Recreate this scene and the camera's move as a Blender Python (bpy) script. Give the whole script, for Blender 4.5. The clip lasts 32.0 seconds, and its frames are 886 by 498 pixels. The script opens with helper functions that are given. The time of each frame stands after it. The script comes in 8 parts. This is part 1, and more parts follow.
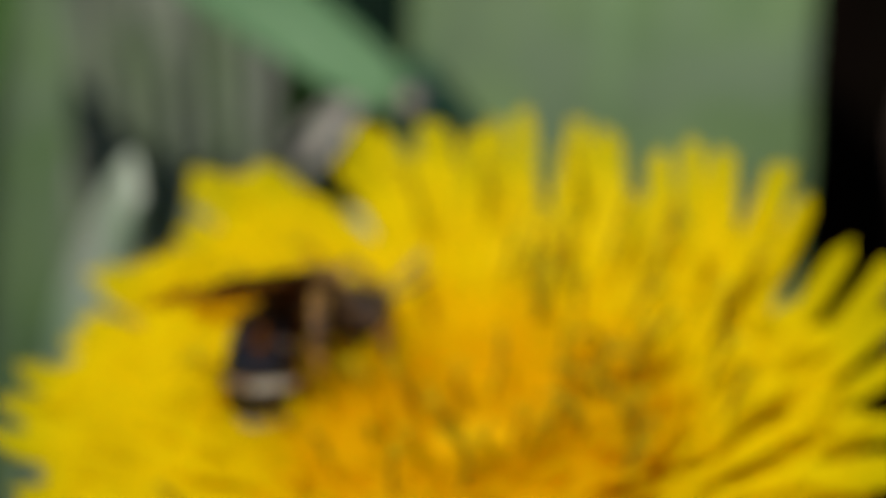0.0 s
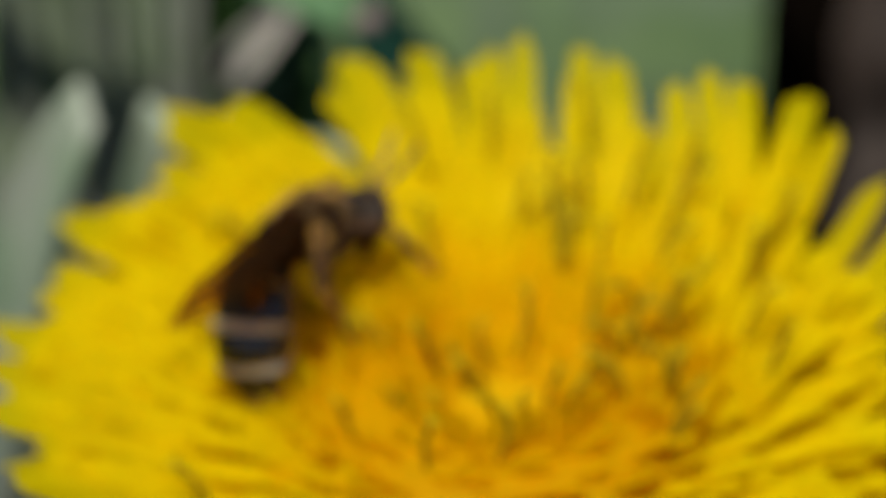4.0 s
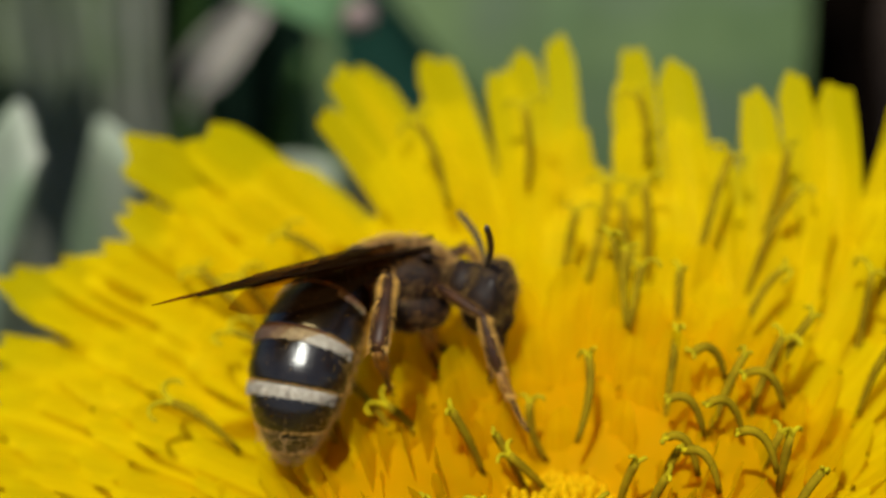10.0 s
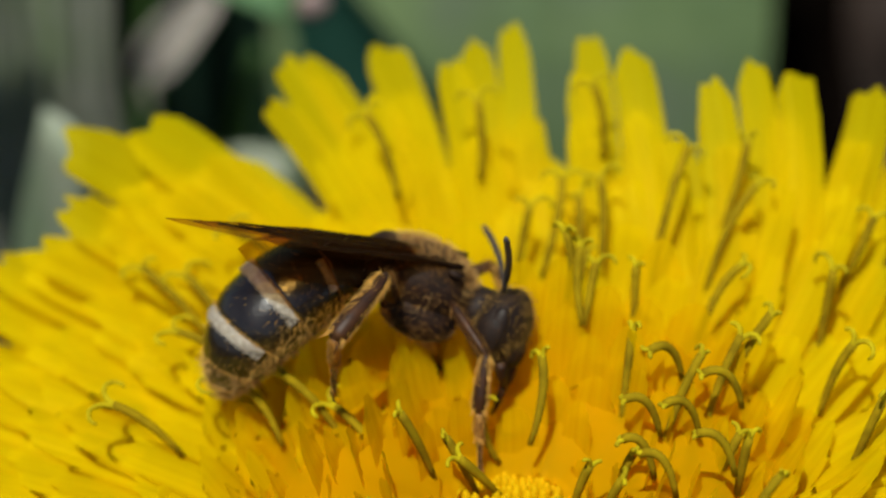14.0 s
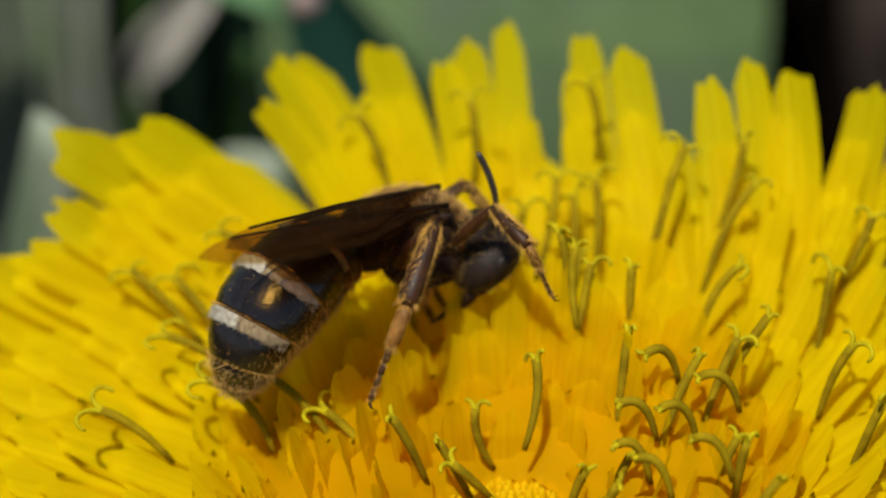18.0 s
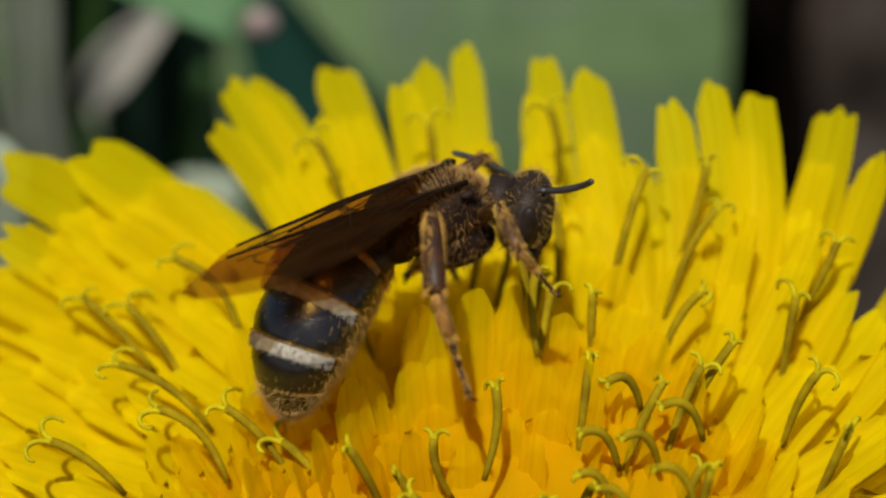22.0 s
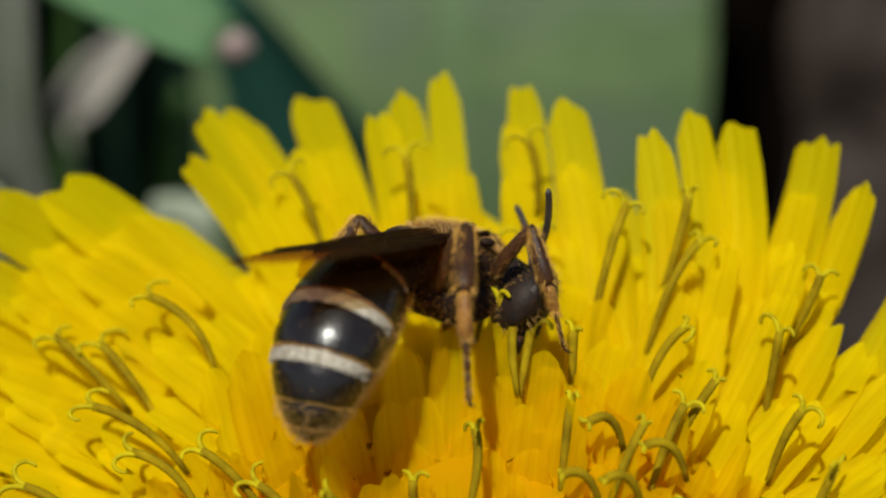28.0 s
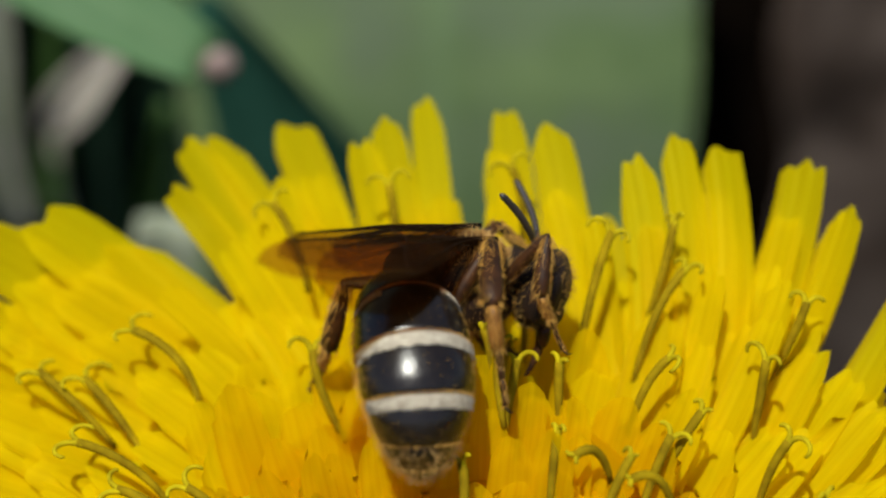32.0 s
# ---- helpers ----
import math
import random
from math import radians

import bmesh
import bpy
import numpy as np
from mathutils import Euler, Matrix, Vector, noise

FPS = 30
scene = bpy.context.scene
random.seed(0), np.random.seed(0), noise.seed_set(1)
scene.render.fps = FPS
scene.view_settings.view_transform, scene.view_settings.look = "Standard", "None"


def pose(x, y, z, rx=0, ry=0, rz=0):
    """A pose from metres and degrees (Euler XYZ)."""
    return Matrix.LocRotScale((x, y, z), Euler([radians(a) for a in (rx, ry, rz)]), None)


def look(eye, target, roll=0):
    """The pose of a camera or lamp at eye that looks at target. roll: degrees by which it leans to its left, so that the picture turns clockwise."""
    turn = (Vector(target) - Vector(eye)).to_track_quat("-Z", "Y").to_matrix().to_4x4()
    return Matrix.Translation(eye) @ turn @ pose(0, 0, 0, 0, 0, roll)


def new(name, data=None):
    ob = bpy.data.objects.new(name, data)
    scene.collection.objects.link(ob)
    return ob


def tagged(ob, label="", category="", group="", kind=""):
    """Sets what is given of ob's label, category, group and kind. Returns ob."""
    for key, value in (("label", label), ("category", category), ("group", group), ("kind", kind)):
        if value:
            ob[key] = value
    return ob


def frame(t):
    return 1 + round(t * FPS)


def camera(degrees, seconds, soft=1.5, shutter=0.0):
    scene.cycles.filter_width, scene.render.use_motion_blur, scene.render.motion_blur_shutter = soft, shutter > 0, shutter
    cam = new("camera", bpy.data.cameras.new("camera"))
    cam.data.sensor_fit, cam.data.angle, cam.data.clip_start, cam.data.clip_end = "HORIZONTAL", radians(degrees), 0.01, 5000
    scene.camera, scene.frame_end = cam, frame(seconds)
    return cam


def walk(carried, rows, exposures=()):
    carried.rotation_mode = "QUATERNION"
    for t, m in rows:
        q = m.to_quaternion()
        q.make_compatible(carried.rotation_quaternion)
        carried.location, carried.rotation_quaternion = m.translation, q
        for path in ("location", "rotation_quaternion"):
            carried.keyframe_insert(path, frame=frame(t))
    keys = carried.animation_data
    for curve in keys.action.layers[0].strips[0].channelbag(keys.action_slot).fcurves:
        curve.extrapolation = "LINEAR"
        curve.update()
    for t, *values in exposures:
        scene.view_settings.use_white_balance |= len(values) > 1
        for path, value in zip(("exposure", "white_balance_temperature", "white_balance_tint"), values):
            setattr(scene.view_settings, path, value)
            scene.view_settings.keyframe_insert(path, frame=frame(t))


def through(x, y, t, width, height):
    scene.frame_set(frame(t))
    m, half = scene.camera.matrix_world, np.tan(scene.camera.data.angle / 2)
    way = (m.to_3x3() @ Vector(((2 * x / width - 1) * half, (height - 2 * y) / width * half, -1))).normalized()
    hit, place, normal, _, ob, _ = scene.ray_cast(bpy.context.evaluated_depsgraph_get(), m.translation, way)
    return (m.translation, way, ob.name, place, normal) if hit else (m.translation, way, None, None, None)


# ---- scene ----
MM = 0.001

# the camera: a close-up lens held by hand, focused on the bee's final distance
cam = camera(22.0, 32.0, soft=2.4)
cam.data.dof.use_dof = True
cam.data.dof.focus_distance = 0.0548
cam.data.dof.aperture_fstop = 44.0
walk(cam, [
    (0, pose(0.01009, -0.06997, 0.08383, 64.093, 1.087, 8.543)),
    (0.5, pose(0.00949, -0.06810, 0.08331, 63.357, -0.019, 7.454)),
    (1, pose(0.00779, -0.06901, 0.08475, 62.827, -0.011, 5.979)),
    (1.5, pose(0.00327, -0.06948, 0.08697, 61.631, 0.416, 4.507)),
    (2, pose(0.00149, -0.06810, 0.08483, 61.831, -0.579, 4.073)),
    (2.5, pose(0.00099, -0.06615, 0.08421, 61.502, -0.497, 3.266)),
    (4.5, pose(0.00248, -0.06359, 0.08349, 60.635, -0.495, 3.814)),
    (5, pose(0.00082, -0.05876, 0.07976, 60.955, -0.889, 3.068)),
    (5.5, pose(-0.00002, -0.05405, 0.07737, 60.114, -1.023, 2.853)),
    (6, pose(-0.00092, -0.05235, 0.07672, 60.116, -0.856, 2.727)),
    (6.5, pose(-0.00066, -0.05211, 0.07662, 59.531, -0.352, 3.098)),
    (7, pose(-0.00109, -0.05172, 0.07641, 59.651, -0.401, 2.928)),
    (7.5, pose(-0.00134, -0.05134, 0.07655, 59.949, -0.199, 2.788)),
    (8, pose(-0.00139, -0.05131, 0.07656, 60.731, -0.076, 2.922)),
    (8.5, pose(-0.00182, -0.05099, 0.07672, 60.640, -0.026, 2.826)),
    (9, pose(-0.00051, -0.05060, 0.07751, 60.316, 0.975, 2.595)),
    (9.5, pose(-0.00000, -0.05042, 0.07797, 60.010, 0.760, 2.331)),
    (10, pose(-0.00068, -0.05071, 0.07851, 60.030, 0.491, 1.882)),
    (10.5, pose(-0.00050, -0.05053, 0.07858, 59.909, 0.581, 2.063)),
    (11, pose(-0.00039, -0.05018, 0.07860, 60.034, 0.822, 2.091)),
    (11.5, pose(-0.00033, -0.04960, 0.07847, 60.063, 0.902, 1.874)),
    (12, pose(-0.00040, -0.04932, 0.07816, 60.125, 0.607, 1.468)),
    (12.5, pose(-0.00035, -0.04907, 0.07808, 59.963, 0.424, 1.188)),
    (13, pose(-0.00009, -0.04926, 0.07816, 59.780, 0.449, 1.267)),
    (13.5, pose(-0.00023, -0.04907, 0.07801, 59.744, 0.401, 1.084)),
    (14, pose(-0.00011, -0.04897, 0.07790, 59.599, 0.343, 1.201)),
    (14.5, pose(-0.00017, -0.04894, 0.07790, 59.414, 0.261, 1.183)),
    (15, pose(-0.00009, -0.04916, 0.07813, 59.405, 0.450, 1.325)),
    (15.5, pose(0.00003, -0.04913, 0.07822, 59.445, 0.747, 1.553)),
    (17.5, pose(0.00004, -0.04842, 0.07765, 59.492, 0.663, 1.201)),
    (18, pose(0.00006, -0.04824, 0.07758, 59.564, 0.508, 1.110)),
    (18.5, pose(0.00002, -0.04789, 0.07730, 59.542, 0.304, 0.855)),
    (19, pose(-0.00000, -0.04757, 0.07700, 59.488, 0.089, 0.485)),
    (19.5, pose(0.00009, -0.04754, 0.07700, 59.305, -0.159, 0.370)),
    (20, pose(0.00003, -0.04731, 0.07682, 59.685, -0.132, 0.131)),
    (20.5, pose(-0.00006, -0.04710, 0.07692, 59.937, -0.110, -0.128)),
    (21, pose(-0.00008, -0.04712, 0.07712, 60.112, -0.085, -0.159)),
    (21.5, pose(0.00003, -0.04726, 0.07710, 60.091, -0.061, 0.041)),
    (22, pose(0.00008, -0.04719, 0.07714, 60.059, 0.082, 0.176)),
    (22.5, pose(0.00014, -0.04701, 0.07711, 60.001, 0.127, 0.234)),
    (23, pose(0.00000, -0.04677, 0.07700, 60.000, -0.000, 0.000)),
    (23.5, pose(-0.00003, -0.04669, 0.07702, 59.888, -0.070, -0.221)),
    (24, pose(-0.00002, -0.04658, 0.07700, 59.993, -0.059, -0.269)),
    (24.5, pose(0.00008, -0.04657, 0.07709, 60.070, 0.003, -0.300)),
    (25, pose(0.00006, -0.04662, 0.07703, 60.226, -0.001, -0.329)),
    (25.5, pose(0.00008, -0.04662, 0.07716, 60.055, 0.030, -0.262)),
    (27.5, pose(0.00013, -0.04639, 0.07718, 60.109, 0.056, -0.254)),
    (28, pose(0.00019, -0.04587, 0.07766, 59.855, 0.266, -0.440)),
    (28.5, pose(0.00015, -0.04561, 0.07766, 59.927, 0.227, -0.724)),
    (29, pose(0.00036, -0.04558, 0.07777, 59.877, 0.322, -0.618)),
    (29.5, pose(0.00014, -0.04523, 0.07838, 59.690, 0.542, -0.965)),
    (30, pose(0.00030, -0.04542, 0.07858, 59.732, 0.762, -0.764)),
    (30.5, pose(0.00051, -0.04541, 0.07848, 59.670, 0.845, -0.465)),
    (31, pose(0.00048, -0.04522, 0.07846, 59.479, 0.743, -0.575)),
    (31.5, pose(0.00049, -0.04520, 0.07828, 59.519, 0.707, -0.775)),
    (32, pose(0.00040, -0.04499, 0.07863, 59.327, 0.741, -0.954)),
])

# ---- light: clear spring sun, blue sky ----
SUN_EL, SUN_AZ = 63.0, 252.0          # azimuth counted from +x towards +y, degrees
world = bpy.data.worlds.new("sky")
scene.world = world
world.use_nodes = True
wt = world.node_tree
sky = wt.nodes.new("ShaderNodeTexSky")
sky.sky_type = "NISHITA"
sky.sun_disc = False
sky.sun_elevation = radians(SUN_EL)
sky.sun_rotation = radians(90.0 - SUN_AZ)
wt.links.new(sky.outputs[0], wt.nodes["Background"].inputs[0])
wt.nodes["Background"].inputs[1].default_value = 0.09
sun = new("sun", bpy.data.lights.new("sun", "SUN"))
sun.data.energy, sun.data.angle, sun.data.color = 5.4, radians(0.53), (0.99, 0.985, 0.88)
_d = Vector((math.cos(radians(SUN_EL)) * math.cos(radians(SUN_AZ)), math.cos(radians(SUN_EL)) * math.sin(radians(SUN_AZ)), math.sin(radians(SUN_EL))))
sun.matrix_world = look(_d, (0, 0, 0))
scene.view_settings.exposure = 0.11


# ---- materials ----
def material(name):
    m = bpy.data.materials.new(name)
    m.use_nodes = True
    return m, m.node_tree, m.node_tree.nodes["Principled BSDF"]


def node(nt, kind, **values):
    n = nt.nodes.new(kind)
    for key, value in values.items():
        n.inputs[key].default_value = value
    return n


def ramp(nt, source, stops):
    r = nt.nodes.new("ShaderNodeValToRGB")
    while len(r.color_ramp.elements) < len(stops):
        r.color_ramp.elements.new(0.5)
    for e, (at, c) in zip(r.color_ramp.elements, stops):
        e.position, e.color = at, (*c, 1)
    nt.links.new(source, r.inputs[0])
    return r


def noise_of(nt, scale, detail=4.0, rough=0.55, vector=None):
    n = node(nt, "ShaderNodeTexNoise", Scale=scale, Detail=detail, Roughness=rough)
    if vector is None:
        vector = nt.nodes.new("ShaderNodeTexCoord").outputs["Object"]
    nt.links.new(vector, n.inputs["Vector"])
    return n


def bump(nt, bsdf, height, strength, distance):
    b = node(nt, "ShaderNodeBump", Strength=strength, Distance=distance)
    nt.links.new(height, b.inputs["Height"])
    nt.links.new(b.outputs[0], bsdf.inputs["Normal"])
    return b


def multiply(nt, a, b, factor=1.0):
    m = nt.nodes.new("ShaderNodeMix")
    m.data_type, m.blend_type = "RGBA", "MULTIPLY"
    m.inputs[0].default_value = factor
    nt.links.new(a, m.inputs[6])
    nt.links.new(b, m.inputs[7])
    return m.outputs[2]


def translucent_mix(nt, bsdf, colour, amount, thin=0.0):
    """Lets part of the light through a thin leaf or petal."""
    t = nt.nodes.new("ShaderNodeBsdfTranslucent")
    nt.links.new(colour, t.inputs[0])
    mix = nt.nodes.new("ShaderNodeMixShader")
    mix.inputs[0].default_value = amount
    nt.links.new(bsdf.outputs[0], mix.inputs[1])
    nt.links.new(t.outputs[0], mix.inputs[2])
    if thin:                                   # a thin tissue that a little light crosses unscattered
        clear, both = nt.nodes.new("ShaderNodeBsdfTransparent"), nt.nodes.new("ShaderNodeMixShader")
        clear.inputs[0].default_value = (0.98, 0.83, 0.08, 1)
        both.inputs[0].default_value = thin
        nt.links.new(mix.outputs[0], both.inputs[1])
        nt.links.new(clear.outputs[0], both.inputs[2])
        mix = both
    nt.links.new(mix.outputs[0], nt.nodes["Material Output"].inputs[0])


def petal_material(name, root, mid, tip, through, thin=0.2):
    m, nt, b = material(name)
    uv = nt.nodes.new("ShaderNodeUVMap")
    sep = nt.nodes.new("ShaderNodeSeparateXYZ")
    nt.links.new(uv.outputs[0], sep.inputs[0])
    col = ramp(nt, sep.outputs[1], [(0.0, root), (0.5, mid), (1.0, tip)]).outputs[0]
    # lengthwise veins; their broad darker streaks also paint crease shade into the colour
    stretch = nt.nodes.new("ShaderNodeMapping")
    stretch.inputs["Scale"].default_value = (3.6, 0.5, 1.0)
    nt.links.new(uv.outputs[0], stretch.inputs[0])
    n = noise_of(nt, 2.2, 3.0, 0.5, stretch.outputs[0])
    vein = ramp(nt, n.outputs[0], [(0.34, (0.80, 0.72, 0.6)), (0.62, (1.0, 1.0, 1.0))]).outputs[0]
    col = multiply(nt, col, vein, 0.85)
    info = nt.nodes.new("ShaderNodeObjectInfo")
    shade = ramp(nt, info.outputs["Random"], [(0.0, (0.93, 0.90, 0.88)), (1.0, (1.0, 1.0, 1.0))]).outputs[0]
    col = multiply(nt, col, shade, 1.0)
    nt.links.new(col, b.inputs["Base Color"])
    b.inputs["Roughness"].default_value = 0.5
    b.inputs["Specular IOR Level"].default_value = 0.03
    bump(nt, b, n.outputs[0], 0.25, 0.00005)
    translucent_mix(nt, b, col, through, thin)
    return m


PETAL = petal_material("petal_yellow", (0.90, 0.58, 0.001), (0.87, 0.68, 0.0012), (0.85, 0.705, 0.0015), 0.62)
PETAL_IN = petal_material("petal_golden", (0.92, 0.52, 0.001), (0.91, 0.635, 0.0012), (0.91, 0.68, 0.0015), 0.6, 0.38)


def plain(name, a, b_col, scale, rough, metal=0.0, spec=0.5, bumpy=0.0, dist=0.00003):
    m, nt, b = material(name)
    n = noise_of(nt, scale)
    c = ramp(nt, n.outputs[0], [(0.3, a), (0.7, b_col)])
    nt.links.new(c.outputs[0], b.inputs["Base Color"])
    b.inputs["Roughness"].default_value, b.inputs["Metallic"].default_value = rough, metal
    b.inputs["Specular IOR Level"].default_value = spec
    if bumpy:
        bump(nt, b, n.outputs[0], bumpy, dist)
    return m


STYLE = plain("style_olive", (0.13, 0.085, 0.003), (0.27, 0.185, 0.004), 1600.0, 0.8, spec=0.02, bumpy=0.4)
STIGMA = plain("stigma_yellow", (0.22, 0.165, 0.004), (0.42, 0.335, 0.006), 3000.0, 0.8, spec=0.02, bumpy=0.5)
BUD = petal_material("bud_yellow", (0.9, 0.50, 0.002), (0.9, 0.58, 0.003), (0.88, 0.63, 0.004), 0.45)
GREEN = plain("bract_green", (0.06, 0.12, 0.025), (0.12, 0.2, 0.05), 400.0, 0.55, bumpy=0.3)
CUTICLE = plain("black_cuticle", (0.004, 0.0025, 0.0018), (0.012, 0.008, 0.006), 9000.0, 0.25, spec=0.48, bumpy=0.6, dist=0.000018)
THORAX = plain("dark_cuticle", (0.006, 0.0035, 0.0025), (0.022, 0.010, 0.005), 3500.0, 0.6, spec=0.1, bumpy=0.7, dist=0.00004)
LEG = plain("brown_leg", (0.010, 0.004, 0.002), (0.05, 0.018, 0.005), 2500.0, 0.5, spec=0.2, bumpy=0.5)
FOOT = plain("golden_foot", (0.09, 0.033, 0.006), (0.26, 0.11, 0.02), 2500.0, 0.5, spec=0.3, bumpy=0.4)
HEAD = plain("head_cuticle", (0.008, 0.005, 0.004), (0.022, 0.012, 0.007), 3500.0, 0.6, spec=0.15, bumpy=0.8, dist=0.00004)
RIM = plain("amber_rim", (0.10, 0.036, 0.007), (0.26, 0.11, 0.022), 3000.0, 0.35)
BAND = plain("pale_band", (0.27, 0.23, 0.18), (0.45, 0.40, 0.32), 6000.0, 0.8, bumpy=0.6)
HAIR = plain("tawny_hair", (0.13, 0.055, 0.012), (0.30, 0.15, 0.04), 2500.0, 0.6, spec=0.1)
HAIR_PALE = plain("pale_hair", (0.42, 0.21, 0.035), (0.66, 0.38, 0.09), 2500.0, 0.6, spec=0.1)
HAIR_GOLD = plain("golden_fuzz", (0.20, 0.105, 0.02), (0.42, 0.25, 0.07), 2500.0, 0.6, spec=0.1)
HAIR_TOP = plain("buff_hair", (0.34, 0.19, 0.055), (0.55, 0.35, 0.13), 2500.0, 0.6, spec=0.1)
EYE = plain("eye", (0.007, 0.004, 0.003), (0.018, 0.010, 0.006), 6000.0, 0.5, spec=0.16, bumpy=0.5)
ANTENNA = plain("antenna_dark", (0.012, 0.009, 0.008), (0.03, 0.022, 0.018), 4000.0, 0.5)
VEIN = plain("wing_vein", (0.006, 0.0025, 0.001), (0.014, 0.006, 0.002), 3000.0, 0.7, spec=0.05)


def wing_material(name, clearness):
    m, nt, b = material(name)
    stretch = nt.nodes.new("ShaderNodeMapping")
    stretch.inputs["Scale"].default_value = (0.25, 1.0, 1.0)
    nt.links.new(nt.nodes.new("ShaderNodeTexCoord").outputs["Object"], stretch.inputs[0])
    n = noise_of(nt, 2600.0, 4.0, 0.6, stretch.outputs[0])
    c = ramp(nt, n.outputs[0], [(0.32, (0.012, 0.005, 0.0015)), (0.68, (0.05, 0.021, 0.005))])
    nt.links.new(c.outputs[0], b.inputs["Base Color"])
    b.inputs["Roughness"].default_value, b.inputs["Specular IOR Level"].default_value = 0.42, 0.08
    bump(nt, b, n.outputs[0], 0.5, 0.00005)
    clear = nt.nodes.new("ShaderNodeBsdfTransparent")
    clear.inputs[0].default_value = (0.70, 0.52, 0.25, 1)
    mix = nt.nodes.new("ShaderNodeMixShader")
    mix.inputs[0].default_value = clearness
    nt.links.new(b.outputs[0], mix.inputs[1])
    nt.links.new(clear.outputs[0], mix.inputs[2])
    nt.links.new(mix.outputs[0], nt.nodes["Material Output"].inputs[0])
    return m


WING = wing_material("wing_membrane", 0.78)
WING_CLEAR = wing_material("hindwing_membrane", 0.88)


def leaf_material(name, a, b_col, rib, through=0.2, rough=0.45, gloss=0.3, grain=90.0, blotch=None):
    m, nt, b = material(name)
    uv = nt.nodes.new("ShaderNodeUVMap")
    n = noise_of(nt, grain, 5.0)
    col = ramp(nt, n.outputs[0], [(0.3, a), (0.72, b_col)]).outputs[0]
    if blotch:                                 # larger dull patches
        n2 = noise_of(nt, 190.0, 3.0)
        patch = ramp(nt, n2.outputs[0], [(0.42, (0, 0, 0)), (0.66, (1, 1, 1))])
        over = nt.nodes.new("ShaderNodeMix")
        over.data_type = "RGBA"
        nt.links.new(patch.outputs[0], over.inputs[0])
        nt.links.new(col, over.inputs[6])
        over.inputs[7].default_value = (*blotch, 1)
        col = over.outputs[2]
    sep = nt.nodes.new("ShaderNodeSeparateXYZ")
    nt.links.new(uv.outputs[0], sep.inputs[0])
    line = ramp(nt, sep.outputs[0], [(0.455, (0, 0, 0)), (0.5, (1, 1, 1)), (0.545, (0, 0, 0))])
    mix = nt.nodes.new("ShaderNodeMix")
    mix.data_type = "RGBA"
    nt.links.new(line.outputs[0], mix.inputs[0])
    nt.links.new(col, mix.inputs[6])
    mix.inputs[7].default_value = (*rib, 1)
    nt.links.new(mix.outputs[2], b.inputs["Base Color"])
    b.inputs["Roughness"].default_value = rough
    b.inputs["Specular IOR Level"].default_value = gloss
    bump(nt, b, noise_of(nt, 600.0).outputs[0], 0.4, 0.0002)
    translucent_mix(nt, b, mix.outputs[2], through)
    return m


LEAF = leaf_material("leaf_green", (0.080, 0.135, 0.054), (0.18, 0.25, 0.112), (0.145, 0.215, 0.105), grain=130.0, blotch=(0.13, 0.175, 0.105))
LEAF_FRESH = leaf_material("leaf_fresh", (0.065, 0.135, 0.055), (0.10, 0.19, 0.085), (0.12, 0.21, 0.095))
LEAF_PALE = leaf_material("leaf_pale", (0.14, 0.21, 0.12), (0.28, 0.34, 0.23), (0.30, 0.36, 0.25), grain=200.0, blotch=(0.30, 0.31, 0.25))
LEAF_GRASS = leaf_material("leaf_grass", (0.03, 0.07, 0.015), (0.06, 0.12, 0.03), (0.07, 0.13, 0.04))
LEAF_GREY = leaf_material("leaf_grey", (0.085, 0.115, 0.06), (0.20, 0.23, 0.155), (0.16, 0.19, 0.12), 0.1, 0.7, 0.15, 260.0, (0.22, 0.22, 0.19))
# greens darkened so the colour itself holds the deep shade between leaves
LEAF_SHADE_DARK = leaf_material("leaf_shade_dark", (0.004, 0.011, 0.007), (0.008, 0.019, 0.012), (0.010, 0.022, 0.014), 0.05, 0.7, 0.05)
# near-black colour that paints the unlit gap beside the broad leaf
LEAF_SHADE_BLACK = leaf_material("leaf_shade_black", (0.002, 0.0014, 0.001), (0.006, 0.004, 0.003), (0.004, 0.003, 0.002), 0.02, 0.9, 0.0)
DRY = leaf_material("leaf_dry", (0.27, 0.245, 0.21), (0.40, 0.36, 0.325), (0.32, 0.27, 0.23), 0.1, 0.7)
# teal of the shadow wedge on the broad leaf, put in as colour
LEAF_SHADOW_TEAL = leaf_material("leaf_shadow_teal", (0.006, 0.026, 0.018), (0.014, 0.05, 0.036), (0.016, 0.055, 0.04), 0.05, 0.8, 0.05)
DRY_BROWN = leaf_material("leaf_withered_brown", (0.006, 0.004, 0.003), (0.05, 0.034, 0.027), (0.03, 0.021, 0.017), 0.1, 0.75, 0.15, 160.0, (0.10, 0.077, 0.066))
PINK = plain("leaf_tip_pink", (0.17, 0.12, 0.11), (0.24, 0.17, 0.16), 500.0, 0.5)


def soil_material():
    m, nt, b = material("soil")
    n = noise_of(nt, 120.0, 8.0, 0.65)
    fine = noise_of(nt, 900.0, 5.0, 0.6)
    # soil colours taken down to near black, in place of shade from the leaves
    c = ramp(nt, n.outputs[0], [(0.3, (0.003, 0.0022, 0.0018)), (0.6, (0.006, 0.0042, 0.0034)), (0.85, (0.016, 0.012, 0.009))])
    nt.links.new(c.outputs[0], b.inputs["Base Color"])
    b.inputs["Roughness"].default_value, b.inputs["Specular IOR Level"].default_value = 0.95, 0.0
    bump(nt, b, fine.outputs[0], 0.8, 0.001)
    return m


SOIL = soil_material()


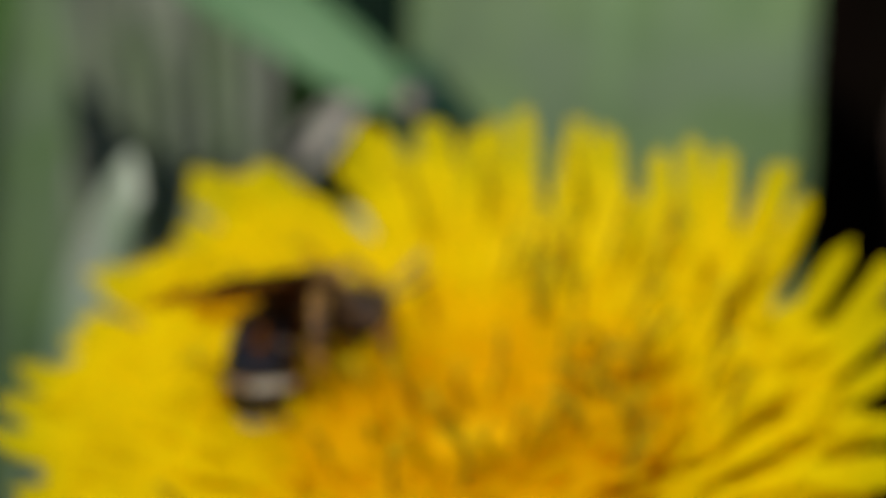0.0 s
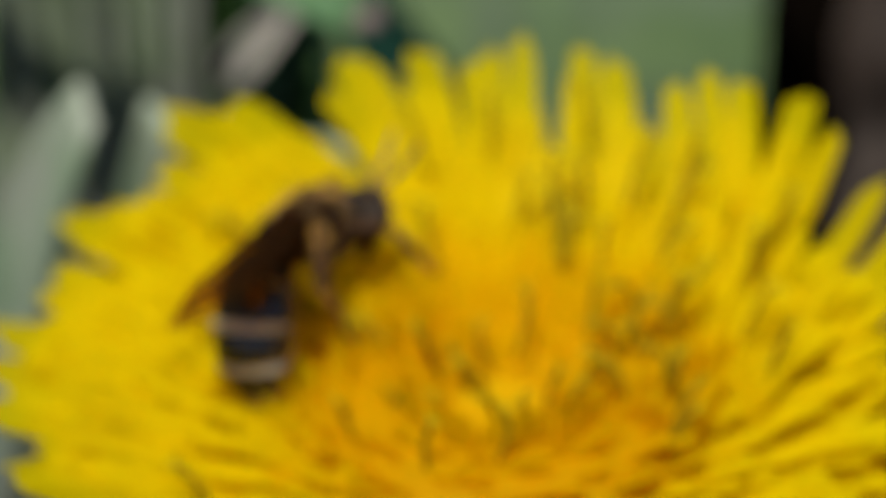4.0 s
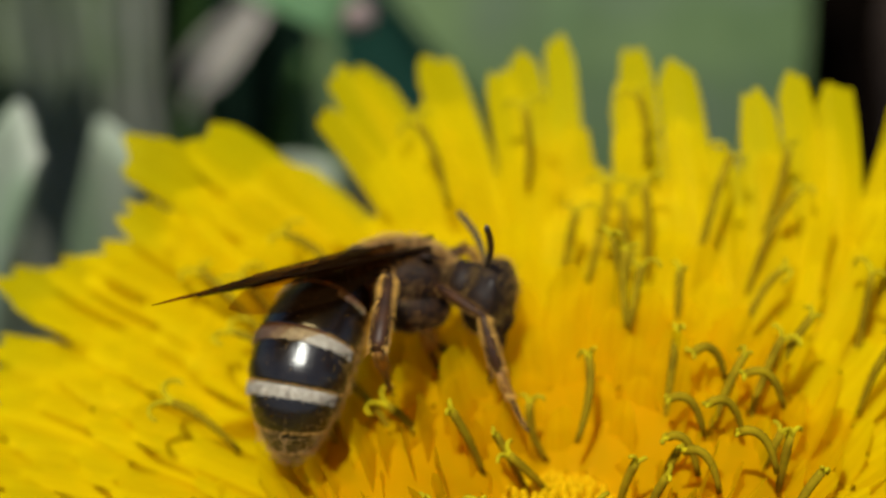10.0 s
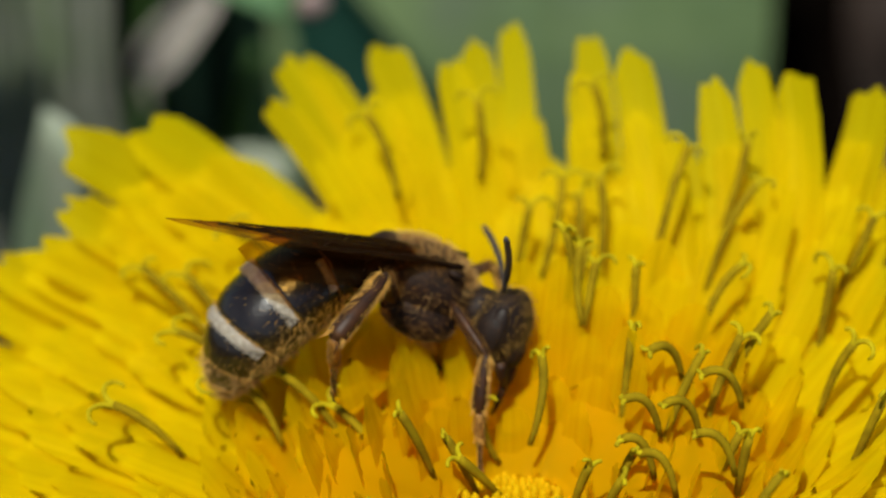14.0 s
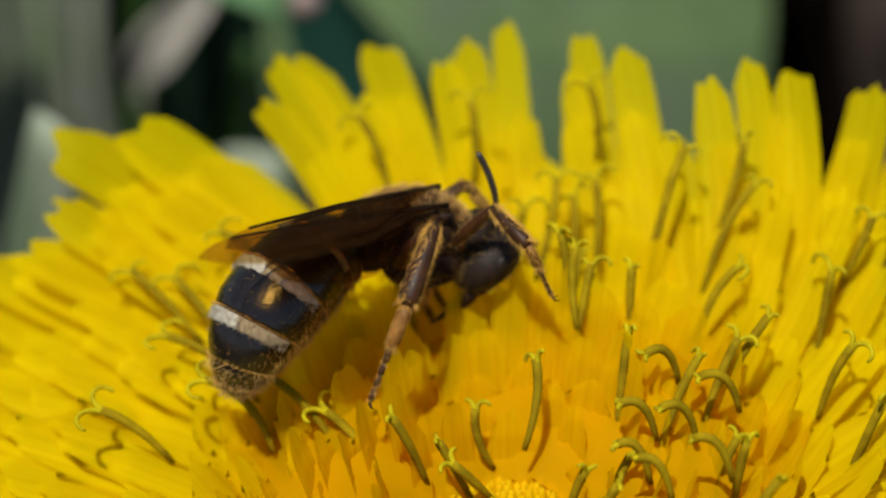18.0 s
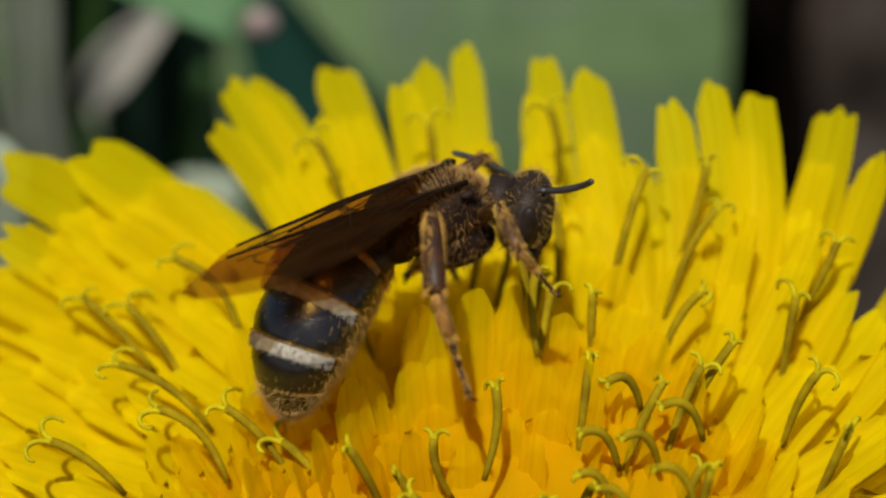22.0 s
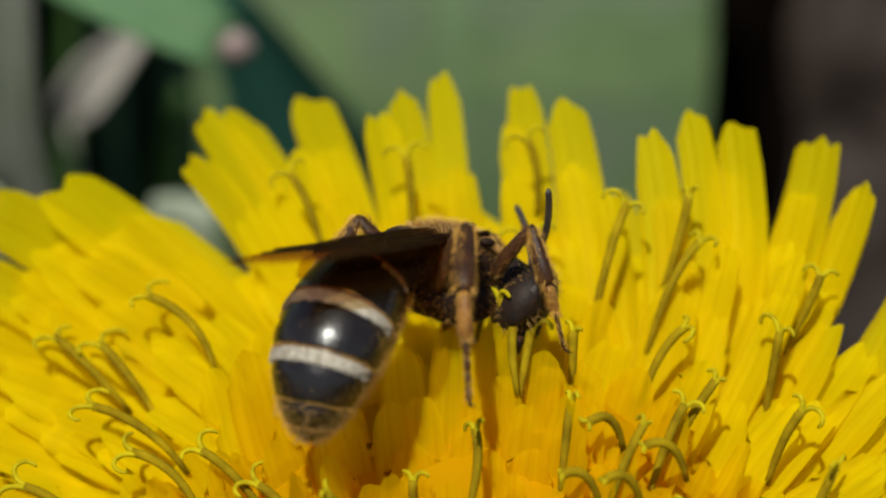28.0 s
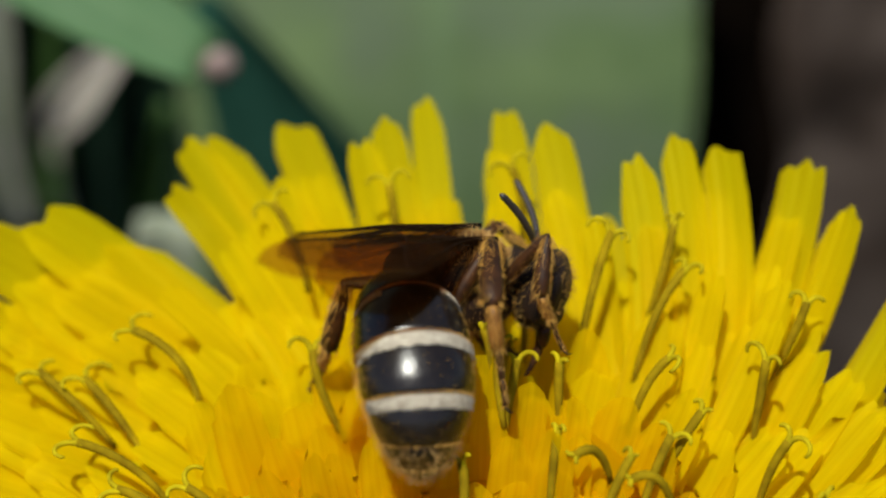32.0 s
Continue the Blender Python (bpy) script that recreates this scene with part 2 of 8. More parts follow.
# ---- mesh helpers (coordinates in millimetres) ----
def part(name, verts, faces, mats, parent=None, label="", mat_of=None, uvs=None, smooth=True):
    """Links one mesh, given in millimetres, under a thing or a part."""
    me = bpy.data.meshes.new(name)
    me.from_pydata([(x * MM, y * MM, z * MM) for x, y, z in verts], [], faces)
    for m in (mats if isinstance(mats, (list, tuple)) else [mats]):
        me.materials.append(m)
    if smooth:
        me.polygons.foreach_set("use_smooth", [True] * len(me.polygons))
    if mat_of:
        me.polygons.foreach_set("material_index", mat_of)
    if uvs:
        layer = me.uv_layers.new(name="UVMap")
        idx = np.empty(len(me.loops), dtype=np.int32)
        me.loops.foreach_get("vertex_index", idx)
        layer.data.foreach_set("uv", np.asarray(uvs, dtype=np.float32)[idx].ravel())
    me.update()
    ob = new(name, me)
    if parent is not None:
        ob.parent = parent
    if label:
        ob["label"] = label
    return ob


class Shape:
    """Gathers vertices, faces and their material numbers for one mesh."""

    def __init__(self):
        self.v, self.f, self.m, self.uv = [], [], [], []

    def add(self, verts, faces, mat=0, uvs=None):
        k = len(self.v)
        self.v += [tuple(p) for p in verts]
        self.uv += uvs if uvs else [(0.5, 0.5)] * len(verts)
        self.f += [tuple(i + k for i in f) for f in faces]
        self.m += [mat] * len(faces)

    def link(self, name, mats, parent=None, label="", smooth=True):
        return part(name, self.v, self.f, mats, parent, label, self.m, self.uv, smooth)


def tube(points, radii, sides=8, squash=1.0):
    """A closed tube along points, in millimetres."""
    pts = [Vector(p) for p in points]
    verts, faces = [], []
    side = None
    for i, p in enumerate(pts):
        along = (pts[min(i + 1, len(pts) - 1)] - pts[max(i - 1, 0)]).normalized()
        if side is None:
            side = along.orthogonal().normalized()
        side = (side - along * side.dot(along)).normalized()
        up = along.cross(side)
        for k in range(sides):
            a = 2 * math.pi * k / sides
            verts.append(p + (side * math.cos(a) + up * math.sin(a) * squash) * radii[i])
    n = len(pts)
    for i in range(n - 1):
        for k in range(sides):
            a, b = i * sides + k, i * sides + (k + 1) % sides
            faces.append((a, b, b + sides, a + sides))
    faces.append(tuple(range(sides - 1, -1, -1)))
    faces.append(tuple(range((n - 1) * sides, n * sides)))
    return [tuple(v) for v in verts], faces


def bezier(a, b, c, n):
    a, b, c = Vector(a), Vector(b), Vector(c)
    return [a * (1 - t) ** 2 + b * 2 * t * (1 - t) + c * t * t for t in [i / (n - 1) for i in range(n)]]


def ball(centre, rx, ry, rz, seg=24, rings=16, rough=0.0):
    """An uneven ellipsoid."""
    verts, faces = [], []
    c = Vector(centre)
    for i in range(rings + 1):
        th = math.pi * i / rings
        for k in range(seg):
            ph = 2 * math.pi * k / seg
            d = Vector((math.cos(th), math.sin(th) * math.cos(ph), math.sin(th) * math.sin(ph)))
            s = 1 + rough * noise.noise(d * 2.3 + c)
            verts.append(c + Vector((d.x * rx, d.y * ry, d.z * rz)) * s)
    for i in range(rings):
        for k in range(seg):
            a, b = i * seg + k, i * seg + (k + 1) % seg
            faces.append((a, b, b + seg, a + seg))
    return [tuple(v) for v in verts], faces


def fur(roots, length, width, lean, spread, rng, shape, mat=0):
    """Thin tapered hairs on (place, normal) roots, combed along lean."""
    lean = Vector(lean)
    for p, nrm in roots:
        d = (Vector(nrm) + lean + Vector([rng.uniform(-spread, spread) for _ in range(3)])).normalized()
        s = d.orthogonal().normalized()
        u = d.cross(s)
        w = width * rng.uniform(0.7, 1.2)
        ln = length * rng.uniform(0.55, 1.2)
        p = Vector(p) - d * 0.03
        mid = p + d * ln * 0.55
        tip = p + d * ln + lean * ln * 0.25
        verts = [p + s * w, p - s * w * 0.5 + u * w * 0.87, p - s * w * 0.5 - u * w * 0.87, mid + s * w * 0.6, mid - s * w * 0.3 + u * w * 0.5, mid - s * w * 0.3 - u * w * 0.5, tip]
        shape.add(verts, [(0, 1, 4, 3), (1, 2, 5, 4), (2, 0, 3, 5), (3, 4, 6), (4, 5, 6), (5, 3, 6)], mat)


# ---- ground ----
def make_ground():
    rng = random.Random(3)
    n = 90
    verts, faces = [], []
    for j in range(n + 1):
        for i in range(n + 1):
            # dense in the middle, reaching far out
            u, v = (i / n * 2 - 1), (j / n * 2 - 1)
            x = u * 160 + 40000 * u ** 9
            y = v * 160 + 40000 * v ** 9 + 40
            z = 0.0
            if math.hypot(x, y) < 400:
                z = 4.0 * noise.noise((x * 0.03, y * 0.03, 0.3)) + 2.2 * noise.noise((x * 0.13, y * 0.13, 3.0)) + 0.8 * noise.noise((x * 0.5, y * 0.5, 7.0)) - 2.0
            verts.append((x, y, z))
    for j in range(n):
        for i in range(n):
            a = j * (n + 1) + i
            faces.append((a, a + 1, a + n + 2, a + n + 1))
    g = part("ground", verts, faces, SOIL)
    tagged(g, "crumbly garden soil, coloured near black for the deep shade", "ground", kind="structure")
    # loose crumbs of soil
    s = Shape()
    for _ in range(420):
        x, y = rng.uniform(-70, 80), rng.uniform(-30, 150)
        r = rng.choice((0.8, 1.2, 1.8, 3.0)) * rng.uniform(0.7, 1.3)
        vs, fs = ball((0, 0, 0), r, r * rng.uniform(0.7, 1.2), r * rng.uniform(0.5, 0.9), 7, 5, 0.5)
        a = rng.uniform(0, 6.28)
        z = 4.0 * noise.noise((x * 0.03, y * 0.03, 0.3)) + 2.2 * noise.noise((x * 0.13, y * 0.13, 3.0)) - 2.0
        s.add([(x + p[0] * math.cos(a) - p[1] * math.sin(a), y + p[0] * math.sin(a) + p[1] * math.cos(a), z + p[2] + r * 0.2) for p in vs], fs)
    tagged(s.link("soil_crumbs", SOIL), "loose crumbs of soil lying on the ground, shade in their dark colour", "soil", kind="stuff")


make_ground()


# ---- leaves behind the flower ----
def blade(points, width, material_, fold=0.15, taper=(0.25, 1.0, 0.1), face=(0, -1, 0.4), lobes=0.0, seed=1, n=22, m=9, thick=0.25):
    """A leaf blade along a bowed line: points a, b, c in millimetres, face: the way its upper side looks."""
    line = bezier(*points, n)
    face = Vector(face).normalized()
    top, bot, uv = [], [], []
    for i, p in enumerate(line):
        t = i / (n - 1)
        along = (line[min(i + 1, n - 1)] - line[max(i - 1, 0)]).normalized()
        side = along.cross(face).normalized()
        up = side.cross(along).normalized()
        w = taper[0] + (taper[1] - taper[0]) * math.sin(min(t / 0.5, 1.0) * math.pi / 2)
        if t > 0.5:
            w = taper[2] + (taper[1] - taper[2]) * math.cos((t - 0.5) / 0.5 * math.pi / 2)
        w *= width / 2 * (1 + lobes * math.sin(t * 34 + seed) + 0.08 * noise.noise((t * 5, seed, 0.0)))
        for k in range(m):
            u = k / (m - 1) * 2 - 1
            wave = 0.06 * width * noise.noise((t * 4, u * 1.5, seed * 3.1))
            q = p + side * u * w + up * (abs(u) * fold * w + wave)
            top.append(q)
            bot.append(q - up * thick)
            uv.append((k / (m - 1), t))
    faces = []
    k0 = n * m
    for i in range(n - 1):
        for k in range(m - 1):
            a = i * m + k
            faces.append((a, a + 1, a + m + 1, a + m))
            faces.append((k0 + a + m, k0 + a + m + 1, k0 + a + 1, k0 + a))
        for a in (i * m, i * m + m - 1):
            faces.append((a, a + m, k0 + a + m, k0 + a))
    for k in range(m - 1):
        for a in (k, (n - 1) * m + k):
            faces.append((a, a + 1, k0 + a + 1, k0 + a))
    return [tuple(v) for v in top + bot], faces, uv + uv


def leaf(name, label, points, width, mat, stalk=1.0, **kw):
    verts, faces, uv = blade(points, width, mat, **kw)
    s = Shape()
    s.add(verts, faces, 0, uv)
    root = new(name)
    tagged(root, label, "leaf")
    s.link("leaf_blade", mat, root)
    if stalk:
        a = Vector(points[0])
        foot = Vector((a.x + 1.5, a.y + 2.0, -3.0))
        vs, fs = tube([foot, foot.lerp(a, 0.5) + Vector((1.0, 0.5, 0)), a + (Vector(points[1]) - a) * 0.08], [1.1 * stalk, 0.9 * stalk, 0.7 * stalk], 8)
        part("leaf_stalk", vs, fs, mat, root)
    return root


leaf("broad_leaf", "broad grey-green leaf standing behind the flower", ((0.4, 46, 0), (0.8, 37, 28), (2.2, 50, 66)), 22.0, LEAF, fold=0.14, taper=(0.5, 1.0, 0.85), face=(-0.1, -1, 0.5), lobes=0.012, seed=2, n=40, m=15)
# added blade in place of the pointed leaf's shadow on the broad leaf
leaf("painted_shade_leaf", "dark bluish-green sheet standing in for a shadow on the broad leaf", ((2.5, 46, 2), (-1.2, 37.4, 26), (-8.4, 38, 41.2)), 7.4, LEAF_SHADOW_TEAL, stalk=0.6, fold=0.2, taper=(0.4, 1.0, 0.2), face=(0.1, -1, 0.4), seed=23)
fresh = leaf("pointed_leaf", "fresh green leaf with a pinkish withered tip", ((-40, 31, 68), (-15.0, 27.0, 49.0), (-6.9, 26.2, 44.1)), 4.4, LEAF_FRESH, fold=0.1, taper=(0.5, 1.0, 0.42), face=(-0.1, -0.8, 0.8), seed=5)
vs, fs = ball((-6.6, 26.0, 44.1), 0.6, 0.4, 0.6, 14, 10, 0.3)
part("leaf_tip", vs, fs, PINK, fresh, "pinkish withered tip")
leaf("dry_leaf", "curled pale dry leaf scrap among the stems", ((-15.1, 38.9, 34.8), (-14.4, 38.3, 36.6), (-11.8, 38.9, 38.7)), 1.9, DRY, stalk=0.12, fold=0.5, taper=(0.45, 1.0, 0.4), face=(0.5, -1, 0.5), seed=7)
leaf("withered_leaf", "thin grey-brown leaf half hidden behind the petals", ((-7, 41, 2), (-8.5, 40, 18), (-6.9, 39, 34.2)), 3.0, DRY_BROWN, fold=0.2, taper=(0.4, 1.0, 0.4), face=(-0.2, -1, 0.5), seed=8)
leaf("pale_leaf", "rounded whitish-green leaf beside the flower", ((-19, 30, 2), (-18.5, 24, 26), (-14.6, 19.6, 42.4)), 4.2, LEAF_PALE, fold=0.08, taper=(0.5, 1.0, 0.5), face=(-0.1, -0.7, 1), seed=9)
leaf("pale_leaf", "pale green leaf with a creamy dry edge", ((-30, 30, 2), (-23.5, 20, 33), (-16.8, 16, 44.4)), 7.0, LEAF_PALE, fold=0.06, taper=(0.5, 1.0, 0.35), face=(-0.25, -0.7, 1), seed=11)
leaf("pale_leaf", "small pale green leaf low behind the petals", ((-13, 32, 2), (-11.5, 28, 24), (-8.6, 25, 38.6)), 4.4, LEAF_PALE, fold=0.2, taper=(0.4, 1.0, 0.5), face=(0.1, -1, 0.6), seed=19)
leaf("grass_blade", "long dark green blade of grass", ((-40, 20, 0), (-29, 18, 36), (-20.5, 19, 58)), 2.0, LEAF_GRASS, fold=0.4, taper=(0.6, 1.0, 0.3), face=(0.2, -1, 0.5), seed=12)
# two blades whose dark colour carries the shade of the gap
leaf("grass_blade", "dark green blade of grass, shade put into its colour", ((-17, 50, 0), (-16, 48, 30), (-14.5, 54, 56)), 3.4, LEAF_SHADE_DARK, fold=0.4, taper=(0.6, 1.0, 0.1), face=(0.2, -1, 0.5), seed=13)
leaf("grass_blade", "dark green blade of grass, shade put into its colour", ((-12, 54, 0), (-11.5, 52, 30), (-11, 58, 58)), 4.2, LEAF_SHADE_DARK, fold=0.4, taper=(0.6, 1.0, 0.1), face=(0.2, -1, 0.5), seed=14)
leaf("grass_blade", "dull olive-green blade of grass behind the flower", ((-15, 46, 6), (-13.6, 43, 22), (-9.8, 36, 37.5)), 1.6, LEAF_GRASS, stalk=0.4, fold=0.4, taper=(0.6, 1.0, 0.3), face=(0.2, -1, 0.5), seed=21)
leaf("grass_blade", "dull olive-green blade of grass behind the flower", ((-17.5, 44, 4), (-17, 42, 22), (-14.6, 41, 41.5)), 1.3, LEAF_GRASS, stalk=0.4, fold=0.4, taper=(0.6, 1.0, 0.3), face=(0.2, -1, 0.5), seed=22)
# wide dark sheet where the gap shows nothing but shade
leaf("painted_shade_leaf", "dark green leaf sheet standing in for the shaded gap", ((-13, 60, 0), (-13, 60, 30), (-15, 74, 62)), 15.0, LEAF_SHADE_DARK, fold=0.15, taper=(0.6, 1.0, 0.5), face=(0.1, -1, 0.2), seed=17)
# black blade filling the right-hand gap, where only deep shade lies
leaf("black_shade_leaf", "black leaf sheet standing in for the deep shade of the gap", ((17.5, 66, 0), (17, 66, 30), (17, 76, 74)), 16.0, LEAF_SHADE_BLACK, fold=0.15, taper=(0.6, 1.0, 0.7), face=(0.1, -1, 0.1), seed=18)
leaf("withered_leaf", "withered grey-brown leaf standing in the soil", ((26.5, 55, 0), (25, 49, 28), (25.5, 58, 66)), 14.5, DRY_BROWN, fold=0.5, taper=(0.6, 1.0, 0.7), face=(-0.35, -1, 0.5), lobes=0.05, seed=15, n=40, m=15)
leaf("grey_leaf", "dull grey-green mottled leaf standing in the soil", ((-27, 47, 0), (-26.5, 41, 24), (-26, 46, 62)), 18.5, LEAF_GREY, fold=0.12, taper=(0.6, 1.0, 0.8), face=(0.1, -1, 0.45), lobes=0.02, seed=16, n=40, m=15)
leaf("green_leaf", "dull green leaf with a lit edge beside the flower", ((-34, 34, 0), (-30, 29, 26), (-25.5, 32, 56)), 6.5, LEAF, fold=0.35, taper=(0.5, 1.0, 0.5), face=(0.5, -1, 0.5), seed=24)
stems = random.Random(41)
for k in range(11):                            # a loose row of stems and blades before the mottled leaf and in the gap beside it
    x, lean = -27 + 1.4 * k + stems.uniform(-0.6, 0.6), stems.uniform(-3, 3)
    gap = x > -19
    y = stems.uniform(46, 56) if gap else stems.uniform(37.5, 39.5)
    # gap blades alternate: one leaf material has shade mixed into its colour
    leaf("grass_blade", "dark blade of grass among the stems in the gap" if gap else "dull grey-green blade of grass before a leaf", ((x, y + 4, 0), (x + 0.3 * lean, y, 26), (x + lean, y + 4, stems.uniform(50, 64) if gap else stems.uniform(38, 62))), stems.uniform(0.7, 1.5) if gap else stems.uniform(0.4, 0.8), (LEAF_SHADE_DARK, LEAF_GRASS)[k % 2] if gap else (LEAF_GREY, LEAF_GREY, LEAF_GRASS)[k % 3], stalk=0.4, fold=0.4, taper=(0.7, 1.0, 0.25), face=(stems.uniform(-0.4, 0.5), -1, 0.5), seed=50 + k, n=14, m=5)


# ---- the dandelion ----
FX, FY, FZ = 0.6, -3.6, 43.5            # heart of the flower head
dandelion = new("dandelion")
dandelion.location = (FX * MM, FY * MM, 0)
tagged(dandelion, "fully open yellow dandelion flower on a short stem", "flower")


def rim_height(az):
    return float(np.interp(az % 360, (0, 30, 60, 110, 135, 155, 180, 270, 360), (2.6, 4.8, 6.0, 5.8, 4.6, 2.0, 0.6, 0.0, 2.6)))


def surface(az, r):
    h = rim_height(az)
    return 1.0 + (h - 1.0) * (r / 15.0) + (1.5 + 0.5 * math.exp(-((az % 360 - 180) / 40) ** 2) - 1.1 * math.exp(-((az % 360 - 108) / 34) ** 2)) * math.exp(-((r - 4.3) / 2.6) ** 2)


def lean_of(az):
    """How far the foot of a long floret lies turned from its tip, in degrees."""
    return float(np.interp(az % 360, (0, 25, 42, 48, 56, 64, 75, 84, 92, 99, 105, 113, 122, 139, 150, 165, 180, 200, 360), (0, -8, -8, -10, -30, -32, -20, -10, -4, -9, -8, -18, -20, -29, -25, -15, -8, 0, 0)))


def floret(az, r, h, w, rng, mat, wild=1.0, joined=None):
    """One strap-shaped ray floret from the heart to its toothed tip."""
    a = radians(az)
    out, side = Vector((math.cos(a), math.sin(a), 0)), Vector((-math.sin(a), math.cos(a), 0))
    rb = min(2.6, 0.3 + r * 0.14)
    zb = FZ - 3.6
    zt = FZ + h
    bend = rng.uniform(-0.05, 0.05) * r * wild
    p0 = out * rb + Vector((0, 0, zb))
    p2 = out * r + side * bend + Vector((0, 0, zt))
    arch = max(0.0, min(1.0, math.sin(radians(az - 184)) * 2.0)) * max(0.0, min(1.0, (r - 3.3) / 3.6)) * (0.5 if r < 9.5 else 1.0)   # those towards the front bend over outwards
    p1 = out * (rb + (r - rb) * (0.74 - 0.42 * arch)) + Vector((0, 0, zb + (zt - zb) * (0.36 + 0.68 * arch)))
    if r > 9:                                  # long florets run outwards first, then turn up
        f = radians(az + lean_of(az))
        rf = (0.52 + 0.18 * min(1.0, max(0.0, (h - 2.0) / 3.0))) * r
        p1 = Vector((math.cos(f) * rf, math.sin(f) * rf, zb + (zt - zb) * (0.42 - 0.14 * min(1.0, max(0.0, (h - 2.0) / 3.0))) + 0.6))
    n, m = 15, 11
    line = bezier(p0, p1, p2, n)
    curl = rng.uniform(-0.5, 0.9) * wild
    fold = rng.uniform(-0.30, -0.12) if r > 10 and 136 < az % 360 < 230 else rng.uniform(0.05, 0.34) if r > 10 else rng.uniform(-0.22, 0.16)
    roll = rng.uniform(-0.2, 0.2) * (0.4 + 0.6 * wild) * (0.4 if 136 < az % 360 < 230 else 1.0)
    blunt, notch = rng.uniform(0.2, 0.7) if r > 9 else rng.uniform(0.32, 0.5), rng.uniform(1.2, 2.6)
    wavy, twist_ = rng.uniform(0, 50), rng.uniform(-0.35, 0.35) * wild
    top, uv = [], []
    for i, p in enumerate(line):
        t = i / (n - 1)
        p = p + Vector((0, 0, curl * max(0, t - 0.6) ** 2 * 5)) * (r / 14) + side * (twist_ * t * t * 1.2 + 0.10 * w * noise.noise((t * 3, wavy, 0.0)) * t)
        along = (line[min(i + 1, n - 1)] - line[max(i - 1, 0)]).normalized()
        s = (side - along * side.dot(along)).normalized()
        up = along.cross(s)
        if up.z < 0:
            up = -up
        s = (s + up * roll * t).normalized()
        hw = w / 2 * (0.34 + 0.66 * min(1, t / 0.45) ** 0.8) * (1 - (0.20 if r > 9 else 0.25) * (max(0, t - 0.75) / 0.25) ** (1.0 if r > 9 else 2.0))
        for k in range(m):
            u = k / (m - 1) * 2 - 1
            groove = (0.034 if r > 9 and not 136 < az % 360 < 215 else 0.014) * w * math.cos(u * math.pi * 4.0)
            edge = (abs(u) ** 2) * fold * hw * (1.5 - t)
            q = p + s * u * hw + up * (edge + groove + 0.06 * w * noise.noise((t * 3.5, u * 1.3, wavy)))
            if i == n - 1:
                tooth = (0.09 if r > 9 else 0.03) * w * math.cos(u * math.pi * notch + wavy) - blunt * w * abs(u) ** (3.4 if r > 9 else 2.6)
                q = q + along * tooth
            top.append(q)
            uv.append((k / (m - 1), t))
    faces = [(i * m + k, i * m + k + 1, (i + 1) * m + k + 1, (i + 1) * m + k) for i in range(n - 1) for k in range(m - 1)]
    if joined is not None:
        joined.add(top, faces, 0, uv)
        return None, line
    ob = part("ray_floret", [tuple(v) for v in top], faces, mat, dandelion, "", None, uv)
    return ob, line


def style_on(owner, az, r, h, length, rng, inward=False):
    """A style that rises between the florets and ends in two curled branches."""
    a = radians(az)
    out, side = Vector((math.cos(a), math.sin(a), 0)), Vector((-math.sin(a), math.cos(a), 0))
    top = out * r + Vector((0, 0, FZ + h))
    lean = rng.uniform(0.1, 1.1)
    down = length + 1.2
    drop = 0.9
    if 118 < az % 360 < 190 and r > 3.5:       # on the spread-out side they lie over outwards
        lean, drop = rng.uniform(0.9, 1.6), 0.55
    root = top - Vector((0, 0, 1)) * down * drop - out * lean * down * 0.6 + side * rng.uniform(-0.4, 0.4)
    mid = root.lerp(top, 0.6) - out * lean * length * rng.uniform(0.1, 0.35) + side * rng.uniform(-0.4, 0.4) + Vector((0, 0, 0.25 * length * lean))
    if inward:                                 # round the heart they bow over towards it
        root = top + out * length * 0.8 + side * rng.uniform(-0.3, 0.3) - Vector((0, 0, 1.1))
        mid = root.lerp(top, 0.3) + Vector((0, 0, 1.15))
    pts = bezier(root, mid, top, 9)
    s = Shape()
    vs, fs = tube(pts, [0.075, 0.085, 0.095, 0.104, 0.110, 0.115, 0.118, 0.118, 0.114], 9)
    s.add(vs, fs, 0)
    up = (pts[-1] - pts[-2]).normalized()
    tw = rng.gauss(0.0, 0.6)
    ax = side * math.cos(tw) + out * math.sin(tw)
    ax = (ax - up * ax.dot(up)).normalized()
    wide = 118 < az % 360 < 190 and r > 3.5
    far = wide or (r > 7 and az % 360 < 118)
    for sgn in (1, -1):                        # the stem forks smoothly into two branches that roll outwards and down
        radius = rng.uniform(0.26, 0.40) if wide else rng.uniform(0.19, 0.30) if far else rng.uniform(0.10, 0.15) if inward else rng.uniform(0.16, 0.24)
        bow = radians(rng.uniform(150, 235) if far else rng.uniform(95, 190))
        heading, at, n = radians(rng.uniform(-4, 14)), pts[-2].lerp(top, 0.6) + ax * sgn * 0.04, 15
        arc = [at.copy()]
        step = radius * bow / (n - 1)
        for i in range(n - 1):
            at = at + (up * math.cos(heading) + ax * sgn * math.sin(heading)) * step
            heading += bow / (n - 1) * (0.55 + 0.9 * i / (n - 2))
            arc.append(at.copy())
        vs, fs = tube(arc, [0.078 - 0.028 * i / (n - 1) for i in range(n - 1)] + [0.03], 7)
        s.add(vs, fs, 1)
    return s.link("style", [STYLE, STIGMA], owner)


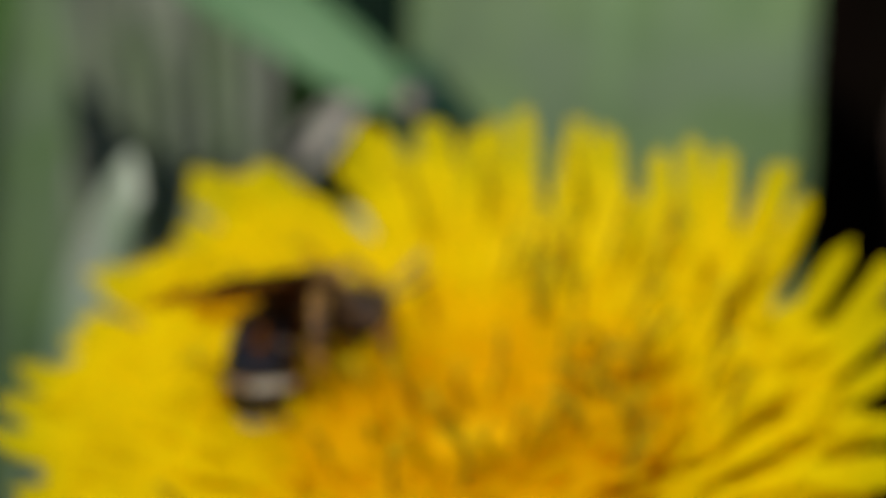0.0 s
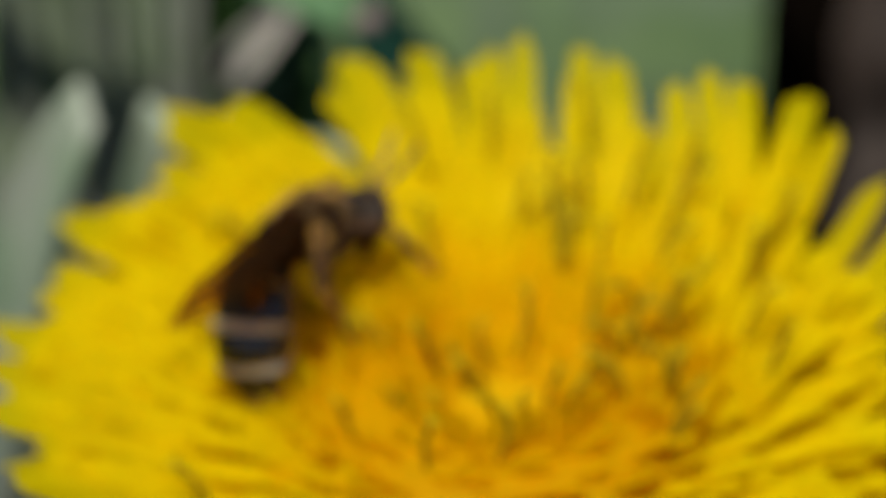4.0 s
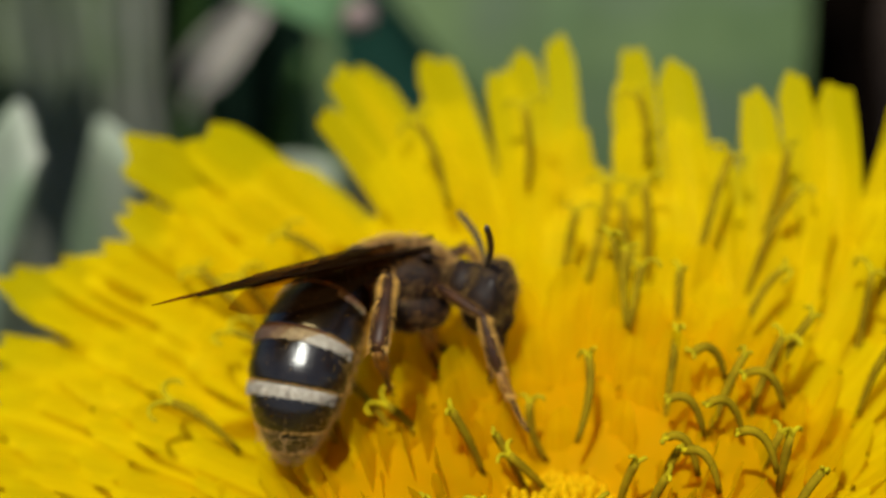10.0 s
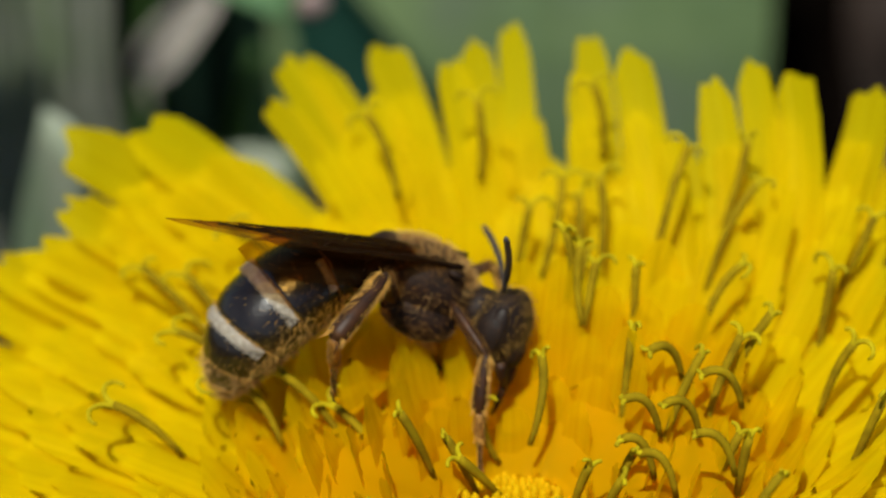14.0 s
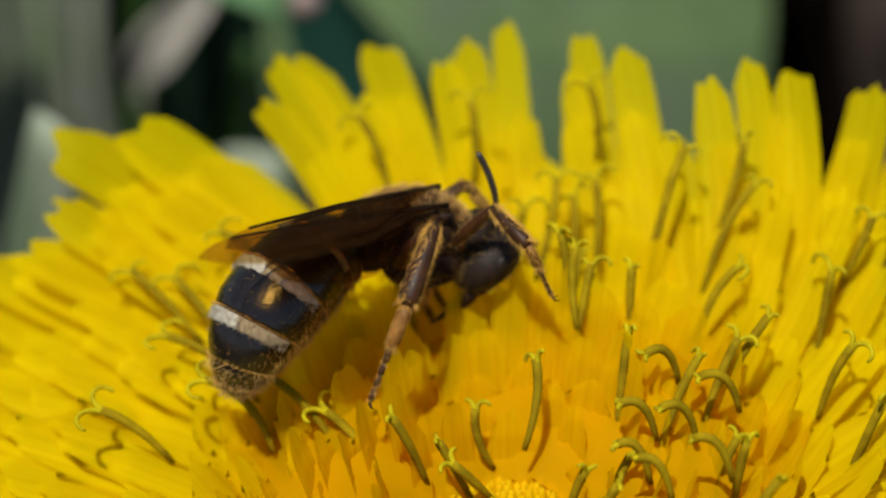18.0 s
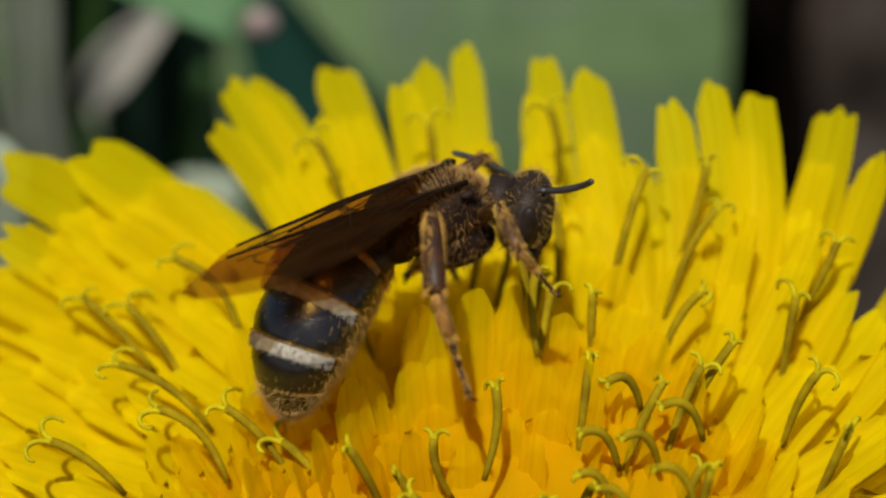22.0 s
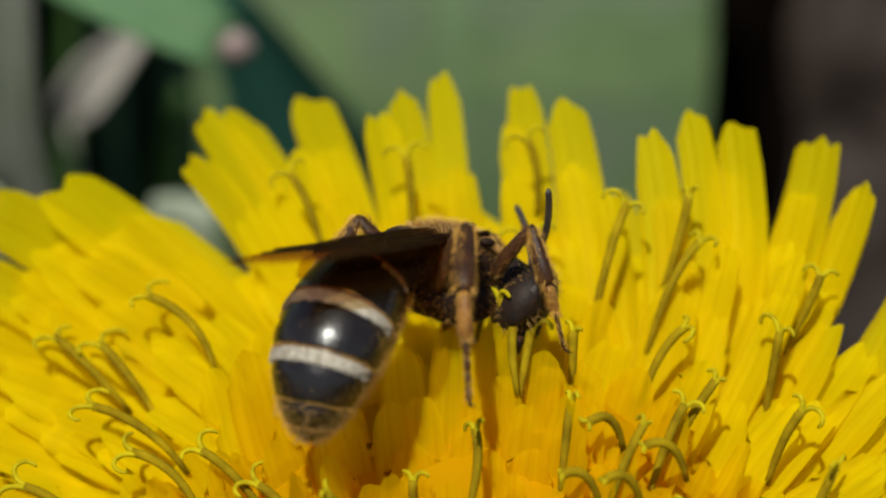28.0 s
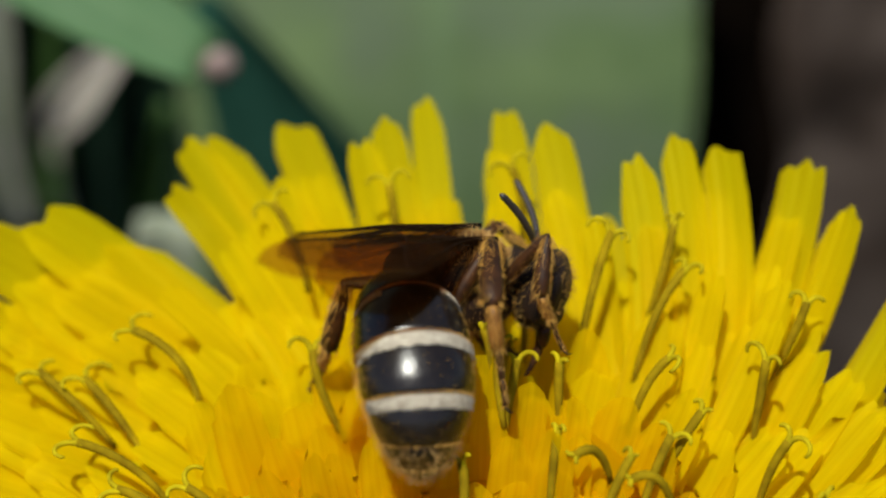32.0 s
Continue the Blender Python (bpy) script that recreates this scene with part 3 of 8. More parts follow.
def make_flower():
    rng = random.Random(11)
    # stem, receptacle and green bracts under the head
    base = Vector((0.8, 1.5, -2.0))
    vs, fs = tube(bezier(base, (1.5, 3.0, 20), (0, 0, FZ - 6.5), 10), [2.1, 2.0, 1.9, 1.85, 1.8, 1.8, 1.8, 1.9, 2.1, 2.4], 14)
    part("stem", vs, fs, GREEN, dandelion, "smooth pale green stem")
    s = Shape()
    prof = [(FZ - 8.0, 2.2), (FZ - 7.0, 4.2), (FZ - 5.6, 5.2), (FZ - 4.4, 5.4), (FZ - 3.5, 4.6), (FZ - 3.2, 2.0)]
    vs, fs = tube([(0, 0, z) for z, _ in prof], [r for _, r in prof], 28)
    s.add(vs, fs)
    s.link("receptacle", GREEN, dandelion, "green cup under the petals")
    for k in range(20):
        a = 360 / 20 * k
        c, d = math.cos(radians(a)), math.sin(radians(a))
        droop = 1.0 if k % 2 else -0.5
        vs, fs, uv = blade(((c * 4.6, d * 4.6, FZ - 6.6), (c * 7.2, d * 7.2, FZ - 4.6), (c * 10.5, d * 10.5, FZ - 3.0 - 3.0 * droop + rim_height(a) * 0.45)), 2.0, GREEN, face=(0, 0, 1), seed=k, n=10, m=5, thick=0.2)
        t = Shape()
        t.add(vs, fs, 0, uv)
        t.link("bract", GREEN, dandelion)
    # the packed tubes of the florets, a golden cushion between them
    s = Shape()
    for k in range(1300):
        r = 13.5 * math.sqrt((k + 0.5) / 1300)
        az = math.degrees(k * 2.39996) % 360
        c, d = math.cos(radians(az)), math.sin(radians(az))
        z1 = FZ + surface(az, r) - 1.9 - 0.12 * r + rng.uniform(-0.3, 0.2)
        rb = r * 0.55
        vs, fs = tube([(c * rb, d * rb, FZ - 3.6), (c * (rb + r) / 2, d * (rb + r) / 2, (FZ - 3.6 + z1) / 2 + 0.4), (c * r, d * r, z1)], [0.26, 0.34, 0.22], 6)
        s.add(vs, fs, 0, [(0.5, 0.25 if i < 12 else 0.55) for i in range(len(vs))])
    rings, spokes = 11, 60                    # the bed in which the tubes stand
    bed = [(math.cos(2 * math.pi * k / spokes) * (1.2 + 0.72 * j), math.sin(2 * math.pi * k / spokes) * (1.2 + 0.72 * j),
            FZ + surface(360 * k / spokes, 1.2 + 0.72 * j) - 1.15 - 0.012 * j * j + 0.22 * noise.noise((k * 1.7, j * 1.3, 4.0))) for j in range(rings) for k in range(spokes)]
    s.add(bed, [(j * spokes + k, j * spokes + (k + 1) % spokes, (j + 1) * spokes + (k + 1) % spokes, (j + 1) * spokes + k) for j in range(rings - 1) for k in range(spokes)], 0, [(0.5, 0.35)] * len(bed))
    tagged(s.link("floret_cushion", PETAL_IN, dandelion), "packed golden floret tubes", kind="stuff")
    owners = []
    # ray florets of the rim: direction, reach, tip height, width
    rim = [(139, 16.6, 4.9, 2.3), (134, 15.4, 5.0, 2.3), (116, 15.5, 5.8, 1.4), (113, 15.7, 5.6, 1.3), (120, 14.0, 5.4, 1.1), (105, 15.1, 6.0, 1.5), (109, 12.7, 5.6, 1.3), (105, 12.8, 5.6, 1.3),
           (99, 12.7, 6.5, 1.1), (95, 13.8, 6.5, 1.1), (91, 14.4, 6.8, 1.0), (82, 13.8, 6.8, 1.1), (76, 13.1, 6.8, 1.3), (82, 12.9, 6.0, 1.0), (64, 12.0, 6.8, 1.2), (61, 13.2, 7.0, 1.1),
           (56, 13.6, 6.8, 1.3), (48, 14.7, 6.5, 1.5), (42, 14.5, 5.6, 1.3), (56, 13.1, 5.6, 1.3), (47, 13.6, 5.4, 1.2), (31, 14.4, 5.0, 1.3), (27, 15.8, 4.5, 1.4), (41, 14.3, 6.0, 1.2)]
    rim_low = [(151, 18.4, 1.5, 2.1), (148, 15.3, 3.0, 1.5), (163, 16.7, 0.8, 1.8), (158, 17.2, 0.5, 1.9), (181, 14.5, 0.6, 1.8), (190, 14.2, 0.4, 1.9), (168, 18.0, 0.0, 2.0), (186, 15.3, 0.0, 1.9),
               (195, 15.8, 0.0, 2.0), (174, 16.2, 0.3, 1.9), (13, 15.4, 3.0, 1.6), (5, 15.8, 2.0, 1.6), (355, 16.0, 1.5, 1.7), (20, 15.0, 3.8, 1.5), (144, 15.5, 3.6, 1.6)]
    backing = [(143, 15.4, 2.0, 2.4), (147, 15.8, 1.4, 2.4), (139, 15.0, 2.9, 2.2), (134, 14.8, 3.7, 2.2), (152, 15.4, 0.8, 2.4), (128, 14.2, 4.0, 2.2), (158, 15.2, 0.2, 2.4)]
    for az, r, h, w in rim + rim_low + backing:
        floret(az, r, h, w * (1.1 if az < 140 else 1.4), rng, PETAL, wild=0.12)
    for k in range(18):                       # the side turned away from the camera's view
        floret(204 + k * 8.4 + rng.uniform(-2, 2), rng.uniform(14.5, 16.5), rng.uniform(-0.6, 0.8), rng.uniform(1.5, 2.0), rng, PETAL)
    for k in range(22):                       # lower layer on the spread-out side
        az = 138 + k * 3.2 + rng.uniform(-1.5, 1.5)
        floret(az, rng.uniform(13.0, 16.2), rim_height(az) - 0.45 + rng.uniform(-0.15, 0.15), rng.uniform(2.3, 2.8), rng, PETAL, wild=0.2)
    for k in range(9):
        az = 149 + k * 4.5 + rng.uniform(-1, 1)
        floret(az, rng.uniform(15.8, 17.4), rim_height(az) * 0.8 - 0.5 + rng.uniform(-0.2, 0.2), rng.uniform(2.1, 2.5), rng, PETAL, wild=0.2)
    for k in range(16):                       # and another under it
        az = 134 + k * 4.6 + rng.uniform(-2, 2)
        floret(az, rng.uniform(11.5, 14.5), rim_height(az) - 0.8 + rng.uniform(-0.2, 0.2), rng.uniform(2.2, 2.7), rng, PETAL, wild=0.2)
    # inner rings, shorter and steeper towards the heart
    for count, lo, hi, dh, wlo, whi, mat in ((26, 12.2, 13.8, -1.3, 1.7, 2.1, PETAL), (34, 10.0, 12.4, -0.7, 1.5, 2.0, PETAL), (36, 7.4, 10.4, -0.2, 1.5, 2.0, PETAL), (32, 5.0, 7.8, 0.1, 1.3, 1.8, PETAL_IN), (26, 2.9, 5.0, 0.1, 1.1, 1.5, PETAL_IN), (16, 1.6, 2.9, -0.2, 0.9, 1.2, PETAL_IN)):
        for k in range(count):
            az = 360 / count * k + rng.uniform(-4, 4)
            r = rng.uniform(lo, hi)
            if 25 < az < 135 and r > 6.5 and k % 3 == 0:
                continue
            slim = 0.8 if 195 < az % 360 < 345 and r < 9 else 1.0
            calm = 0.5 if 190 < az % 360 < 350 else 1.0
            ob, line = floret(az, r, surface(az, r) + dh + calm * rng.uniform(-0.6, 0.6) - (0.5 * max(0.0, 1 - (r - 1.6) / 3.0) if 195 < az % 360 < 345 else 0.0), rng.uniform(wlo, whi) * slim, rng, mat, wild=0.55)
            owners.append((az % 360, r, ob))
    for az, r, h, w in ((76, 4.7, 4.9, 1.15), (62, 4.8, 4.3, 1.1), (90, 4.8, 4.6, 1.2), (50, 5.3, 3.9, 1.2), (104, 4.9, 4.2, 1.2), (40, 4.4, 3.6, 1.2)):
        ob, line = floret(az, r, h, w, rng, PETAL_IN, wild=0.2)
        owners.append((az, r, ob))
    for az, r, h, w in ((33, 11.5, 3.6, 1.8), (38, 12.0, 4.2, 1.7), (28, 11.8, 3.4, 1.8), (22, 12.5, 3.0, 1.8), (44, 12.2, 4.6, 1.6), (16, 12.8, 2.6, 1.8)):
        floret(az, r, h, w, rng, PETAL, wild=0.2)
    for k in range(15):                       # narrow second row before the raised petals
        az = 36 + k * 6.4 + rng.uniform(-2, 2)
        ob, line = floret(az, rng.uniform(10.4, 12.0), rim_height(az) - 0.6 + rng.uniform(-0.6, 0.4), rng.uniform(0.9, 1.25), rng, PETAL, wild=0.5)
        owners.append((az, 11.0, ob))
    # the crowd of further florets between them
    s, s_in = Shape(), Shape()
    for k in range(150):
        az, r = rng.uniform(0, 360), 3.0 + 9.6 * math.sqrt(rng.random())
        if 20 < az < 150 and r > 7.5 or k % 3 and r < 9.5:
            continue
        floret(az, r, surface(az, r) - 0.7 + rng.uniform(-0.4, 0.3), rng.uniform(1.3, 1.8), rng, PETAL_IN, wild=0.5, joined=s if r > 9.5 else s_in)
    for k in range(64):                       # backing layer under the spread-out and raised petals
        az = rng.uniform(5, 205)
        flat = 0.0 if az < 140 else min(1.0, (az - 140) / 20)
        r = rng.uniform(10.5, 12.2) + flat * rng.uniform(0.5, 2.6)
        floret(az, r, rim_height(az) * (r / 15.0) - 1.1 + 0.6 * flat, rng.uniform(2.0, 2.6), rng, PETAL, wild=0.2, joined=s)
    for k in range(150):                     # close spiral of rounded florets filling the head
        r = 1.9 + 8.4 * math.sqrt((k + 0.5) / 150)
        az = math.degrees(k * 2.39996) % 360
        if 15 < az < 115 and r > 5 and k % 2:
            continue
        floret(az, r, surface(az, r) - (0.8 if 195 < az < 345 and r < 4 else 0.45) + rng.uniform(-0.25, 0.25), (rng.uniform(1.35, 1.75) + 0.03 * r) * (0.75 if 195 < az < 345 else 1.0), rng, PETAL_IN, wild=0.3, joined=s if r > 6.8 else s_in)
    tagged(s.link("floret_crowd", PETAL, dandelion), "dense yellow florets", kind="stuff")
    tagged(s_in.link("floret_crowd", PETAL_IN, dandelion), "dense golden inner florets", kind="stuff")
    # unopened florets in the heart
    for k in range(280):
        rr = 2.35 * math.sqrt((k + 0.5) / 280)
        a = k * 2.39996
        x, y = rr * math.cos(a) - 0.2 + rng.uniform(-0.04, 0.04), rr * math.sin(a) - 0.5 + rng.uniform(-0.04, 0.04)
        z1 = FZ + 0.9 - 0.15 * rr * rr + rng.uniform(-0.16, 0.16)
        vs, fs = tube([(x * 0.7, y * 0.7, FZ - 3.4), (x * 0.95, y * 0.95, z1 - 1.0), (x * 1.02, y * 1.02, z1 - 0.4), (x * 1.05, y * 1.05, z1 - 0.1), (x * 1.05, y * 1.05, z1)], [0.10, 0.125, 0.145, 0.11, 0.03], 6)
        uvs = [(0.5, min(1.0, max(0.0, (v[2] - FZ + 3.4) / 4.6))) for v in vs]
        part("bud_floret", vs, fs, BUD, dandelion, "", None, uvs)
    # styles: direction, distance, height, length
    near = [(42, 3.8, 4.0, 1.4), (21, 4.8, 3.8, 1.5), (26, 7.0, 4.2, 2.4), (25, 6.1, 3.8, 1.2), (31, 9.4, 4.4, 1.8), (42, 7.7, 4.3, 1.0), (61, 9.3, 6.2, 4.0), (55, 10.7, 6.0, 1.2), (35, 11.3, 5.0, 1.2), (5, 8.9, 3.2, 1.8),
            (17, 8.7, 3.6, 1.2), (4, 5.4, 2.4, 1.0), (2, 2.8, 2.0, 0.6), (50, 9.8, 5.4, 1.8), (136, 10.6, 4.0, 1.6), (145, 12.3, 3.0, 1.6), (143, 11.1, 3.0, 1.5), (153, 9.9, 2.6, 1.6), (160, 8.2, 2.4, 1.7), (157, 6.5, 2.6, 1.8)]
    more = [(157, 5.0, 2.0, 0.7), (169, 10.4, 2.0, 1.6), (119, 1.9, 3.0, 0.8), (173, 1.8, 2.4, 0.8), (74, 2.0, 3.6, 1.0), 
            (333, 1.9, 2.6, 0.7), (327, 2.9, 2.4, 0.8), (353, 5.5, 3.0, 1.3), (332, 6.7, 2.6, 1.2), (206, 3.8, 1.6, 0.6), (217, 2.7, 1.6, 0.6), (209, 5.8, 2.0, 1.3), (175, 2.9, 3.0, 1.2), (193, 1.5, 2.6, 0.6)]
    rows = near + more + [(76, 4.9, 5.5, 0.9), (71, 4.8, 5.2, 0.8), (57, 5.5, 4.6, 1.0), (67, 5.0, 4.7, 0.7), (96, 10.6, 6.3, 1.0), (79, 11.0, 6.6, 1.0), (112, 11.0, 6.0, 1.0)]
    for k in range(13):                       # the front of the head, and a few between the back petals
        az = rng.uniform(195, 345) if k < 7 else rng.uniform(60, 125)
        r = rng.uniform(3, 12) if k < 7 else rng.uniform(6.5, 11)
        rows.append((az, r, surface(az, r) + rng.uniform(0.3, 1.2), rng.uniform(0.8, 1.8)))
    for az, r, h, ln in rows:
        if r < 7.5 and not 55 < az < 80:
            h = min(h, surface(az, r) + (0.55 if r < 5.2 else 1.0))
        owner = min(owners, key=lambda o: abs((o[0] - az + 180) % 360 - 180) * 0.08 * r + abs(o[1] - r))[2]
        style_on(owner, az, r, h, ln, rng)
    for az, r, ln in ((352, 2.5, 1.0), (18, 2.7, 1.1), (338, 3.1, 1.1), (5, 3.5, 1.2), (30, 3.7, 1.2), (346, 4.3, 1.2), (14, 4.6, 1.3)):
        owner = min(owners, key=lambda o: abs((o[0] - az + 180) % 360 - 180) * 0.08 * r + abs(o[1] - r))[2]
        style_on(owner, az, r, surface(az, r) + rng.uniform(0.35, 0.65), ln, rng, True)


make_flower()


# ---- the bee (built in its own space: x forward, y to its left, z up, millimetres) ----
bee = new("bee")
tagged(bee, "brown furry bee with pale-banded glossy black abdomen on the flower", "bee")


def surface_roots(rng, count, centre, rx, ry, rz, keep):
    c, got = Vector(centre), []
    while len(got) < count:
        d = Vector([rng.gauss(0, 1) for _ in range(3)]).normalized()
        if keep(d):
            p = c + Vector((d.x * rx, d.y * ry, d.z * rz))
            got.append((p, Vector((d.x / rx, d.y / ry, d.z / rz)).normalized()))
    return got


def make_thorax():
    rng = random.Random(21)
    s = Shape()
    s.add(*ball((0, 0, -0.14), 1.5, 1.1, 1.02, 32, 22, 0.05))
    s.add(*ball((0.1, 0, 0.0), 1.2, 0.9, 0.92, 24, 14, 0.03))
    s.add(*ball((-1.1, 0, -0.25), 0.72, 0.98, 0.95, 20, 12, 0.05))
    s.add(*ball((0.25, -0.52, -0.85), 1.05, 0.55, 0.62, 16, 10, 0.06))
    s.add(*ball((0.25, 0.52, -0.85), 1.05, 0.55, 0.62, 16, 10, 0.06))
    thorax = s.link("thorax", THORAX, bee)
    f = Shape()
    fur(surface_roots(rng, 2600, (0, 0, -0.14), 1.5, 1.1, 1.02, lambda d: d.z > 0.42), 0.17, 0.008, (-0.3, 0, 0.15), 0.35, rng, f)
    fur(surface_roots(rng, 800, (0, 0, -0.14), 1.5, 1.1, 1.02, lambda d: -0.5 < d.z < 0.42), 0.22, 0.007, (-0.3, 0, -0.1), 0.35, rng, f)
    for sg in (-1, 1):
        fur(surface_roots(rng, 320, (0.25, 0.52 * sg, -0.85), 1.05, 0.55, 0.62, lambda d: d.z < 0.4 and d.y * sg > -0.2), 0.2, 0.008, (-0.4, 0, -0.2), 0.4, rng, f)
    f.link("thorax_hair", HAIR, thorax, "short tawny fur")
    f = Shape()
    fur(surface_roots(rng, 900, (0, 0, -0.11), 1.5, 1.1, 1.02, lambda d: d.z > 0.66 or (d.x > 0.72 and d.z > 0.1) or (d.x < -0.6 and d.z > 0.1)), 0.25, 0.008, (-0.35, 0, 0.1), 0.3, rng, f)
    fur(surface_roots(rng, 160, (0, 0, -0.15), 1.5, 1.1, 1.02, lambda d: d.z < 0.1 and abs(d.y) > 0.3), 0.26, 0.007, (-0.2, 0, -0.2), 0.4, rng, f)
    f.link("pale_fur", HAIR_TOP, thorax, "pale fringe of fur")
    for sg in (-1, 1):
        t = Shape()
        t.add(*ball((0.70, sg * 0.90, 0.60), 0.20, 0.12, 0.11, 14, 10))
        t.link("wing_scale", THORAX, thorax, "dark brown wing scale")


def make_head():
    """The head turns about its neck."""
    big = 1.12
    rng = random.Random(22)
    s = Shape()
    s.add(*ball((0.78, 0, -0.12), 0.62, 1.02, 0.92, 28, 20, 0.03))
    s.add(*ball((1.08, 0, -0.55), 0.42, 0.5, 0.48, 18, 12, 0.03))
    s.add(*tube([(-0.2, 0, 0), (0.4, 0, -0.05)], [0.5, 0.6], 12))
    s.v = [(x * big, y * big, z * big) for x, y, z in s.v]
    head_ = s.link("head", HEAD, bee)
    for sg in (-1, 1):
        e = Shape()
        e.add(*ball((0.84, sg * 0.80, -0.12), 0.27, 0.19, 0.62, 22, 16))
        e.v = [(x * big, y * big, z * big) for x, y, z in e.v]
        e.link("eye", EYE, head_, "large dark glossy eye")
        j = Shape()
        j.add(*tube(bezier((1.15, sg * 0.42, -0.8), (1.35, sg * 0.4, -1.15), (1.38, sg * 0.05, -1.35), 6), [0.16, 0.15, 0.13, 0.11, 0.08, 0.03], 8))
        j.v = [(x * big, y * big, z * big) for x, y, z in j.v]
        j.link("mandible", LEG, head_)
    f = Shape()
    fur(surface_roots(rng, 800, (0.78, 0, -0.12), 0.62, 1.0, 0.92, lambda d: abs(d.y) < 0.82), 0.2, 0.007, (0.1, 0, -0.2), 0.4, rng, f)
    f.v = [(x * big, y * big, z * big) for x, y, z in f.v]
    f.link("face_hair", HAIR_GOLD, head_, "tawny face hair")
    t = Shape()
    t.add(*tube(bezier((1.2, 0, -0.95), (1.45, 0, -1.5), (1.35, 0, -2.1), 7), [0.13, 0.12, 0.11, 0.1, 0.08, 0.06, 0.03], 8))
    t.v = [(x * big, y * big, z * big) for x, y, z in t.v]
    t.link("tongue", LEG, head_, "slender brown tongue")
    feelers = []
    for sg in (-1, 1):
        a = Shape()
        a.add(*tube(bezier((0, 0, 0), (0.3, sg * 0.1, 0.35), (0.5, sg * 0.22, 0.62), 5), [0.075, 0.07, 0.068, 0.068, 0.075], 8))
        line = bezier((0.5, sg * 0.22, 0.62), (1.0, sg * 0.45, 1.25), (1.15, sg * 0.7, 2.05), 24)
        a.add(*tube(line, [0.078 + 0.012 * ((i % 2) - 0.5) + 0.012 * math.sin(i / 23 * 3.0) for i in range(23)] + [0.04], 8))
        feelers.append(a.link("antenna", ANTENNA, head_))
    return head_, feelers


def belly_line():
    """Centre line of the abdomen, bowed downwards: points at even steps of t."""
    p, got = Vector((0, 0, 0)), [Vector((0, 0, 0))]
    for i in range(100):
        a = radians(-10 + 80 * ((i + 0.5) / 100) ** 1.2)
        p = p + Vector((-math.cos(a), 0, -math.sin(a))) * 0.0535
        got.append(p.copy())
    return got


BELLY = belly_line()


def belly_axis(t):
    k = min(max(t, 0.0), 1.0) * 100
    i = min(int(k), 99)
    return BELLY[i].lerp(BELLY[i + 1], k - i)


def belly_radius(t):
    keys = (0, 0.05, 0.14, 0.28, 0.45, 0.6, 0.75, 0.88, 0.96, 1.0)
    return float(np.interp(t, keys, (0.48, 0.84, 1.10, 1.26, 1.33, 1.29, 1.09, 0.76, 0.42, 0.1)))


def belly_point(t, a, grow=0.0):
    """a: 0 on top, growing towards the bee's left."""
    r = belly_radius(t) + grow
    p, d = belly_axis(t), (belly_axis(min(1, t + 0.02)) - belly_axis(max(0, t - 0.02))).normalized()
    side = Vector((0, 1, 0))
    up = d.cross(side).normalized()
    if up.z < 0:
        up = -up
    n = side * math.sin(a) + up * math.cos(a) * 0.86
    return p + n * r, n.normalized()


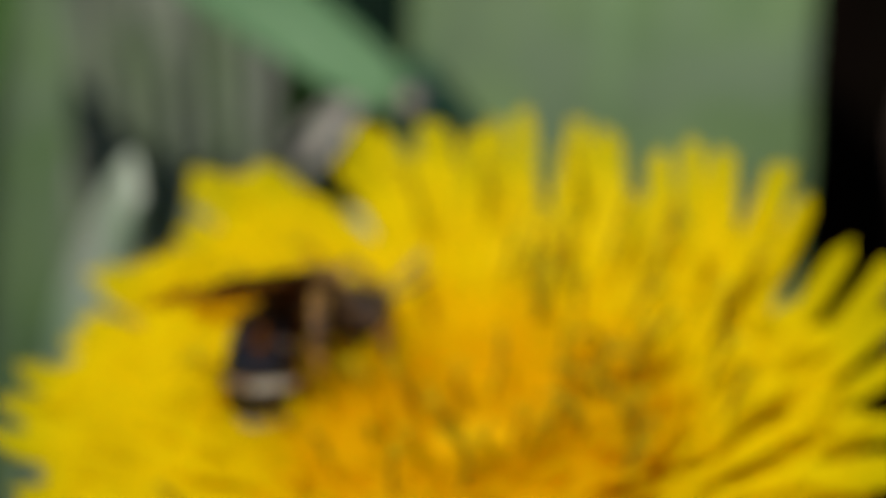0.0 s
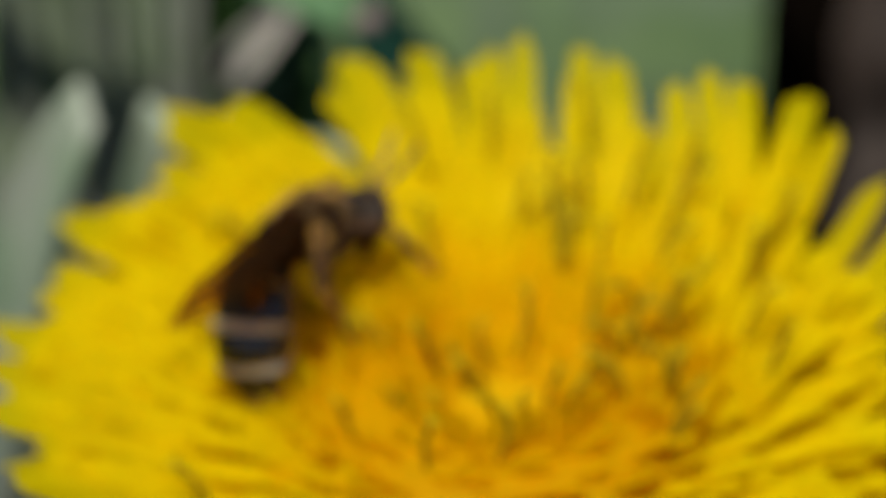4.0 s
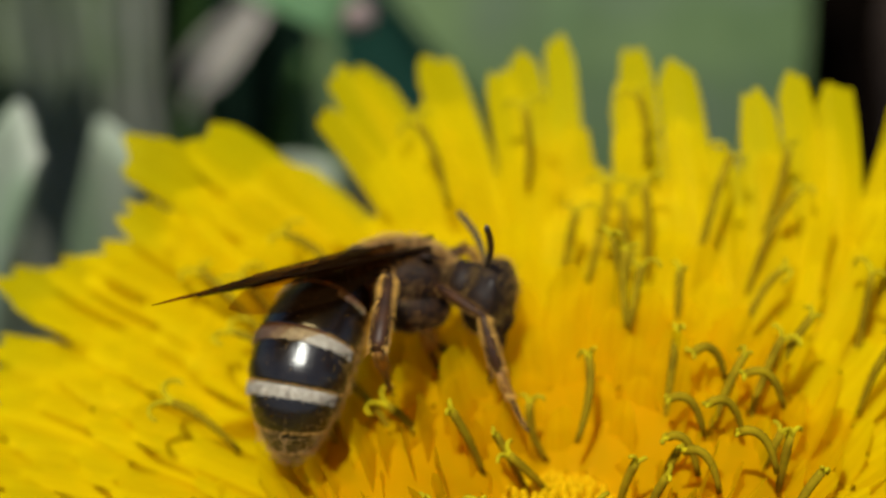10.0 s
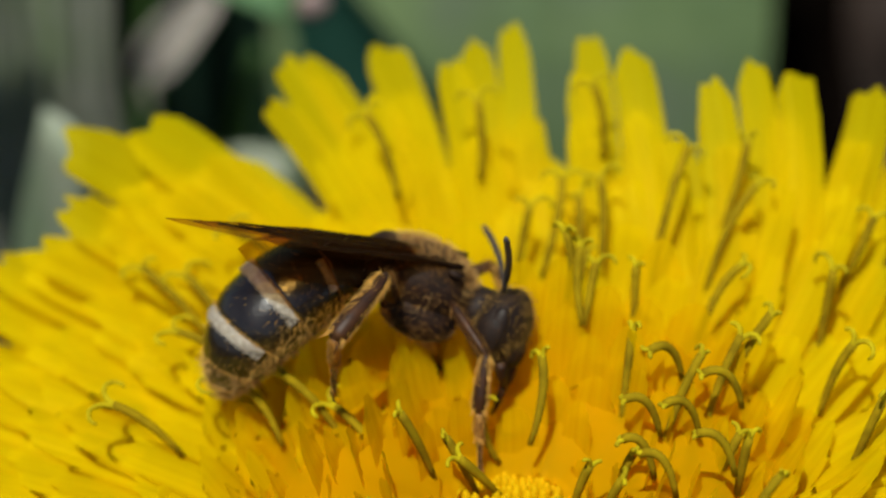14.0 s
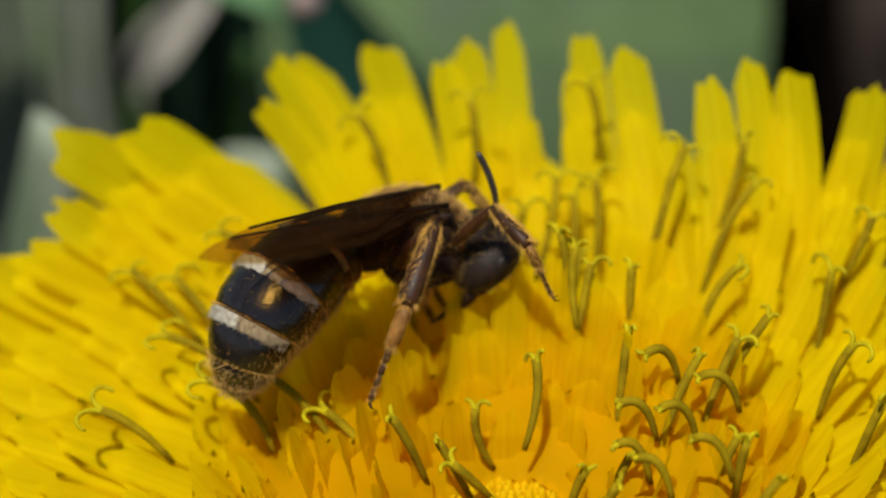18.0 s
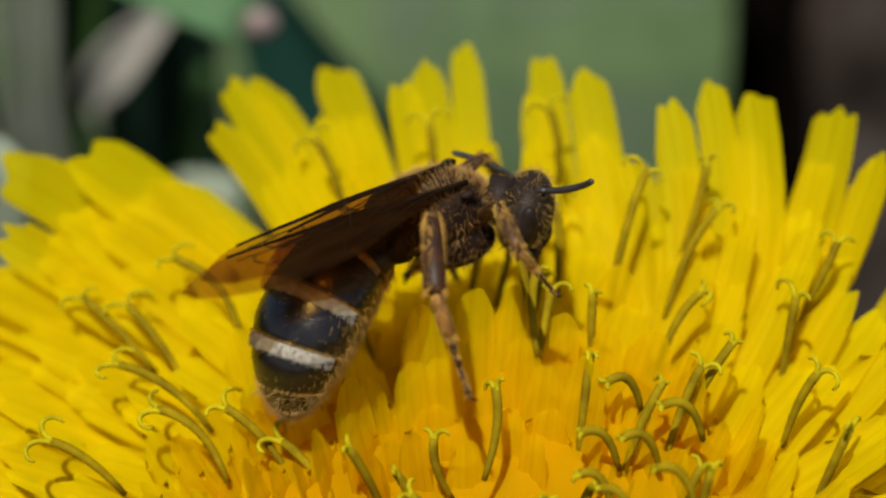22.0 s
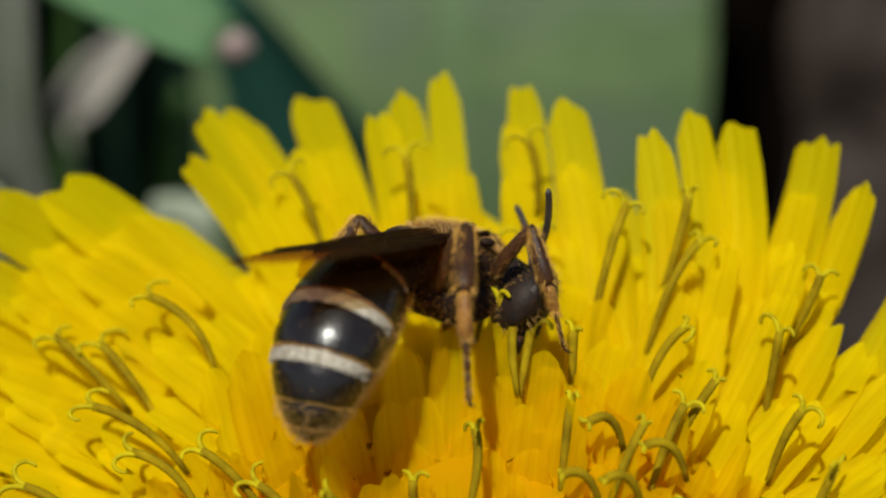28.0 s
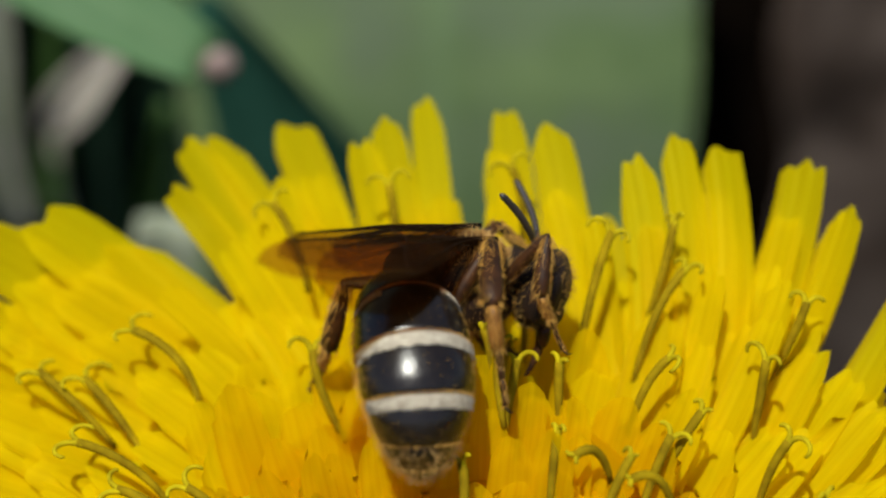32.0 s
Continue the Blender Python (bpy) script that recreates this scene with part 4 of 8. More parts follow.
def make_abdomen():
    """Overlapping plates with pale hair bands; it swings about the waist."""
    rng = random.Random(23)
    s = Shape()
    s.add(*tube([(0.5, 0, 0.05), (0.1, 0, 0.02), (-0.25, 0, 0.05)], [0.26, 0.22, 0.4], 14))
    core = s.link("abdomen", CUTICLE, bee, "glossy black abdomen with pale bands")
    seg = 44
    cuts = (0.0, 0.22, 0.44, 0.655, 0.84, 0.94, 1.0)
    for i in range(6):
        t0, t1 = cuts[i] - (0.012 if i else 0), cuts[i + 1]
        verts, faces, mats = [], [], []
        rings = 16
        for j in range(rings):
            u = j / (rings - 1)
            t = t0 + (t1 - t0) * u
            grow = -0.02 + 0.075 * math.sin(u * 1.9)
            for k in range(seg):
                verts.append(belly_point(t, 2 * math.pi * k / seg, grow)[0])
        for k in range(seg):                      # turned-in rear edge
            verts.append(belly_point(t1 + 0.004, 2 * math.pi * k / seg, -0.03)[0])
        for j in range(rings):
            for k in range(seg):
                a, b = j * seg + k, j * seg + (k + 1) % seg
                faces.append((a, b, b + seg, a + seg))
                mats.append(1 if j >= rings - 1 else 0)
        part("abdomen_plate", [tuple(v) for v in verts], faces, [CUTICLE, RIM], core, "", mats)
    # pale bands of dense short hair at the front of the plates
    for t0, wid, spread, gap in ((0.447, 0.052, 1.5, 0.0), (0.662, 0.05, 1.5, 0.0), (0.227, 0.03, 1.4, 0.6)):
        b = Shape()
        nk, nj = 56, 4
        verts, faces = [], []
        for j in range(nj):
            for k in range(nk + 1):
                a = -spread + 2 * spread * k / nk
                fade = 1 - (abs(a) / spread) ** 6
                t = t0 + wid * j / (nj - 1) * max(fade, 0.12) * (1 + 0.15 * noise.noise((a * 6, t0 * 9, 1)))
                verts.append(belly_point(t, a, 0.035 + (0.02 if 0 < j < nj - 1 else -0.02))[0])
        for j in range(nj - 1):
            for k in range(nk):
                a = -spread + 2 * spread * (k + 0.5) / nk
                if abs(a) < gap:
                    continue
                q = j * (nk + 1) + k
                faces.append((q, q + 1, q + nk + 2, q + nk + 1))
        b.add(verts, faces)
        roots = []
        for _ in range(700):
            a = rng.uniform(-spread, spread)
            if abs(a) < gap:
                continue
            p, n = belly_point(t0 + wid * rng.uniform(0, 0.95), a, 0.04)
            roots.append((p, n))
        fur(roots, 0.12, 0.012, (-1.2, 0, -0.2), 0.3, rng, b)
        b.link("hair_band", BAND, core, "pale whitish hair band")
    f = Shape()
    roots = []
    for _ in range(1000):                      # sides and underside
        t, a = rng.uniform(0.12, 0.97), rng.choice((-1, 1)) * rng.uniform(1.55, 2.5)
        roots.append(belly_point(t, a, 0.02))
    fur(roots, 0.28, 0.0085, (-0.6, 0, -0.2), 0.35, rng, f)
    roots = []
    for _ in range(900):                       # fringe along the rear edge of each plate, densest on the flanks
        t, a = rng.choice(cuts[2:6]) - 0.004, rng.choice((-1, 1)) * 2.1 * rng.random() ** 0.7
        roots.append(belly_point(t, a, 0.04))
    fur(roots, 0.13, 0.008, (-1.0, 0, -0.3), 0.3, rng, f)
    f.link("abdomen_hair", HAIR_PALE, core, "fine golden hair fringe")
    f = Shape()
    roots = []
    while len(roots) < 2200:                   # short dark fuzz on the flanks and the rear plates
        t, a = rng.uniform(0.30, 0.97), rng.uniform(-2.4, 2.4)
        if rng.random() < 0.05 + 0.55 * max(0.0, min(1.0, abs(a) - 0.85)) + max(0.0, t - 0.78) * 2.5:
            roots.append(belly_point(t, a, 0.03))
    fur(roots, 0.13, 0.011, (-0.7, 0, 0.0), 0.35, rng, f)
    f.link("abdomen_fuzz", HAIR_GOLD, core, "short dark golden fuzz")
    f = Shape()
    roots = []
    for _ in range(420):                       # tuft at the tip
        t, a = 1 - 0.15 * rng.random() ** 1.2, rng.uniform(-math.pi, math.pi)
        roots.append(belly_point(t, a, 0.02))
    fur(roots, 0.26, 0.008, (-0.9, 0, -0.2), 0.25, rng, f)
    f.link("tail_tuft", HAIR_TOP, core, "pale golden tuft of hair")
    return core


def wing_outline(u, length, width, lobe):
    """Front and rear edge of a wing at u along its length."""
    front = 0.12 * width * math.sin(u * math.pi) + 0.02 - 0.38 * width * max(0.0, (u - 0.8) / 0.2) ** 2.2
    rear = -width * (math.sin(min(1, u / lobe) * math.pi / 2) ** 1.7 if u < lobe else 0.4 + 0.6 * math.sqrt(max(0.0, 1 - ((u - lobe) / (1 - lobe)) ** 2.4))) * 0.93
    return front, rear


def make_wing(name, length, width, lobe, sg, twist, cells):
    """A membrane with raised veins; it swings about its root. sg: the bee's side (-1 right, 1 left)."""
    n, m = 26, 9
    turn = Matrix.Rotation(radians(twist) * sg, 3, "X")

    def place(u, v, lift=0.0):
        front, rear = wing_outline(u, length, width, lobe)
        q = Vector((-u * length, 0, front + (rear - front) * v))
        q.y = 0.10 * width * math.sin(v * math.pi) * math.sin(u * math.pi) * sg + 0.04 * noise.noise((u * 6, v * 5, width)) + lift
        return turn @ q

    verts, faces = [], []
    for i in range(n + 1):
        for k in range(m + 1):
            verts.append(place(i / n, k / m))
    for i in range(n):
        for k in range(m):
            a = i * (m + 1) + k
            faces.append((a, a + 1, a + m + 2, a + m + 1))
    wing = part(name, [tuple(v) for v in verts], faces, WING if name == "forewing" else WING_CLEAR, bee)
    s = Shape()

    def vein(path, r0, r1):
        pts = []
        for (u0, v0), (u1, v1) in zip(path, path[1:]):
            for i in range(6):
                w = i / 6
                pts.append(place(u0 + (u1 - u0) * w, v0 + (v1 - v0) * w))
        pts.append(place(*path[-1]))
        s.add(*tube(pts, [r0 + (r1 - r0) * i / (len(pts) - 1) for i in range(len(pts))], 5))

    vein([(0, 0.05), (0.3, 0.0), (0.6, 0.0), (0.82, 0.0)], 0.075, 0.035)
    for path in cells:
        vein(path, 0.026, 0.014)
    s.link("vein_network", VEIN, wing)
    return wing


FORE = ([(0.02, 0.12), (0.2, 0.1), (0.42, 0.12), (0.62, 0.05)], [(0.05, 0.3), (0.3, 0.45), (0.55, 0.5), (0.72, 0.62)], [(0.05, 0.5), (0.25, 0.75), (0.45, 0.85)],
        [(0.42, 0.12), (0.45, 0.28), (0.44, 0.47)], [(0.45, 0.28), (0.6, 0.27), (0.8, 0.2)], [(0.6, 0.27), (0.62, 0.4), (0.6, 0.53)], [(0.74, 0.23), (0.76, 0.4), (0.72, 0.62)], [(0.28, 0.1), (0.3, 0.28), (0.3, 0.45)], [(0.44, 0.48), (0.48, 0.7), (0.5, 0.88)])
HIND = ([(0.02, 0.2), (0.35, 0.3), (0.7, 0.35)], [(0.3, 0.3), (0.4, 0.6), (0.42, 0.8)], [(0.5, 0.32), (0.55, 0.1)])


def make_leg(name, sg, femur, tibia, foot, thick, hairy, stout=1.0):
    """Thigh, shin and foot in a fixed bend, hanging from the hip. Each joint: x, outwards, z."""
    rng = random.Random(len(name) * 7 + sg)
    hip = Vector((0, 0, 0))
    knee = Vector((femur[0], sg * femur[1], femur[2]))
    ankle = knee + Vector((tibia[0], sg * tibia[1], tibia[2]))
    toe = ankle + Vector((foot[0], sg * foot[1], foot[2]))
    s = Shape()
    s.add(*tube([hip - (knee - hip) * 0.1, hip.lerp(knee, 0.12), hip.lerp(knee, 0.4), hip.lerp(knee, 0.75), knee], [0.2 * thick * stout, 0.28 * thick * stout, 0.31 * thick * stout, 0.24 * thick * stout, 0.15 * thick], 10, 0.7))
    roots = []
    for _ in range(hairy):
        t, a = rng.random(), rng.uniform(0, 2 * math.pi)
        d = (knee - hip).normalized()
        o = d.orthogonal().normalized()
        n = o * math.cos(a) + d.cross(o) * math.sin(a)
        roots.append((hip.lerp(knee, t) + n * 0.24 * thick, n * 0.8 + d))
    h = Shape()
    fur(roots, 0.16, 0.008, (0, 0, -0.15), 0.35, rng, h)
    leg = s.link(name, LEG, bee)
    h.link("thigh_hair", HAIR, leg, "tawny hair")
    s = Shape()
    s.add(*tube([knee, knee.lerp(ankle, 0.1), knee.lerp(ankle, 0.5), knee.lerp(ankle, 0.9), ankle], [0.13 * thick, 0.17 * thick, 0.21 * thick, 0.21 * thick, 0.13 * thick], 10, 0.75))
    roots = []
    for _ in range(hairy):
        t, a = rng.random(), rng.uniform(0, 2 * math.pi)
        d = (ankle - knee).normalized()
        o = d.orthogonal().normalized()
        n = o * math.cos(a) + d.cross(o) * math.sin(a)
        roots.append((knee.lerp(ankle, t) + n * 0.2 * thick, n * 0.8 + d * 1.1))
    h = Shape()
    fur(roots, 0.22, 0.011, (0, 0, -0.25), 0.3, rng, h)
    shin = s.link("shin", LEG, leg)
    h.link("shin_hair", HAIR_PALE, leg, "golden brush of hair")
    s = Shape()
    p = ankle
    for k in range(5):
        q = ankle.lerp(toe, (0.42, 0.58, 0.72, 0.86, 1.0)[k])
        r = (0.12, 0.08, 0.07, 0.065, 0.065)[k] * thick
        s.add(*tube([p, p.lerp(q, 0.2), p.lerp(q, 0.85), q], [r * 0.6, r, r * 1.1, r * 0.6], 8))
        p = q
    for dy in (-0.08, 0.08):
        s.add(*tube([toe, toe + Vector((0.06, dy, -0.08)), toe + Vector((0.05, dy * 1.6, -0.2))], [0.04, 0.03, 0.008], 5))
    roots = []
    for _ in range(hairy // 2):
        t, a = rng.random(), rng.uniform(0, 2 * math.pi)
        d = (toe - ankle).normalized()
        o = d.orthogonal().normalized()
        n = o * math.cos(a) + d.cross(o) * math.sin(a)
        roots.append((ankle.lerp(toe, t) + n * 0.08 * thick, n + d))
    fur(roots, 0.2, 0.009, (0, 0, -0.2), 0.3, rng, s)
    s.link("foot", LEG, leg)
    return leg


def limb_hair(rng, count, length, radius, lean, hair_len, width, shape, keep=None, t0=0.0, t1=1.0):
    """Hairs round a limb that runs along +x."""
    roots = []
    while len(roots) < count:
        t, a = rng.uniform(t0, t1), rng.uniform(0, 2 * math.pi)
        n = Vector((0, math.cos(a), math.sin(a)))
        if keep is None or keep(n):
            roots.append((Vector((t * length, 0, 0)) + n * radius * 0.85, n * 0.8 + Vector((lean, 0, 0))))
    fur(roots, hair_len, width, (0.3, 0, 0), 0.3, rng, shape)


def jointed_leg(name, seed, thigh, shank, tarsus, thick, brush):
    """Thigh, shin and foot as three limbs along +x, each with its own joint at the origin."""
    rng = random.Random(seed)
    s = Shape()
    s.add(*tube([(-0.12, 0, 0), (0.1 * thigh, 0, 0.02), (0.4 * thigh, 0, 0.03), (0.75 * thigh, 0, 0.02), (0.96 * thigh, 0, 0), (1.03 * thigh, 0, 0)], [0.13 * thick, 0.24 * thick, 0.27 * thick, 0.21 * thick, 0.15 * thick, 0.07 * thick], 12, 0.75))
    leg = s.link(name, LEG, bee)
    h = Shape()
    limb_hair(rng, 260, thigh, 0.22 * thick, 0.8, 0.2, 0.007, h)
    h.link("thigh_hair", HAIR, leg, "tawny hair")
    s = Shape()
    s.add(*tube([(-0.05, 0, 0), (0.06 * shank, 0, 0), (0.3 * shank, 0, 0.01), (0.65 * shank, 0, 0.02), (0.93 * shank, 0, 0.01), (1.02 * shank, 0, 0)], [0.08 * thick, 0.15 * thick, 0.2 * thick, 0.25 * thick, 0.24 * thick, 0.1 * thick], 12, 1.15))
    for sg in (-1, 1):                          # spurs at the end of the shin
        s.add(*tube([(0.95 * shank, 0.05 * sg, -0.1 * thick), (1.12 * shank, 0.09 * sg, -0.2 * thick)], [0.025, 0.006], 5))
    bare = len(s.f)
    limb_hair(rng, int(520 * brush), shank, 0.22 * thick, 0.9, 0.3, 0.009, s, lambda n: abs(n.z) > 0.55)
    limb_hair(rng, int(160 * brush), shank, 0.22 * thick, 1.2, 0.16, 0.008, s)
    s.m = [1 if k >= bare else 0 for k in range(len(s.m))]
    shin = s.link("shin", [LEG, HAIR_PALE], leg, "brown shin with a golden brush of hair")
    s = Shape()
    x0 = 0.0
    for k, (x1, r) in enumerate(((0.44, 0.15), (0.6, 0.085), (0.73, 0.075), (0.86, 0.07), (1.0, 0.075))):
        a, b = x0 * tarsus, x1 * tarsus
        s.add(*tube([(a, 0, 0), (a + 0.2 * (b - a), 0, 0), (a + 0.85 * (b - a), 0, 0), (b + 0.01, 0, 0)], [r * 0.6 * thick, r * thick, r * 1.1 * thick, r * 0.5 * thick], 9, 1.2 if k == 0 else 1.0), mat=1 if k == 0 else 0)
        x0 = x1
    for sg in (-1, 1):
        s.add(*tube([(tarsus, 0.02 * sg, 0), (tarsus + 0.12, 0.09 * sg, -0.04), (tarsus + 0.16, 0.11 * sg, -0.16)], [0.035, 0.026, 0.006], 5))
    bare = len(s.f)
    limb_hair(rng, int(420 * brush), tarsus, 0.14 * thick, 0.9, 0.24, 0.008, s, None, 0.0, 0.46)
    limb_hair(rng, int(200 * brush), tarsus, 0.08 * thick, 0.9, 0.16, 0.007, s, None, 0.4, 1.0)
    s.m = s.m[:bare] + [2] * (len(s.f) - bare)
    foot = s.link("foot", [LEG, FOOT, HAIR_PALE], leg, "slender foot with golden bristles")
    return leg, shin, foot


make_thorax()
head, (antenna_near, antenna_far) = make_head()
abdomen = make_abdomen()
forewing_near = make_wing("forewing", 7.6, 1.85, 0.64, -1, 106, FORE)
hindwing_near = make_wing("hindwing", 5.3, 1.85, 0.58, -1, 96, HIND)
forewing_far = make_wing("forewing", 7.3, 1.85, 0.64, -1, 104, FORE)
hindwing_far = make_wing("hindwing", 5.2, 1.85, 0.58, -1, 98, HIND)
fore_leg_near, fore_leg_near_shin, fore_leg_near_foot = jointed_leg("fore_leg", 31, 1.6, 1.45, 1.6, 0.72, 0.6)
mid_leg_near = make_leg("mid_leg", -1, (0.2, 0.35, -0.75), (0.15, 0.2, -1.15), (0.35, 0.1, -0.85), 0.7, 360)
hind_leg_near, hind_leg_near_shin, hind_leg_near_foot = jointed_leg("hind_leg", 32, 1.75, 2.15, 2.5, 1.0, 1.0)
fore_leg_far = make_leg("fore_leg", 1, (0.85, 0.35, 0.4), (0.6, 0.2, -1.05), (0.5, 0.05, -0.75), 0.62, 300)
mid_leg_far = make_leg("mid_leg", 1, (0.2, 0.5, -0.6), (0.15, 0.3, -1.15), (0.35, 0.1, -0.85), 0.7, 360)
hind_leg_far, hind_leg_far_shin, hind_leg_far_foot = jointed_leg("hind_leg", 33, 1.9, 2.15, 2.5, 0.9, 0.7)


# ---- what moves ----
def motions():
    """The bee walks and turns on the flower, and its parts move on it."""
    walk(bee, [
        (0, pose(-0.0058751, 8.8699e-05, 0.047273, -3.396, -1.753, 15.26)),
        (0.5, pose(-0.0059693, 5.6271e-05, 0.048105, -2.92, -20.83, 27.42)),
        (1, pose(-0.0057095, 3.7583e-05, 0.047508, -4.071, -0.3782, 24.42)),
        (1.5, pose(-0.0066948, -0.00017007, 0.047645, -1.324, -1.467, 27.41)),
        (2, pose(-0.0061123, -4.2811e-05, 0.047692, 1.946, -6.303, 31.29)),
        (2.5, pose(-0.0062967, -0.00011143, 0.048282, 1.019, -20.06, 36.8)),
        (4.5, pose(-0.0059253, 3.5242e-05, 0.04818, -0.9234, -11.69, 29.84)),
        (5, pose(-0.0055842, 4.3964e-05, 0.048036, -1.75, -7.947, 23.7)),
        (5.5, pose(-0.0058332, 2.1193e-05, 0.047744, -1.31, -3.771, 25.93)),
        (6, pose(-0.0056394, -0.00019572, 0.048372, -0.5346, -14.72, 26.88)),
        (6.5, pose(-0.0055653, 3.2299e-05, 0.048284, -2.807, -10.89, 28.71)),
        (7, pose(-0.0051298, 0.000136, 0.048529, -5.291, -17.9, 29.92)),
        (7.5, pose(-0.0051918, 0.00026824, 0.048166, -3.876, -12.55, 28.31)),
        (8, pose(-0.0051673, 0.00019021, 0.04856, -2.406, -16.84, 26.47)),
        (8.5, pose(-0.0050354, 0.00019595, 0.048197, -9.855, -6.75, 20.55)),
        (9, pose(-0.0046511, -5.248e-05, 0.048691, -14.2, -11.98, 9.662)),
        (9.5, pose(-0.0039231, 0.00031828, 0.048232, -17.97, -4.443, 3.583)),
        (10, pose(-0.0036811, 0.00036182, 0.048317, -21.19, 0.8747, -4.23)),
        (10.5, pose(-0.0038973, 0.0004754, 0.048375, -18.17, 2.062, -1.16)),
        (11, pose(-0.0038498, 0.00034585, 0.049226, -12.88, -9.31, 0.2686)),
        (11.5, pose(-0.0034126, 0.00065113, 0.048802, -15.48, 6.462, -0.4934)),
        (12, pose(-0.003224, 0.00041026, 0.048904, -17.99, 3.612, -4.623)),
        (12.5, pose(-0.0029491, 0.00070777, 0.048607, -15.88, 12.19, 3.645)),
        (13, pose(-0.0029182, 0.00025979, 0.049413, -14.75, -5.764, 0.2356)),
        (13.5, pose(-0.0021846, 0.00075092, 0.048506, -16.84, 17.03, -7.32)),
        (14, pose(-0.0018064, 0.00069717, 0.047946, -20.95, 22.23, -14.03)),
        (14.5, pose(-0.0026091, 0.00066379, 0.049209, -20.77, 0.09593, 2.411)),
        (15, pose(-0.0022465, 0.0007245, 0.048468, -16.61, 7.675, -1.295)),
        (15.5, pose(-0.0026207, 0.00088396, 0.049012, -13.91, 6.175, 6.524)),
        (17.5, pose(-0.0020176, 0.0013386, 0.049008, -7.801, 6.26, 10.47)),
        (18, pose(-0.0019671, 0.0013406, 0.049136, -5.912, 4.81, 10.94)),
        (18.5, pose(-0.0020631, 0.0010652, 0.050084, -7.845, -11.99, 9.947)),
        (19, pose(-0.00086689, 0.0016152, 0.049434, -4.862, -1.461, 17.77)),
        (19.5, pose(-0.00083573, 0.0016494, 0.049143, -10.68, -0.01262, 13.35)),
        (20, pose(-0.00055076, 0.0015412, 0.049517, -19.73, 7.684, 10.09)),
        (20.5, pose(-0.0011172, 0.0012927, 0.049356, -17.9, 11.03, 8.863)),
        (21, pose(-0.0013435, 0.0012204, 0.049367, -17.26, 5.132, 11.03)),
        (21.5, pose(-0.001279, 0.001378, 0.049523, -8.172, 12.12, 14.18)),
        (22, pose(-0.00033065, 0.0016179, 0.050217, -1.485, -7.596, 15.38)),
        (22.5, pose(0.00037686, 0.0020602, 0.049515, -0.2091, 3.147, 28.69)),
        (23, pose(0.00040895, 0.0019689, 0.049639, -0.5352, 0.7154, 36.74)),
        (23.5, pose(0.00050537, 0.0019394, 0.049614, -3.73, -2.525, 35.52)),
        (24, pose(0.0006452, 0.0019635, 0.049657, -5.788, -1.142, 39.47)),
        (25, pose(0.00044856, 0.0020851, 0.049983, -1.173, 8.181, 34.86)),
        (25.5, pose(0.00044317, 0.0020184, 0.04987, -5.439, 8.573, 34.45)),
        (27.5, pose(0.00044178, 0.001833, 0.0499, -21.54, 6.024, 20.23)),
        (28, pose(0.00044362, 0.0018257, 0.049643, -25.41, 17.01, 13.39)),
        (28.5, pose(0.00057407, 0.0018861, 0.049729, -25.87, 18.75, 13.74)),
        (29, pose(0.00050286, 0.0018828, 0.049693, -26.66, 19.92, 14.14)),
        (29.5, pose(0.00054409, 0.0019537, 0.050413, -22.4, 12.82, 14.7)),
        (30, pose(0.0017002, 0.002415, 0.049845, -19.79, 9.958, 7.383)),
        (30.5, pose(0.0016126, 0.0024368, 0.049738, -19.97, 10.59, 6.849)),
        (31, pose(0.001712, 0.0025244, 0.049716, -20.16, 10.69, 8.369)),
        (31.5, pose(0.0014035, 0.0024108, 0.050111, -14.17, 2.147, -4.627)),
        (32, pose(0.0011094, 0.0023815, 0.049997, -14.9, 8.081, 19.74)),
    ])
